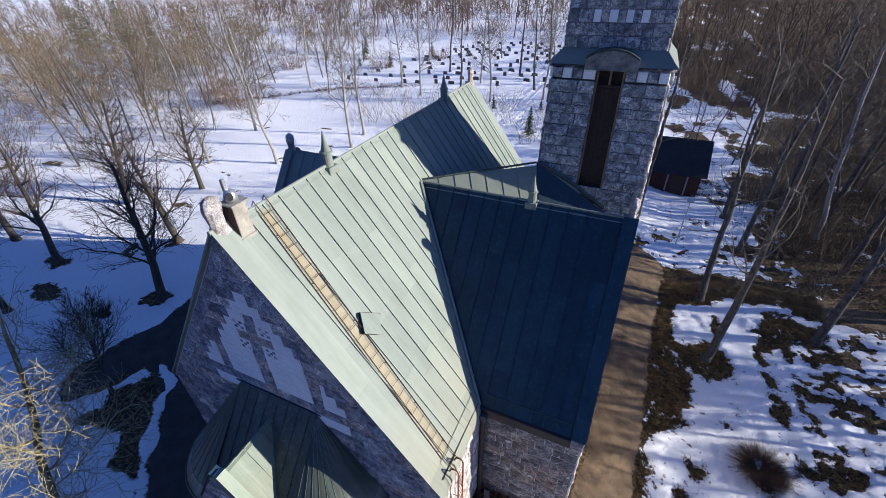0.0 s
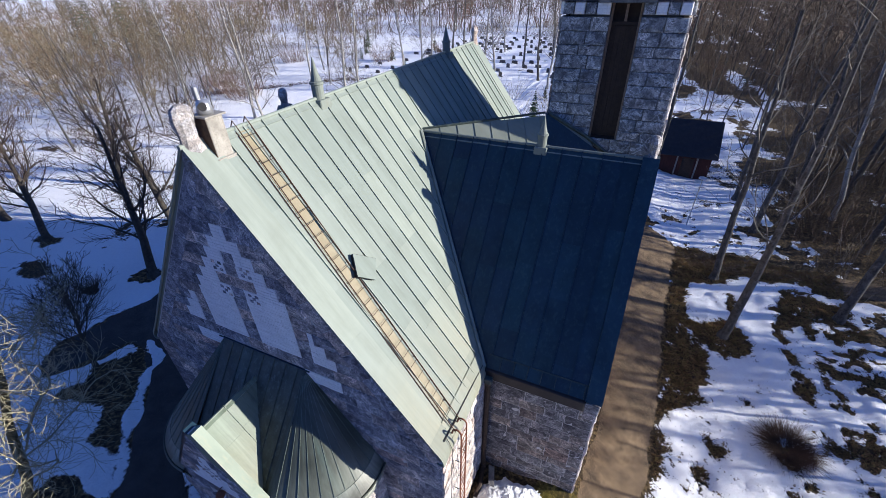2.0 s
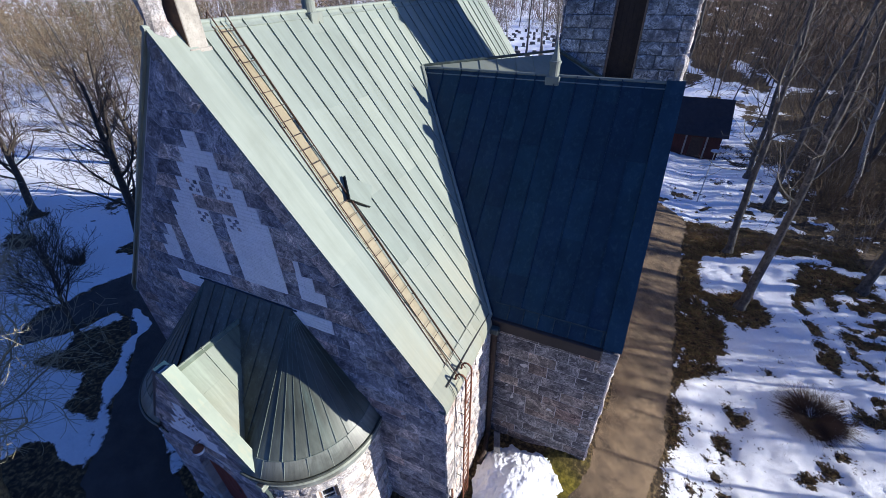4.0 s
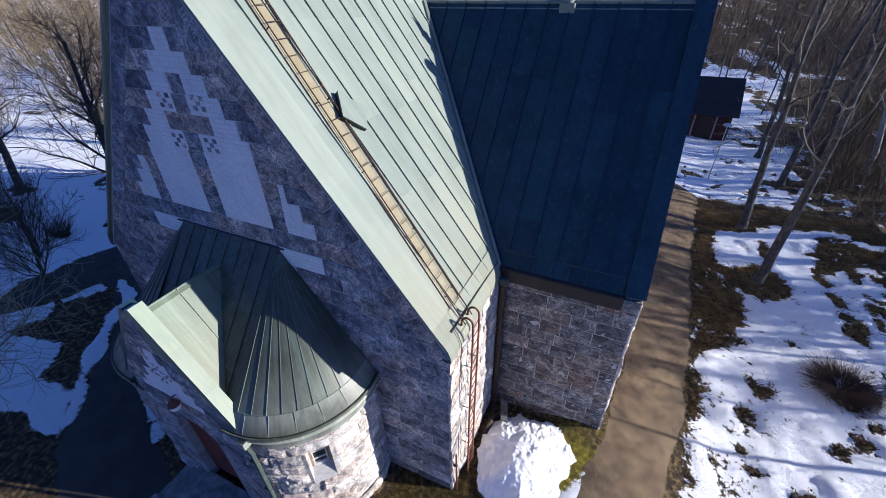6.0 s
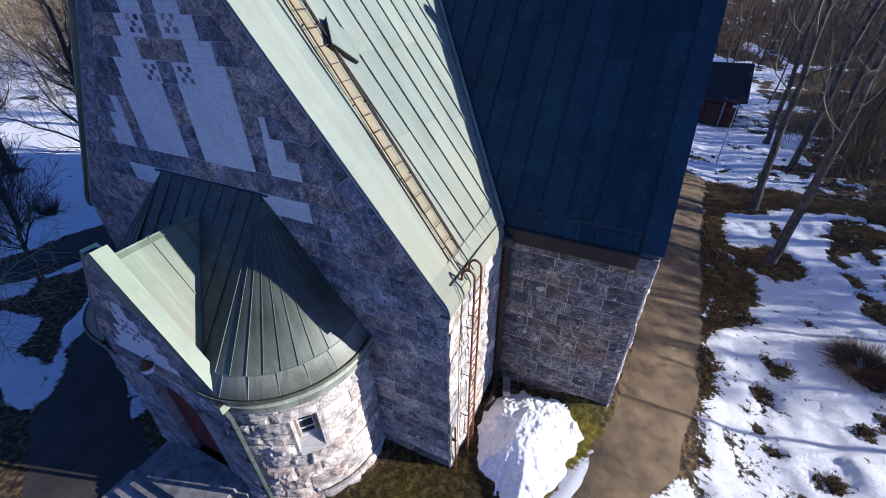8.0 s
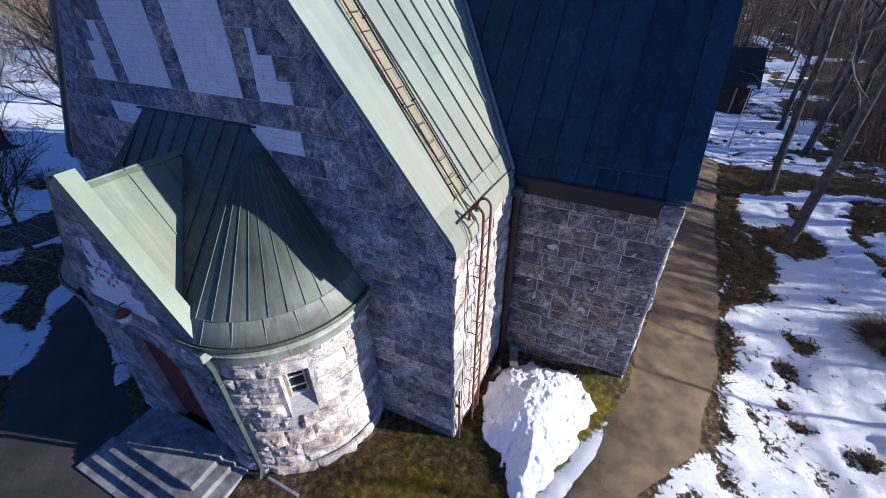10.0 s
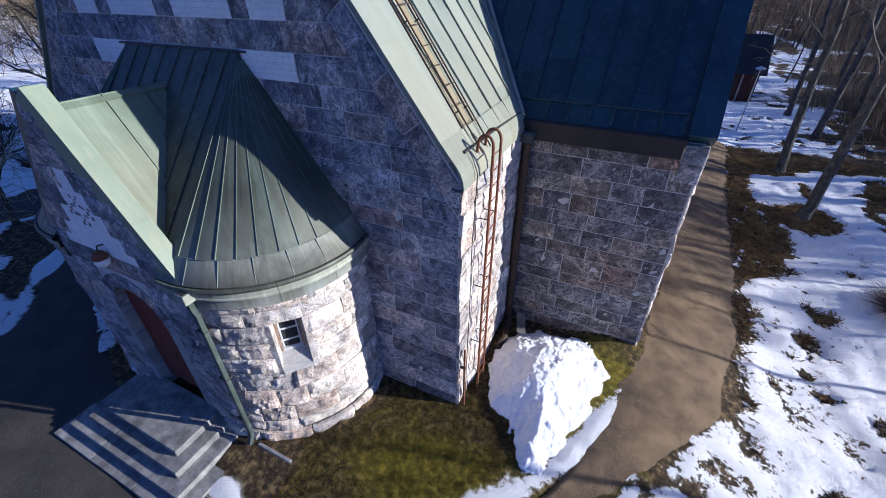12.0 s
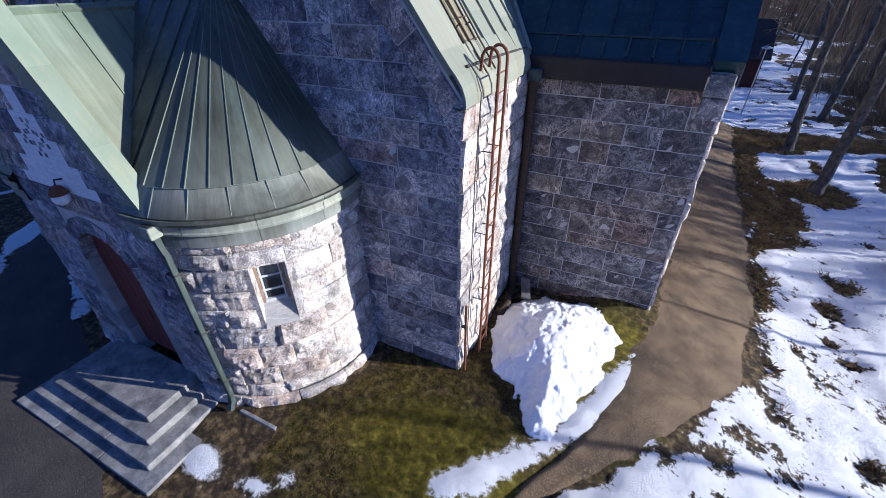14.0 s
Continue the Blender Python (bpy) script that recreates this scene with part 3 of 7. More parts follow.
def lay(polys, place, parent, proud, rough, mat, name="stone_block", joined=False, geo=stone_geo, **kw):
    """Blocks as parts of their own, or joined into one part."""
    if joined:
        vs, fs = [], []
        for p in polys:
            v, f = geo(p, place, proud * R.uniform(0.7, 1.25), rough, **kw)
            fs += [tuple(i + len(vs) for i in q) for q in f]
            vs += v
        return part_py(name, vs, fs, GRANITE_JOINED if mat is GRANITE else mat, parent, kind="stuff")
    for p in polys:
        v, f = geo(p, place, proud * R.uniform(0.7, 1.25), rough, **kw)
        part_py(name, v, f, mat, parent)


def uneven(lv, by=0.11):
    """Course lines with heights that vary a little."""
    return lv[:1] + [z + R.uniform(-by, by) * (z - lv[k]) for k, z in enumerate(lv[1:-1])] + lv[-1:]


def levels(z0, z1, h):
    n = max(1, round((z1 - z0) / h))
    return [z0 + (z1 - z0) * i / n for i in range(n + 1)]


def seamed(parent, place, u0, u1, v0, v1, width, mat, cuts=(), first=None, name="roof_panel", seam_h=0.035, crossings=True):
    """A slope of standing-seam sheets: each sheet and each seam a part. place(u, v, d): v runs up the slope."""
    u, i = u0, 0
    while u < u1 - 0.05:
        w = first if (first and i == 0) else width * R.uniform(0.97, 1.03)
        e = min(u + w, u1)
        poly = [(u, v0), (e, v0), (e, v1), (u, v1)]
        for c in cuts:
            poly = clip(poly, *c) if poly else poly
        if len(poly) > 2 and area(poly) > 0.01:
            lo, hi = min(p[1] for p in poly), max(p[1] for p in poly)
            b = lo + R.uniform(0.3, 1.0)
            rows = [lo]
            while crossings and b < hi - 0.4:
                rows.append(b)
                b += R.uniform(1.7, 2.3)
            rows.append(hi)
            for k, (a, c2) in enumerate(zip(rows, rows[1:])):
                piece = clip(clip(poly, 0, -1, -a), 0, 1, c2)
                if len(piece) < 3:
                    continue
                v, f = prism(piece, place, -0.01, 0.012 + 0.004 * (k % 2) + 0.0015 * R.random())
                part_py(name, v, f, mat, parent)
            side = [p for p in poly if abs(p[0] - e) < 1e-4]
            if len(side) >= 2 and e < u1 - 0.05:
                a, c2 = min(p[1] for p in side), max(p[1] for p in side)
                if c2 - a > 0.1:
                    s = [(e - 0.011, a), (e + 0.011, a), (e + 0.011, c2), (e - 0.011, c2)]
                    v, f = prism(s, place, 0.0, seam_h)
                    part_py("standing_seam", v, f, mat, parent)
        u = e
        i += 1


# ---- ground ----
def smooth(a, b, x):
    t = np.clip((x - a) / (b - a), 0, 1)
    return t * t * (3 - 2 * t)


def lattice(x, y, seed, f):
    """Smooth value noise over arrays, about -1 to 1."""
    x, y = np.asarray(x) * f, np.asarray(y) * f
    i, j = np.floor(x).astype(int), np.floor(y).astype(int)
    def h(a, b):
        n = (a * 374761393 + b * 668265263 + seed * 974634777) & 0x7FFFFFFF
        n = ((n ^ (n >> 13)) * 1274126177) & 0x7FFFFFFF
        return ((n ^ (n >> 16)) & 0xFFFF) / 32767.5 - 1
    u, v = x - i, y - j
    u, v = u * u * (3 - 2 * u), v * v * (3 - 2 * v)
    return (h(i, j) * (1 - u) + h(i + 1, j) * u) * (1 - v) + (h(i, j + 1) * (1 - u) + h(i + 1, j + 1) * u) * v


def rough_field(x, y, seed, f, octaves=4):
    return sum(lattice(x, y, seed + k, f * 2**k) * 0.55**k for k in range(octaves))


def ground_z(x, y):
    x, y = np.asarray(x, float), np.asarray(y, float)
    near = np.exp(-((x / 40) ** 2 + (y / 40) ** 2))
    z = -0.8 * smooth(9.0, 14.0, x) * (1 - 0.3 * smooth(40, 90, y))
    z = z - 0.2 * smooth(-2.3, -4.0, y)
    z = z + 0.32 * np.exp(-((x - 8.4) / 0.95) ** 2 - ((y - 3.5) / 0.75) ** 2)
    return z + 0.06 * rough_field(x, y, 5, 0.25, 3) * smooth(8, 14, np.hypot(x, y - 4)) + 0.6 * lattice(x, y, 9, 0.02) * (1 - near)


SNOW_EDGE_Y = [-30, -6, -2.35, -1.72, -1.34, -0.78, -0.28, 0.42, 0.95, 2.4, 3.3, 5.2, 8.0, 14, 20, 24, 26.5, 40]
SNOW_EDGE_X = [4, 5.2, 7.3, 7.82, 8.15, 8.6, 9.0, 9.5, 9.95, 10.9, 11.5, 11.75, 12.0, 12.5, 12.7, 12.6, 9.2, 8.8]
MELT_STRIP = [(8.85, 1.9), (8.65, 1.25), (8.2, 0.06), (7.68, -0.88), (6.95, -1.65), (6.35, -2.25)]
DRIVE = [(4.2, -12.0), (0.9, -6.6), (-2.6, -4.35), (-5.1, -2.95), (-6.75, -1.35), (-9.3, 1.15), (-12.0, 2.75), (-14.1, 3.7), (-14.7, 6.5), (-14.3, 12.0), (-13.0, 24.0)]
SNOW_STRIP = [(-12.6, 2.15), (-11.2, 1.55), (-9.8, -0.3), (-8.45, -1.75), (-7.2, -2.75), (-6.85, -3.2)]
BARE_LEFT = [(-12.05, 1.85), (-10.5, 0.25), (-8.5, -1.7), (-8.1, -2.4), (-9.55, -2.4), (-9.75, -1.8), (-10.6, -1.4), (-12.0, -1.55), (-13.3, -1.75), (-12.8, -0.9), (-13.3, -0.1)]
BRANCH = [(-13.9, 4.8), (-14.7, 3.0), (-15.2, 1.2), (-15.5, -0.6), (-15.7, -2.4)]
BARE_BELT = [(12.2, 22.5), (12.1, 9.3), (13.0, 9.4), (13.8, 10.2), (14.0, 12.0), (14.3, 13.5), (15.4, 14.0), (16.6, 15.0), (15.9, 16.6), (15.6, 19.0), (15.4, 22.0)]
SNOW_TONGUE = [(13.3, 19.8), (13.3, 16.0), (15.7, 16.9), (15.9, 20.4)]
BARE_BAND = [(17.5, 17.0), (17.9, 12.6), (18.3, 12.4), (18.2, 14.6), (18.1, 17.2), (21.2, 18.9), (21.2, 20.6), (18.6, 20.9)]
SPOTS = [(13.52, 6.69, 0.36), (13.25, 5.14, 0.22), (12.71, 3.58, 0.3), (13.04, 4.02, 0.2), (12.37, 4.38, 0.26), (11.49, 1.87, 0.36), (11.3, 2.35, 0.3), (13.01, 1.54, 0.34), (10.67, 0.88, 0.2), (11.01, 0.88, 0.22), (11.45, 0.72, 0.3), (10.35, 0.33, 0.2), (9.5, -0.25, 0.2), (13.76, 3.28, 0.24), (9.95, 0.2, 0.14)]
TUFTS = [(14.2, 8.0, 0.42), (13.8, 6.3, 0.24), (13.25, 4.55, 0.28), (12.9, 7.7, 0.16), (15.9, 6.5, 0.24), (15.75, 5.1, 0.34), (14.65, 4.3, 0.24), (16.75, 6.8, 0.4), (16.8, 8.9, 0.75), (17.6, 7.6, 0.4), (13.0, 3.0, 0.3), (18.6, 9.8, 0.5), (15.6, 11.0, 0.16), (16.3, 12.2, 0.2), (14.6, 2.4, 0.25)]
PATH_LINE = [(7.45, -2.0), (8.05, -1.1), (8.95, 0.4), (9.95, 2.6), (10.45, 5.5), (10.75, 10), (11.0, 16), (11.3, 21), (11.6, 25.6)]
PATH_HALF = [0.14, 0.26, 0.66, 1.15, 1.25, 1.3, 1.3, 1.5, 1.1]
SIDE_ROAD = [(11.5, 22.6), (15, 22.9), (20, 23.2), (28, 22.5), (45, 19)]


def off_line(x, y, line):
    best = np.full(np.shape(x), 1e9)
    for (ax, ay), (bx, by) in zip(line, line[1:]):
        dx, dy = bx - ax, by - ay
        t = np.clip(((x - ax) * dx + (y - ay) * dy) / (dx * dx + dy * dy), 0, 1)
        best = np.minimum(best, np.hypot(x - ax - t * dx, y - ay - t * dy))
    return best


def within(x, y, poly):
    """Metres inside a polygon (below 0: outside)."""
    d = off_line(x, y, poly + poly[:1])
    odd = np.zeros(np.shape(x), bool)
    for (ax, ay), (bx, by) in zip(poly, poly[1:] + poly[:1]):
        odd ^= ((ay > y) != (by > y)) & (x < (bx - ax) * (y - ay) / (by - ay + 1e-12) + ax)
    return np.where(odd, d, -d)


def snow_cover(x, y):
    """Metres inside the snow's edge (below 0: bare ground)."""
    x, y = np.asarray(x, float), np.asarray(y, float)
    edge = x - np.interp(y, SNOW_EDGE_Y, SNOW_EDGE_X)
    n = rough_field(x, y, 21, 0.35, 4)
    n2 = rough_field(x, y, 33, 1.0, 4)
    near = (1 - smooth(26, 40, y)) * (1 - smooth(23, 32, x)) * (1 - smooth(-16, -24, x))
    n2, n3 = n2 * near + n * (1 - near), rough_field(x, y, 47, 2.6, 3) * near
    wob = 0.34 * n2 + 0.26 * n3
    right = edge + 0.3 * n2 + 0.2 * n3 - 0.1
    belt = np.minimum(within(x, y, BARE_BELT), -within(x, y, SNOW_TONGUE))
    bare = np.maximum(np.minimum(-belt, -within(x, y, BARE_BAND)) * 1.2, -0.42)
    for tx, ty, tr in TUFTS:
        bare = np.minimum(bare, np.hypot(x - tx, (y - ty) * 0.8) - tr * 0.75 + 0.25)
    bare = bare + wob * 1.1
    broken = 0.16 + 0.8 * n2 + 1.1 * n3
    bare = np.minimum(bare, np.where((x > 18.3) & (y < 30), np.maximum(broken, 0.9 - (x - 18.3) * 1.2), 9))
    bare = np.minimum(bare, np.where(y > 23, 0.42 + 0.9 * n2 + 0.6 * n3 - 1.05 * smooth(-6, 2, x - 15 - 0.19 * y) - 0.9 * smooth(68, 88, y) * smooth(8, 14, x), 9))
    bare = np.minimum(bare, 0.95 + 0.55 * n2 + 0.3 * n3)
    for tx, ty, tr in SPOTS:
        bare = np.minimum(bare, np.hypot(x - tx, (y - ty) * 0.85) - tr * 0.62 + 0.14 * n3)
    right = np.minimum(right, bare)
    left_side = 0.75 + 0.45 * n + 0.3 * n2 - 1.2 * smooth(-3.4, -4.3, y) * smooth(-10.2, -9.0, x)
    left_side = np.minimum(left_side, 0.4 * wob - 0.1 - within(x, y, BARE_LEFT))
    left_side = np.minimum(left_side, off_line(x, y, BRANCH[:4]) - 1.6 + 0.25 * n2 + 0.9 * smooth(0.5, -2.0, y))
    for tx, ty, tr in ((-18.3, 5.9, 0.8), (-29.5, 5.6, 0.9), (-23.3, 11.3, 0.8), (-20.0, 3.4, 0.5)):
        left_side = np.minimum(left_side, np.hypot(x - tx, y - ty) - tr + wob)
    left_side = np.minimum(left_side, off_line(x, y, DRIVE) - 1.45 - 0.5 * np.exp(-((x + 14.2) / 1.5) ** 2 - ((y - 3.7) / 2.0) ** 2) + 0.15 * n2)
    left_side = np.maximum(left_side, 0.32 - off_line(x, y, SNOW_STRIP) + 0.16 * n2)
    is_left = (x < -5.9) | (y > 17)
    out = np.where((x > 7.0) & ((y < 17) | (x > 9.3)), right, np.where(is_left, left_side, -1.0))
    front = np.where((y < -1.0) & (x > 3.5), right, -1.0)
    out = np.maximum(out, front)
    out = np.maximum(out, 0.20 - off_line(x, y, MELT_STRIP) + 0.10 * n2 + 0.06 * n3)
    for tx, ty, tr in ((2.38, -3.58, 0.36), (3.49, -3.5, 0.2), (3.93, -3.2, 0.13)):
        out = np.maximum(out, tr - np.hypot((x - tx) * 0.8, (y - ty) * 1.2) + 0.12 * n3)
    out = np.maximum(out, 0.24 - off_line(x, y, [(-5.3, -1.62), (-4.2, -1.95), (-3.4, -2.3)]) + 0.16 * n3)
    far = 1.0 + 0.8 * n
    out = np.where((y > 45) & (x < 12), far, out)
    out = np.where(y < -4, np.minimum(out, y + 9.0 + 0.1 * np.abs(x) + 1.6 * n2), out)
    out = np.minimum(out, np.where(y > 17, off_line(x, y, SIDE_ROAD) - 1.3 + 0.5 * n2, 9))
    return out


def grid_lines(lo, hi, step, far, grow=1.17):
    mid = list(np.arange(lo, hi + 1e-6, step))
    up, dn, s = [hi], [lo], step
    while up[-1] < far:
        s *= grow
        up.append(up[-1] + s)
    s = step
    while dn[-1] > -far:
        s *= grow
        dn.append(dn[-1] - s)
    return np.array(dn[:0:-1] + mid + up[1:])


gx, gy = grid_lines(-15, 22, 0.15, 900, 1.09), grid_lines(-6, 25, 0.15, 900, 1.09)
GX, GY = np.meshgrid(gx, gy)
cover = snow_cover(GX, GY)
GZ = ground_z(GX, GY) + 0.08 * smooth(-0.1, 0.4, cover) + 0.08 * rough_field(GX, GY, 61, 1.6, 4) * smooth(0, 0.6, cover)
nx, ny = len(gx), len(gy)
idx = np.arange(nx * ny).reshape(ny, nx)
quads = np.stack([idx[:-1, :-1], idx[:-1, 1:], idx[1:, 1:], idx[1:, :-1]], -1).reshape(-1, 4)
gm = bpy.data.meshes.new("ground")
gm.vertices.add(nx * ny)
gm.vertices.foreach_set("co", np.stack([GX, GY, GZ], -1).ravel())
gm.loops.add(len(quads) * 4)
gm.loops.foreach_set("vertex_index", quads.ravel())
gm.polygons.add(len(quads))
gm.polygons.foreach_set("loop_start", np.arange(0, len(quads) * 4, 4))
gm.update(calc_edges=True)
gm.polygons.foreach_set("use_smooth", [True] * len(quads))
at = gm.attributes.new("snow_cover", "FLOAT", "POINT")
at.data.foreach_set("value", np.clip(cover, -1.5, 1.5).ravel())
green = 1.2 * np.exp(-((GX - 6.0) / 1.7) ** 2 - ((GY + 1.9) / 1.2) ** 2) - 0.5 * smooth(2.75, 2.1, np.hypot(GX - 1.62, GY + 0.5)) + 1.2 * np.exp(-((GX - 8.5) / 0.9) ** 2 - ((GY - 1.3) / 2.2) ** 2)
at = gm.attributes.new("grass_green", "FLOAT", "POINT")
at.data.foreach_set("value", green.ravel())
at = gm.attributes.new("tufts", "FLOAT", "POINT")
at.data.foreach_set("value", (smooth(8, 12, GX) * smooth(60, 30, GY)).ravel())
at = gm.attributes.new("far_off", "FLOAT", "POINT")
at.data.foreach_set("value", np.maximum(smooth(26, 40, GY), np.maximum(smooth(23, 32, GX), smooth(-16, -24, GX))).ravel())
ground = tagged(new("ground", gm), "patchy old snow over brown winter grass and leaf litter", "ground", kind="structure")


def ground_material():
    m = bpy.data.materials.new("ground")
    m.use_nodes = True
    N, L = m.node_tree.nodes, m.node_tree.links
    b = next(n for n in N if n.type == "BSDF_PRINCIPLED")
    tc = N.new("ShaderNodeTexCoord")
    def noise_tex(scale, detail=6, r=0.65):
        n = N.new("ShaderNodeTexNoise")
        n.inputs["Scale"].default_value, n.inputs["Detail"].default_value, n.inputs["Roughness"].default_value = scale, detail, r
        L.new(tc.outputs["Object"], n.inputs["Vector"])
        return n.outputs[0]
    def ramp(src, *stops):
        r = N.new("ShaderNodeValToRGB")
        els = r.color_ramp.elements
        while len(els) < len(stops):
            els.new(0.5)
        for e, (p, c) in zip(els, stops):
            e.position, e.color = p, (*c, 1)
        L.new(src, r.inputs[0])
        return r.outputs[0]
    def mix(f, a, c):
        x = N.new("ShaderNodeMix")
        x.data_type = "RGBA"
        L.new(f, x.inputs[0])
        L.new(a, x.inputs[6])
        L.new(c, x.inputs[7])
        return x.outputs[2]
    def math_node(op, a, c):
        x = N.new("ShaderNodeMath")
        x.operation = op
        for k, v in enumerate((a, c)):
            if isinstance(v, (int, float)):
                x.inputs[k].default_value = v
            else:
                L.new(v, x.inputs[k])
        return x.outputs[0]
    def attr(name):
        a = N.new("ShaderNodeAttribute")
        a.attribute_name = name
        return a.outputs["Fac"]
    big, mid, fine = noise_tex(0.9), noise_tex(6), noise_tex(45, 4, 0.75)
    litter = ramp(mid, (0.34, (0.012, 0.008, 0.004)), (0.5, (0.062, 0.040, 0.018)), (0.66, (0.25, 0.170, 0.075)))
    grass = ramp(mid, (0.3, (0.040, 0.034, 0.004)), (0.5, (0.165, 0.132, 0.010)), (0.68, (0.36, 0.275, 0.030)))
    gf = math_node("ADD", attr("grass_green"), math_node("MULTIPLY", math_node("SUBTRACT", big, 0.5), 1.2))
    bare = mix(ramp(gf, (0.3, (0, 0, 0)), (0.75, (1, 1, 1))), litter, grass)
    snow = ramp(mid, (0.25, (0.84, 0.85, 0.87)), (0.7, (0.93, 0.935, 0.945)))
    dirt = ramp(fine, (0.60, (1, 1, 1)), (0.72, (0.62, 0.58, 0.52)))
    mul = N.new("ShaderNodeMix")
    mul.data_type, mul.blend_type = "RGBA", "MULTIPLY"
    mul.inputs[0].default_value = 0.5
    L.new(snow, mul.inputs[6])
    L.new(dirt, mul.inputs[7])
    edge = math_node("ADD", math_node("MULTIPLY", attr("snow_cover"), 1.6), math_node("MULTIPLY", math_node("SUBTRACT", mid, 0.5), math_node("ADD", math_node("MULTIPLY", attr("tufts"), 1.3), 0.7)))
    edge = math_node("ADD", edge, math_node("MULTIPLY", math_node("SUBTRACT", fine, 0.5), 0.6))
    edge = math_node("ADD", edge, math_node("MULTIPLY", math_node("SUBTRACT", noise_tex(0.8, 7, 0.7), 0.5), math_node("MULTIPLY", attr("far_off"), 3.2)))
    tuft = noise_tex(3.4, 6, 0.75)
    tuft = math_node("MULTIPLY", math_node("MAXIMUM", math_node("SUBTRACT", tuft, 0.57), 0.0), attr("tufts"))
    edge = math_node("SUBTRACT", edge, math_node("MULTIPLY", tuft, 14.0))
    sf = ramp(edge, (0.0, (0, 0, 0)), (0.10, (1, 1, 1)))
    L.new(mix(sf, bare, mul.outputs[2]), b.inputs["Base Color"])
    b.inputs["Roughness"].default_value = 0.85
    b.inputs["Specular IOR Level"].default_value = 0.25
    bp = N.new("ShaderNodeBump")
    bp.inputs["Strength"].default_value, bp.inputs["Distance"].default_value = 1.0, 0.10
    L.new(math_node("ADD", math_node("MULTIPLY", fine, 0.6), mid), bp.inputs["Height"])
    L.new(bp.outputs[0], b.inputs["Normal"])
    return m


gm.materials.append(ground_material())


def strip(name, line, half, mat, label, lift, ragged=0.12, cross=7):
    """A road laid on the ground along a line, with worn edges."""
    line = [Vector((*p, 0)) for p in line]
    halves = half if isinstance(half, list) else [half] * len(line)
    pts, hs = [], []
    for k in range(len(line) - 1):
        p0, p1, p2, p3 = line[max(k - 1, 0)], line[k], line[k + 1], line[min(k + 2, len(line) - 1)]
        n = max(2, int((p2 - p1).length / 0.35))
        for i in range(n):
            t = i / n
            pts.append(0.5 * (2 * p1 + (p2 - p0) * t + (2 * p0 - 5 * p1 + 4 * p2 - p3) * t * t + (3 * p1 - p0 - 3 * p2 + p3) * t**3))
            hs.append(halves[k] + (halves[k + 1] - halves[k]) * t)
    vs, fs = [], []
    for k, p in enumerate(pts):
        d = pts[min(k + 1, len(pts) - 1)] - pts[max(k - 1, 0)]
        side = Vector((d.y, -d.x, 0)).normalized()
        for c in range(cross):
            s = (2 * c / (cross - 1) - 1) * (hs[k] + (R.uniform(-ragged, ragged) if c in (0, cross - 1) else 0))
            q = p + side * s
            z = float(ground_z(q.x, q.y)) + (lift if 0 < c < cross - 1 else -0.03) + 0.012 * math.sin(k * 0.7 + c)
            vs.append((q.x, q.y, z))
    for k in range(len(pts) - 1):
        for c in range(cross - 1):
            a = k * cross + c
            fs.append((a, a + cross, a + cross + 1, a + 1))
    ob = part_py(name, vs, fs, mat, smooth=True)
    return tagged(ob, label, "road", kind="structure")


strip("path", PATH_LINE, PATH_HALF, GRAVEL, "wet brown gravel path beside the church", 0.03)
strip("road", DRIVE, [1.9, 1.95, 1.75, 1.5, 1.45, 1.4, 1.5, 2.0, 1.7, 1.5, 1.5], ASPHALT, "dark asphalt drive before the porch", 0.03)
strip("road", BRANCH, [1.8, 1.9, 1.7, 1.3, 0.5], ASPHALT, "dark asphalt drive turning off past the young tree", 0.034, 0.3)
strip("side_road", SIDE_ROAD, 1.1, GRAVEL, "brown gravel track between the trees", 0.03)

# ---- church ----
HW, EAVE, RIDGE, PITCH, LEN = 5.58, 5.5, 13.0, 1.34, 16.4
church = thing("church", (0, 8, 0), "grey granite church with green copper roofs", "church")
SL = math.hypot(1, PITCH)


def nave_r(u, v, d):
    return Vector((HW - v / SL + d * PITCH / SL, u, RIDGE - PITCH * HW + v * PITCH / SL + d / SL))


def nave_l(u, v, d):
    p = nave_r(u, v, d)
    return Vector((-p.x, p.y, p.z))


def front(u, v, d):
    return Vector((u, -d, v))


gable = [(-HW, -0.4), (HW, -0.4), (HW, EAVE - 0.20), (HW + 0.03, EAVE - 0.12), (HW - 0.1, EAVE + 0.03), (0, RIDGE - 0.16), (-HW + 0.1, EAVE + 0.03), (-HW - 0.03, EAVE - 0.12), (-HW, EAVE - 0.20)]
v, f = prism(gable, front, -0.55, 0.001)
facade = part_py("front_wall", v, f, MORTAR, church, "coursed grey granite gable with limewashed brick inlay")
side_r = part("side_wall", box((HW - 0.55, 0.55, -0.4), (HW - 0.005, LEN, EAVE)), MORTAR, church)
side_l = part("side_wall", box((-HW + 0.005, 0.55, -0.4), (-HW + 0.55, LEN, EAVE)), MORTAR, church)
v, f = prism(gable, lambda u, w, d: Vector((u, LEN - d, w)), 0.005, 0.55)
part_py("rear_wall", v, f, MORTAR, church)

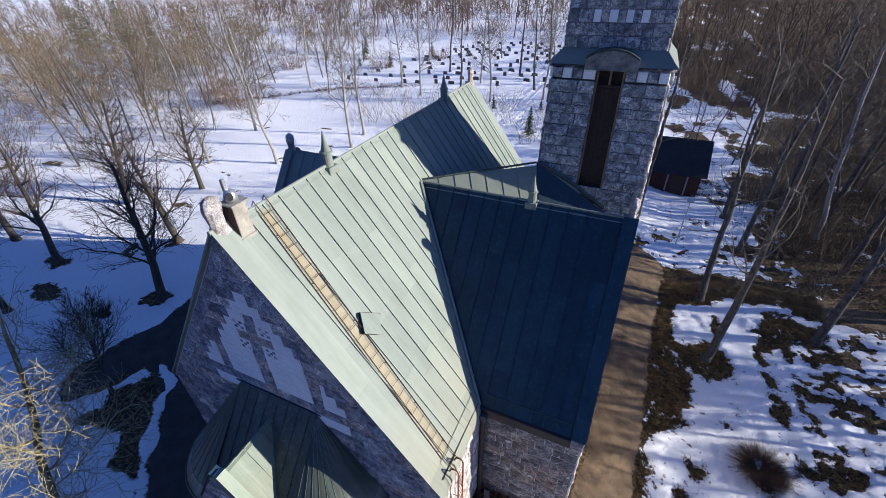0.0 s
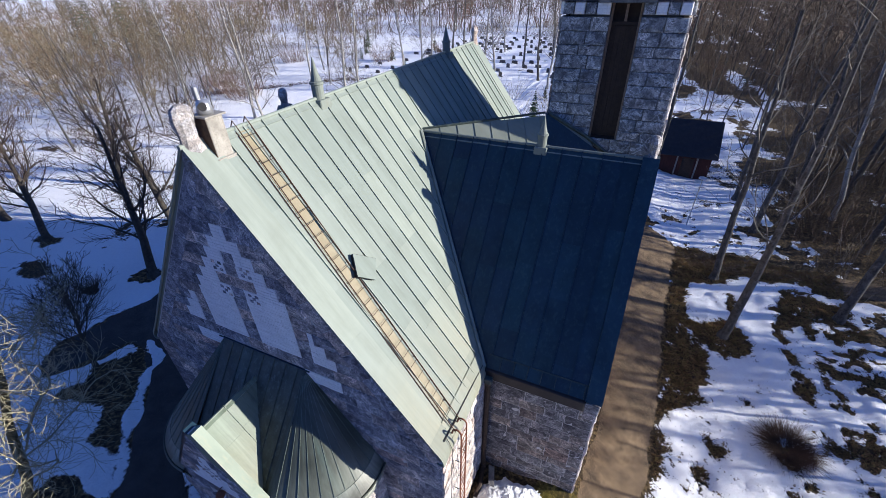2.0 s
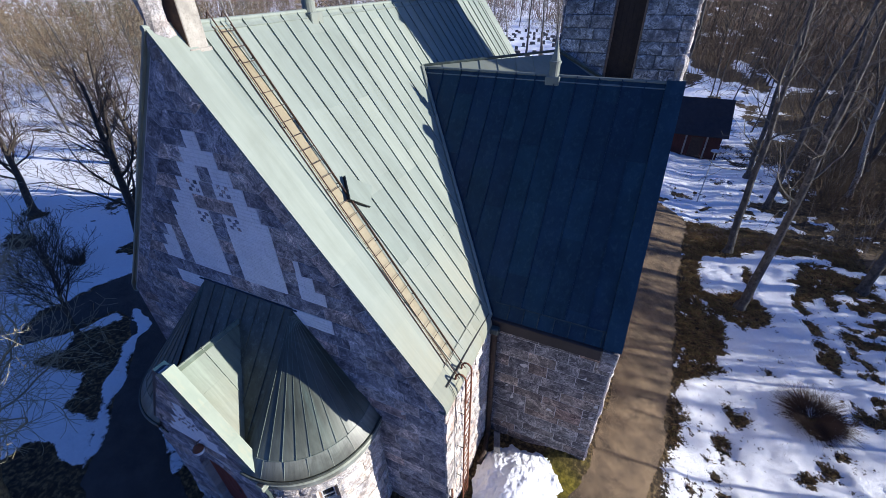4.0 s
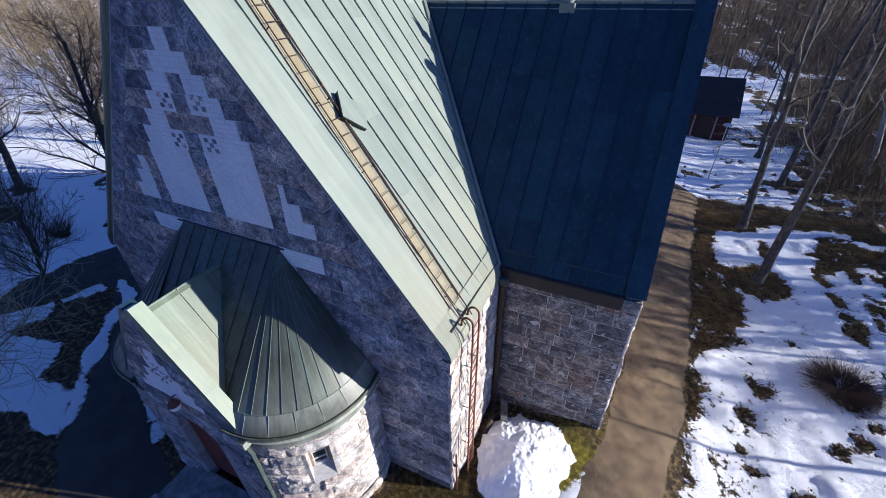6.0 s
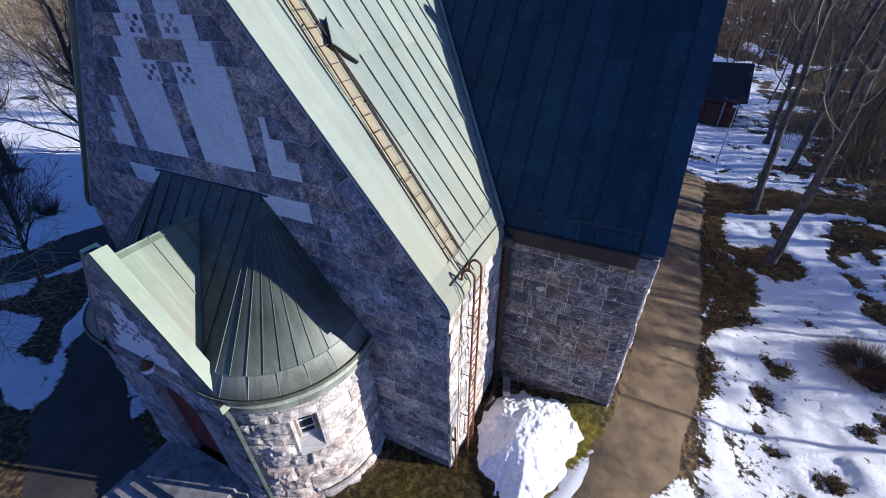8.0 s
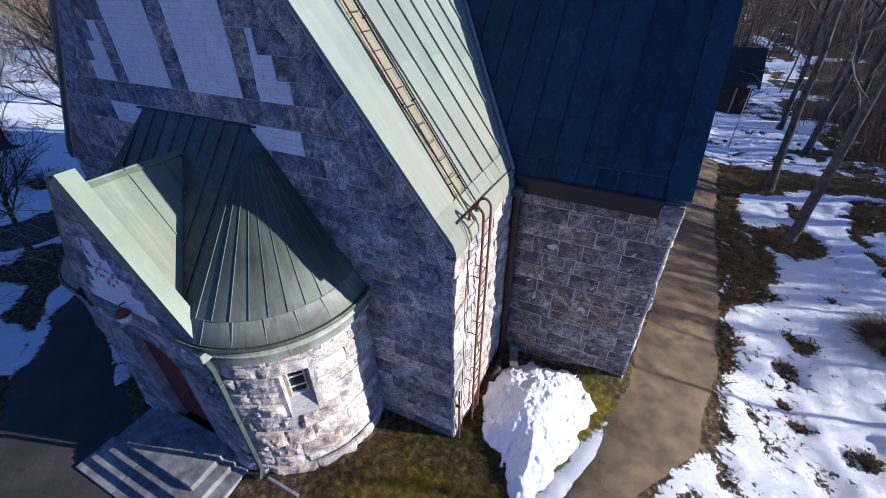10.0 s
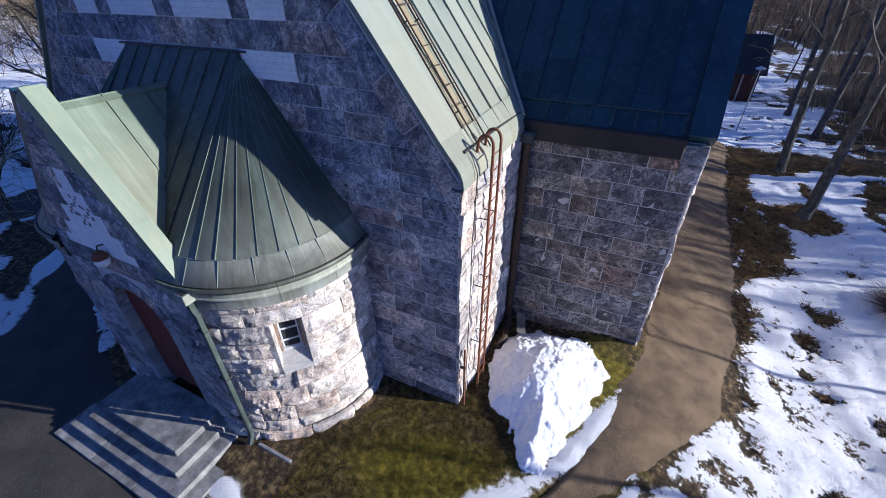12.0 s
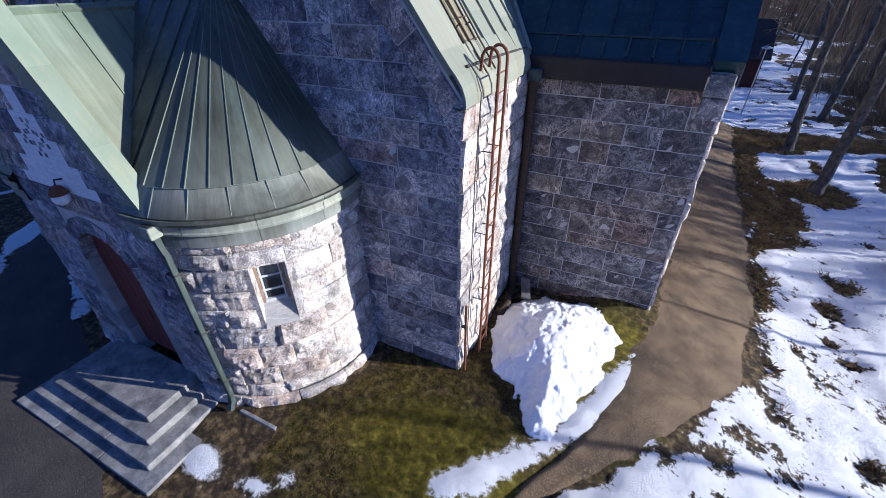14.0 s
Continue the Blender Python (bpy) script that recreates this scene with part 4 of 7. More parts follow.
# limewashed inlay: a stepped field with a granite cross, two small stepped fields and two single fields
C = [7.03, 7.47, 7.83, 8.2, 8.57, 8.95, 9.34, 9.71, 10.08, 10.45, 10.82, 11.2]
INLAY = [(-1.62, -0.32, C[1], C[5]), (0.17, 1.55, C[1], C[5]), (-1.5, -0.27, C[5], C[6]), (0.2, 1.55, C[5], C[6]),
         (-1.22, -0.62, C[6], C[7]), (0.68, 1.36, C[6], C[7]), (-0.95, -0.22, C[7], C[8]), (0.22, 1.1, C[7], C[8]),
         (-0.7, -0.14, C[8], C[9]), (0.26, 0.86, C[8], C[9]), (-0.44, 0.58, C[9], C[10]), (-0.16, 0.26, C[10], C[11]),
         (1.96, 2.7, C[1], C[2]), (1.98, 2.44, C[2], C[3]), (2.0, 2.14, C[3], C[4]),
         (-2.72, -2.05, C[1], C[2]), (-2.5, -2.02, C[2], C[3]), (-2.24, -2.0, C[3], C[4]),
         (1.55, 2.72, 6.6, C[0]), (-2.62, -1.55, 6.6, C[0])]
MIRROR_LEVELS = uneven(levels(-0.1, 6.6, 0.40)) + C + [11.57, 11.95, 12.4]
band = 0.42 * SL
cuts = [(PITCH, 1, RIDGE - 0.17 - band * 0.9), (-PITCH, 1, RIDGE - 0.17 - band * 0.9)]
porch_hole = [(-3.4, 3.3, -0.2, 3.4), (-2.6, 2.6, 3.4, 5.0), (-1.9, 1.9, 5.0, 6.6)]
stones = courses(-HW, HW, MIRROR_LEVELS, cuts, INLAY + porch_hole)
lay(stones, front, facade, 0.022, 0.022, GRANITE, joint=0.009, geo=split_geo)
# raking border stones along both edges of the gable
for sgn in (1, -1):
    s = 0.0
    total = math.hypot(HW, HW * PITCH) - 0.3
    while s < total:
        w = R.uniform(0.7, 1.3)
        e = min(s + w, total)
        def rake(t, q, g=sgn):
            x = HW - t / SL - q * PITCH / SL
            return (g * x, EAVE - 0.16 + t * PITCH / SL - q / SL)
        poly = [rake(s, 0.0), rake(e, 0.0), rake(e, 0.40), rake(s, 0.40)]
        if sgn < 0:
            poly = poly[::-1]
        poly = clip(poly, 1, 0, HW)
        poly = clip(poly, -1, 0, HW)
        if len(poly) > 2:
            lay([poly], front, facade, 0.018, 0.004, GRANITE, joint=0.009, inset=0.035)
        s = e
    foot = [(sgn * x, z) for x, z in ((5.25, 5.11), (5.57, 4.73), (HW, 5.29), (5.62, 5.36), (5.57, 5.42))]
    lay([foot if sgn > 0 else foot[::-1]], front, facade, 0.02, 0.006, GRANITE, joint=0.009, inset=0.035)
# limewashed bricks
for k, (a, b_, z0, z1) in enumerate(INLAY):
    v, f = prism([(a, z0), (b_, z0), (b_, z1), (a, z1)], front, -0.02, 0.011)
    field = part_py("limewashed_panel", v, f, LIMEWASH, facade)
vs, fs = [], []
for a, b_, z0, z1 in INLAY:
    n = max(1, round((z1 - z0) / 0.095))
    for i in range(n):
        za, zb = z0 + (z1 - z0) * i / n, z0 + (z1 - z0) * (i + 1) / n
        u = a - R.uniform(0, 0.2)
        while u < b_:
            u2 = min(u + 0.29, b_)
            ua = max(u, a)
            if u2 - ua > 0.03:
                g = 0.0035
                d = 0.014 + R.uniform(0, 0.010)
                v, f = prism([(ua + g, za + g), (u2 - g, za + g), (u2 - g, zb - g), (ua + g, zb - g)], front, 0.0, d)
                fs += [tuple(q + len(vs) for q in h) for h in f]
                vs += v
            u = u2
tagged(part_py("limewashed_brick", vs, fs, LIMEWASH, facade), kind="stuff")
# little chequers of dark stone in the field
for cx, cz in ((-0.44, 9.93), (0.52, 9.95), (-0.47, 9.13), (0.5, 9.14)):
    for i in range(3):
        for j in range(3):
            if (i + j) % 2 == 0:
                x, z = cx + (i - 1) * 0.115, cz + (j - 1) * 0.1
                part("chequer_stone", box((x - 0.052, -0.03, z - 0.045), (x + 0.052, 0.0, z + 0.045), 0.008), GRANITE, facade)

# right flank and its corner, rough; sunlight is put into its paler granite
def flank(u, v, d):
    return Vector((HW + d, u, v))
lay(courses(-0.02, 3.22, levels(-0.15, 5.27, 0.42), (), (), 0.4, 0.9), flank, side_r, 0.05, 0.05, GRANITE_SUNLIT, joint=0.008, geo=rock_geo)
lay(courses(12.0, LEN, levels(-0.1, 5.3, 0.5)), flank, side_r, 0.03, 0.015, GRANITE, joined=True, name="stonework")
lay(courses(0, LEN, levels(-0.1, 5.3, 0.5)), lambda u, v, d: Vector((-HW - d, u, v)), side_l, 0.03, 0.015, GRANITE, joined=True, name="stonework")

# nave roof
roof_r = part_py("nave_roof", *prism([(0.0, 0.25), (LEN, 0.25), (LEN, HW * SL - 0.02), (0.0, HW * SL - 0.02)], nave_r, -0.2, -0.012), COPPER_NAVE, church, "pale green standing-seam copper roof")
seamed(roof_r, nave_r, 0.62, LEN - 0.55, 0.16, HW * SL, 0.56, COPPER_NAVE, first=0.30, seam_h=0.052)
roof_l = part_py("nave_roof", *prism([(0.0, 0.25), (LEN, 0.25), (LEN, HW * SL - 0.02), (0.0, HW * SL - 0.02)], nave_l, -0.2, -0.012), COPPER_NAVE, church)
seamed(roof_l, nave_l, 0.62, LEN - 0.55, 0.16, HW * SL, 0.56, COPPER_NAVE, crossings=False)
for pl, ro in ((nave_r, roof_r), (nave_l, roof_l)):
    for a, b_ in ((-0.07, 0.62), (LEN - 0.55, LEN + 0.15)):
        n = 5
        for k in range(n):
            v0, v1 = 0.28 + (HW * SL - 0.28) * k / n, 0.28 + (HW * SL - 0.28) * (k + 1) / n
            v, f = prism([(a, v0), (b_, v0), (b_, v1 + 0.003), (a, v1 + 0.003)], pl, -0.012, 0.035 + 0.003 * (k % 2))
            part_py("verge_sheet", v, f, COPPER_NAVE, ro)
part("ridge_cap", tube([(0, -0.1, RIDGE + 0.0), (0, LEN + 0.15, RIDGE + 0.0)], 0.055, 8), COPPER_NAVE, church)
# rounded copper eaves
for sgn in (1, -1):
    prof = [(5.28, 5.99), (5.42, 5.81), (5.52, 5.695), (5.60, 5.575), (5.65, 5.44), (5.665, 5.30), (5.60, 5.285), (5.45, 5.30)]
    for a, b_ in ([(-0.074, 0.62), (0.62, 1.2), (1.2, 2.3), (2.3, 3.3), (12.2, LEN)] if sgn > 0 else [(-0.074, 5.0), (12, LEN)]):
        shell = prof + [(x - 0.035, z - 0.02) for x, z in prof[-2:0:-1]]
        n = len(shell)
        vs = [(sgn * x, y, z) for y in (a, b_ - 0.004) for x, z in shell]
        fs = [(i, (i + 1) % n, n + (i + 1) % n, n + i) for i in range(n)]
        m = len(prof)
        fs += [(i, i + 1, n - 1 - i, n - i) if i else (0, 1, n - 1) for i in range(m - 2)]
        part_py("eaves_sheet", vs, fs, COPPER_NAVE, church, smooth=False)
part("gutter", tube([(5.49, 0.32, 5.76), (5.50, 1.8, 5.72), (5.52, 3.15, 5.67)], 0.022, 6), IRON, church)

# east arm with its own gable roof
TY0, TYR, TZE, TZR, TX = 3.34, 7.7, 5.55, 11.19, 8.99
TP = (TZR - TZE) / (TYR - 3.2)
TS = math.hypot(1, TP)
TV = (TYR - 3.2) * TS


def arm_front(u, v, d):
    return Vector((u, 3.2 + v / TS - d * TP / TS, TZE + v * TP / TS + d / TS))


def arm_back(u, v, d):
    p = arm_front(u, v, d)
    return Vector((p.x, 2 * TYR - p.y, p.z))


arm_wall = part("transept_wall", box((HW - 0.3, TY0 - 0.001, -0.4), (TX - 0.005, TY0 + 0.5, 5.45)), MORTAR, church, "coursed dark granite wall")
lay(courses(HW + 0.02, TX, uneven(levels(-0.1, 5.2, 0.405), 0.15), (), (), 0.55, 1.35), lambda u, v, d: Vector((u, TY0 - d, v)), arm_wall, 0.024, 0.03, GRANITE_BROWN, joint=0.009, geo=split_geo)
agab = [(TY0, -0.4), (12.2, -0.4), (12.2, 5.5), (TYR, 11.1), (TY0, 5.5)]
v, f = prism(agab, lambda u, w, d: Vector((TX + d, u, w)), -0.5, -0.02)
arm_gable = part_py("transept_gable", v, f, MORTAR, church)
lay(courses(TY0, 12.2, levels(-0.1, 11.1, 0.44), [(TP, 1, 5.4 + TP * 12.2 - 0.0), (-TP, 1, 5.4 - TP * TY0)]), lambda u, v, d: Vector((TX + d, u, v)), arm_gable, 0.06, 0.03, GRANITE_SUNLIT, joined=True, name="stonework")
# front slope carries its shade in the copper colour, unlike the rear slope
arm_roof = part_py("transept_roof", *prism([(1.3, 0.1), (TX - 0.1, 0.1), (TX - 0.1, TV - 0.02), (1.3, TV - 0.02)], arm_front, -0.2, -0.012), COPPER_SHADE, church, "dark aged copper roof of the transept")
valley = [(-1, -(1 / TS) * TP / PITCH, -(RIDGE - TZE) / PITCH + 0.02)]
seamed(arm_roof, arm_front, 0.95, TX - 0.35, 0.42, TV, 0.60, COPPER_SHADE, cuts=valley, seam_h=0.05)
# shorter sheets along the eaves
u = HW + 0.05
while u < TX - 0.4:
    e = min(u + 0.42, TX - 0.35)
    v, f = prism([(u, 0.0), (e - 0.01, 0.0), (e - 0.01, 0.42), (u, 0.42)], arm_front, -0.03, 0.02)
    part_py("eaves_sheet", v, f, COPPER_SHADE, arm_roof)
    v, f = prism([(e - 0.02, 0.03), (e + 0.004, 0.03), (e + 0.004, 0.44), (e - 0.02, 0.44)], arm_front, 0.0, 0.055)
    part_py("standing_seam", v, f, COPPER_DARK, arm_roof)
    u = e
v, f = prism([(HW + 0.05, 0.40), (TX - 0.36, 0.40), (TX - 0.36, 0.435), (HW + 0.05, 0.435)], arm_front, 0.0, 0.04)
part_py("cross_seam", v, f, COPPER_DARK, arm_roof)
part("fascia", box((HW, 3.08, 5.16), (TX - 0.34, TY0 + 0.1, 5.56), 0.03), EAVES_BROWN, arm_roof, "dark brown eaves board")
back_roof = part_py("transept_roof", *prism([(1.3, 0.1), (TX - 0.1, 0.1), (TX - 0.1, TV - 0.02), (1.3, TV - 0.02)], arm_back, -0.2, -0.012), COPPER, church)
seamed(back_roof, arm_back, 0.95, TX - 0.35, 0.1, TV, 0.60, COPPER, cuts=valley, crossings=False)
# front coping is painted as shaded, rear coping as lit patina
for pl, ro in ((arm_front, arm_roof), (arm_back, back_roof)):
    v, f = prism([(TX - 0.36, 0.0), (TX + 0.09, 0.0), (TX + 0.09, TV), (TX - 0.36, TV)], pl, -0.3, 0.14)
    part_py("verge_coping", v, f, COPPER_SHADE if pl is arm_front else COPPER, ro)
part("ridge_cap", tube([(1.25, TYR, TZR), (TX + 0.08, TYR, TZR)], 0.05, 8), COPPER, church)
part("kneeler_stone", box((TX - 0.36, 3.22, 5.05), (TX + 0.06, TY0 + 0.3, 5.42), 0.02), GRANITE_TOWER, arm_gable)
part("kneeler_stone", box((TX - 0.34, 3.25, 4.66), (TX + 0.06, TY0 + 0.3, 5.04), 0.02), GRANITE_TOWER, arm_gable)
corner_pipe = thing("downpipe", (5.72, 3.06, 0.0), "dark brown downpipe in the corner of nave and transept", "downpipe")
part("pipe", tube([(5.78, 3.0, 5.2), (5.74, 3.08, 4.9), (5.74, 3.10, 0.2), (5.80, 2.98, 0.05)], 0.095, 10), IRON_BROWN, corner_pipe)
part("hopper", box((5.64, 2.90, 5.12), (5.90, 3.14, 5.34), 0.03), COPPER_DARK, corner_pipe)
for z in (1.2, 2.6, 4.0):
    part("clip", box((5.65, 3.02, z), (5.83, 3.2, z + 0.04), 0.006), IRON, corner_pipe)
rod = thing("rusty_pipe", (5.72, 0.06, 0.0), "thin rusty pipe standing at the wall corner", "pipe")
part("pipe", tube([(5.72, 0.06, -0.1), (5.71, 0.06, 1.75)], 0.025, 8), RUST, rod)
part("clip", box((5.58, 0.03, 1.2), (5.74, 0.09, 1.23), 0.004), IRON, rod)
cable = thing("lightning_cable", (5.7, 0.3, 3.0), "thin dark lightning cable down the wall", "cable")
part("cable", tube([(5.50, 0.42, 5.78), (5.60, 0.40, 5.66), (5.70, 0.38, 5.42), (5.70, 0.36, 5.2), (5.69, 0.28, 4.2), (5.70, 0.25, 2.6), (5.69, 0.22, 1.2), (5.70, 0.2, 0.0)], 0.009, 5), IRON, cable)
# valley gutter sheet
part("valley_sheet", tube([(5.57, 3.15, 5.62), (1.38, 7.62, 11.22)], 0.07, 6), COPPER, church)

# slanting roof between the transept ridge and the bell tower
KA = Vector((1.35, 7.85, 11.22))
KU, KV = Vector((0.82, 0.57, 0.03)).normalized(), Vector((-0.38, 0.55, 0.745)).normalized()
KN = KU.cross(KV).normalized()


def link(u, v, d):
    return KA + KU * u + KV * v + KN * d


link_roof = part_py("link_roof", *prism([(0, -0.05), (4.9, 0.0), (6.6, -2.0), (6.6, -5), (1.0, -2.5)], link, -0.15, -0.012), COPPER, church, "copper roof running up to the tower")
seamed(link_roof, link, 0.0, 6.2, -4.5, 0.0, 0.62, COPPER, cuts=[(0.57, 0.55, 2.85), (-0.75, -0.30, 0.05)])
v, f = prism([(0, 0), (4.9, 0), (4.9, -4), (0, -1.0)], lambda u, w, d: KA + KU * u + Vector((-0.35, 0.5, 0.8)) * w * 1.0 + Vector((-0.4, 0.6, 0)) * (-w) * 1.2 - Vector((0, 0, 0.02)), -0.02, 0.0)
part_py("link_roof_back", v, f, COPPER, church)
# dark sheet over the link roof paints the shade beside the tower
v, f = prism([(4.6, 0.12), (7.05, -2.3), (7.2, -4.6), (4.3, -2.6)], link, 0.022, 0.04)
part_py("link_roof_hip", v, f, COPPER_SHADE, link_roof, "dark copper sheet painting the shaded hip against the tower")
part("ridge_cap", tube([link(0.0, 0.0, 0.02), link(4.6, 0.12, 0.02)], 0.045, 6), COPPER_DARK, link_roof)
part("flashing", tube([link(4.75, 0.05, 0.05), link(6.0, -1.0, 0.05), link(7.0, -2.1, 0.05)], 0.07, 6), COPPER_DARK, link_roof)

# west arm seen past the ridge
WY, WX = 8.45, -5.75
for sgn in (-1, 1):
    vs, fs = prism([(WX, 0.0), (0.5, 0.0), (0.5, TV), (WX, TV)], lambda u, w, d, g=sgn: Vector((u, WY + g * (4.58 - w / TS + d * TP / TS), TZE + 0.05 + w * TP / TS + d / TS)), -0.2, 0.0)
    wr = part_py("transept_roof", vs, fs, COPPER, church)
    seamed(wr, lambda u, w, d, g=sgn: Vector((u, WY + g * (4.58 - w / TS + d * TP / TS), TZE + 0.05 + w * TP / TS + d / TS)), WX + 0.3, 0.0, 0.0, TV, 0.6, COPPER, crossings=False)
    v, f = prism([(WX - 0.1, 0), (WX + 0.3, 0), (WX + 0.3, TV), (WX - 0.1, TV)], lambda u, w, d, g=sgn: Vector((u, WY + g * (4.58 - w / TS + d * TP / TS), TZE + 0.05 + w * TP / TS + d / TS)), -0.3, 0.14)
    part_py("verge_coping", v, f, COPPER, wr)
v, f = prism([(WY - 4.5, -0.4), (WY + 4.5, -0.4), (WY + 4.5, 5.5), (WY, 11.1), (WY - 4.5, 5.5)], lambda u, w, d: Vector((WX + d, u, w)), 0.0, 0.5)
part_py("transept_gable", v, f, MORTAR, church)


# stone knobs on the gables
def stone_knob(at, s=1.0, lean=0.0):
    bm = lathe([(0.30 * s, -0.55 * s), (0.27 * s, -0.1 * s), (0.20 * s, 0.12 * s), (0.23 * s, 0.32 * s), (0.27 * s, 0.5 * s), (0.22 * s, 0.72 * s), (0.08 * s, 0.82 * s)], (0, 0, 0), 10)
    for w in bm.verts:
        n = noise.noise_vector(w.co * 4 + Vector(at))
        w.co += n * 0.06 * s
        w.co.x *= 0.8
        w.co += Vector(at)
    return part("gable_knob", bm, GRANITE_SUNLIT, church, "weathered rough granite knob")


stone_knob((-0.02, 0.2, 13.0), 0.95)
stone_knob((TX - 0.12, TYR + 0.1, 11.25), 0.75)
stone_knob((WX + 0.1, WY, 11.3), 0.85)
stone_knob((-0.0, LEN - 0.1, 13.1), 0.75)


# copper ridge ventilators
def ventilator(at, s=1.0):
    t = thing("roof_ventilator", at, "green copper ridge ventilator with pointed cap", "ventilator", "ventilators on the ridges")
    x, y, z = at
    part("body", lathe([(0.2 * s, -0.35), (0.17 * s, 0.15 * s), (0.175 * s, 0.42 * s), (0.205 * s, 0.44 * s), (0.205 * s, 0.50 * s), (0.15 * s, 0.52 * s)], at, 16), COPPER, t)
    part("cap", lathe([(0.16 * s, 0.52 * s), (0.13 * s, 0.62 * s), (0.085 * s, 0.78 * s), (0.045 * s, 1.0 * s), (0.012 * s, 1.15 * s)], at, 16), COPPER, t)
    part("apron", box((x - 0.24 * s, y - 0.24 * s, z - 0.3), (x + 0.24 * s, y + 0.24 * s, z + 0.03), 0.02), COPPER, t)


ventilator((0.0, 4.25, 12.95), 0.95)
ventilator((0.0, 12.9, 12.95), 0.95)
ventilator((5.66, TYR, TZR - 0.03), 0.85)

# chimney clad in sheet metal with a turning cowl
chim = thing("chimney", (0.32, 0.75, 12.3), "sheet-clad chimney with a steel cowl on the ridge", "chimney")
part("shaft", box((-0.06, 0.46, 12.0), (0.31, 0.86, 13.46), 0.012), TIN, chim)
# thin dark sheet puts the shade of the front face into colour
part("front_sheet", box((-0.055, 0.448, 12.05), (0.305, 0.456, 13.455)), IRON_BROWN, chim, "dark brown sheet painting the shaded front")
part("cap_plate", box((-0.11, 0.41, 13.46), (0.37, 0.93, 13.50), 0.01), TIN, chim)
part("collar", box((-0.09, 0.42, 12.35), (0.35, 0.90, 12.62), 0.01), TIN, chim)
cowl = part("cowl", lathe([(0.15, 0.0), (0.155, 0.10), (0.14, 0.2), (0.09, 0.27), (0.03, 0.29)], (0.11, 0.66, 13.50), 16), STEEL, chim, "galvanised round cowl", smooth=True)
part("mouth", tube([(0.16, 0.60, 13.66), (0.27, 0.51, 13.68)], 0.085, 12), IRON, cowl)
part("vane", box((-0.05, 0.62, 13.70), (0.04, 0.70, 14.02), 0.01), STEEL, cowl)

# roof ladder on a rust-stained strip
lad = thing("roof_ladder", (2.8, 1.15, 9.2), "rusty iron roof ladder over stained copper", "ladder")
LA, LB = 0.05, HW * SL - 0.12
vs, fs = prism([(0.80, LA + 0.06), (1.10, LA + 0.06), (1.58, LB), (1.30, LB)], nave_r, 0.014, 0.024)
part_py("stained_strip", vs, fs, COPPER_STAIN, lad, "ochre rust-stained sheet")
for off, lift in ((0.0, 0.10), (0.36, 0.10), (-0.045, 0.03), (0.405, 0.03)):
    pts = [nave_r(0.76 + off + 0.52 * (q / 20), LA + (LB - LA) * q / 20, lift) for q in range(21)]
    part("rail", tube(pts, 0.014, 6), IRON_BROWN, lad)
for off in (0.0, 0.36):
    hook = [nave_r(1.28 + off, LB - 0.02, 0.10), Vector((0.0, 1.285 + off, RIDGE + 0.17)), nave_l(1.29 + off, LB - 0.25, 0.06)]
    part("ridge_hook", tube(hook, 0.014, 6), IRON_BROWN, lad)
n = round((LB - LA) / 0.335)
for k in range(n):
    q = (k + 0.5) / n
    a = nave_r(0.76 + 0.52 * q, LA + (LB - LA) * q, 0.10)
    b_ = nave_r(1.12 + 0.52 * q, LA + (LB - LA) * q, 0.10)
    part("rung", tube([a, b_], 0.008, 5), IRON_BROWN, lad)
for k in range(6):
    q = (k + 0.5) / 6
    for off in (0.0, 0.36):
        part("bracket", tube([nave_r(0.76 + off + 0.52 * q, LA + (LB - LA) * q, 0.0), nave_r(0.76 + off + 0.52 * q, LA + (LB - LA) * q, 0.10)], 0.012, 5), IRON, lad)

# wall ladder with bowed stiles
wlad = thing("wall_ladder", (5.85, 0.8, 0), "rusty iron wall ladder with bowed stiles", "ladder")
for y in (0.62, 0.98):
    arc = [(5.72 + 0.13 * math.cos(q), y, 5.80 + 0.17 * math.sin(q)) for q in [math.pi * k / 8 for k in range(9)]][::-1]
    pts = [(5.56, y + 0.06, 5.66)] + arc[1:] + [(5.85, y, 5.3), (5.82, y, 2.5), (5.82, y, 0.0)]
    part("stile", tube(pts, 0.024, 8), RUST, wlad)
for k in range(20):
    z = 0.35 + k * 0.278
    part("rung", tube([(5.825, 0.62, z), (5.825, 0.98, z)], 0.011, 6), RUST, wlad)
for z in (1.5, 3.0, 4.5):
    for y in (0.62, 0.98):
        part("bracket", tube([(5.56, y, z), (5.82, y, z)], 0.011, 5), IRON, wlad)

# small roof hatch
hatch = thing("roof_hatch", (2.5, 1.9, 9.7), "small raised copper roof hatch", "hatch")
corners = [(1.66, 5.45, 0.12), (1.32, 4.95, 0.15), (1.76, 4.54, 0.10), (2.28, 4.92, 0.015)]
vs = [nave_r(u + 0.03, v, 0.0) for u, v, h in corners] + [nave_r(u + 0.03, v, h) for u, v, h in corners]
fs = [(3, 2, 1, 0), (4, 5, 6, 7), (0, 1, 5, 4), (1, 2, 6, 5), (2, 3, 7, 6), (3, 0, 4, 7)]
part_py("curb", vs, fs, IRON, hatch, "dark open side of the hatch")
vs = [nave_r(u, v, h + 0.004) for u, v, h in corners] + [nave_r(u, v, h + 0.03) for u, v, h in corners]
part_py("lid", vs, fs, COPPER_NAVE, hatch)

# ---- porch with rounded flanks ----
porch = thing("porch", (0, -1.3, 0), "granite church porch with rounded flanks and copper roof", "porch")
PX, PYC, PR, PZ, PA = 1.62, -0.5, 1.97, 4.02, 7.0


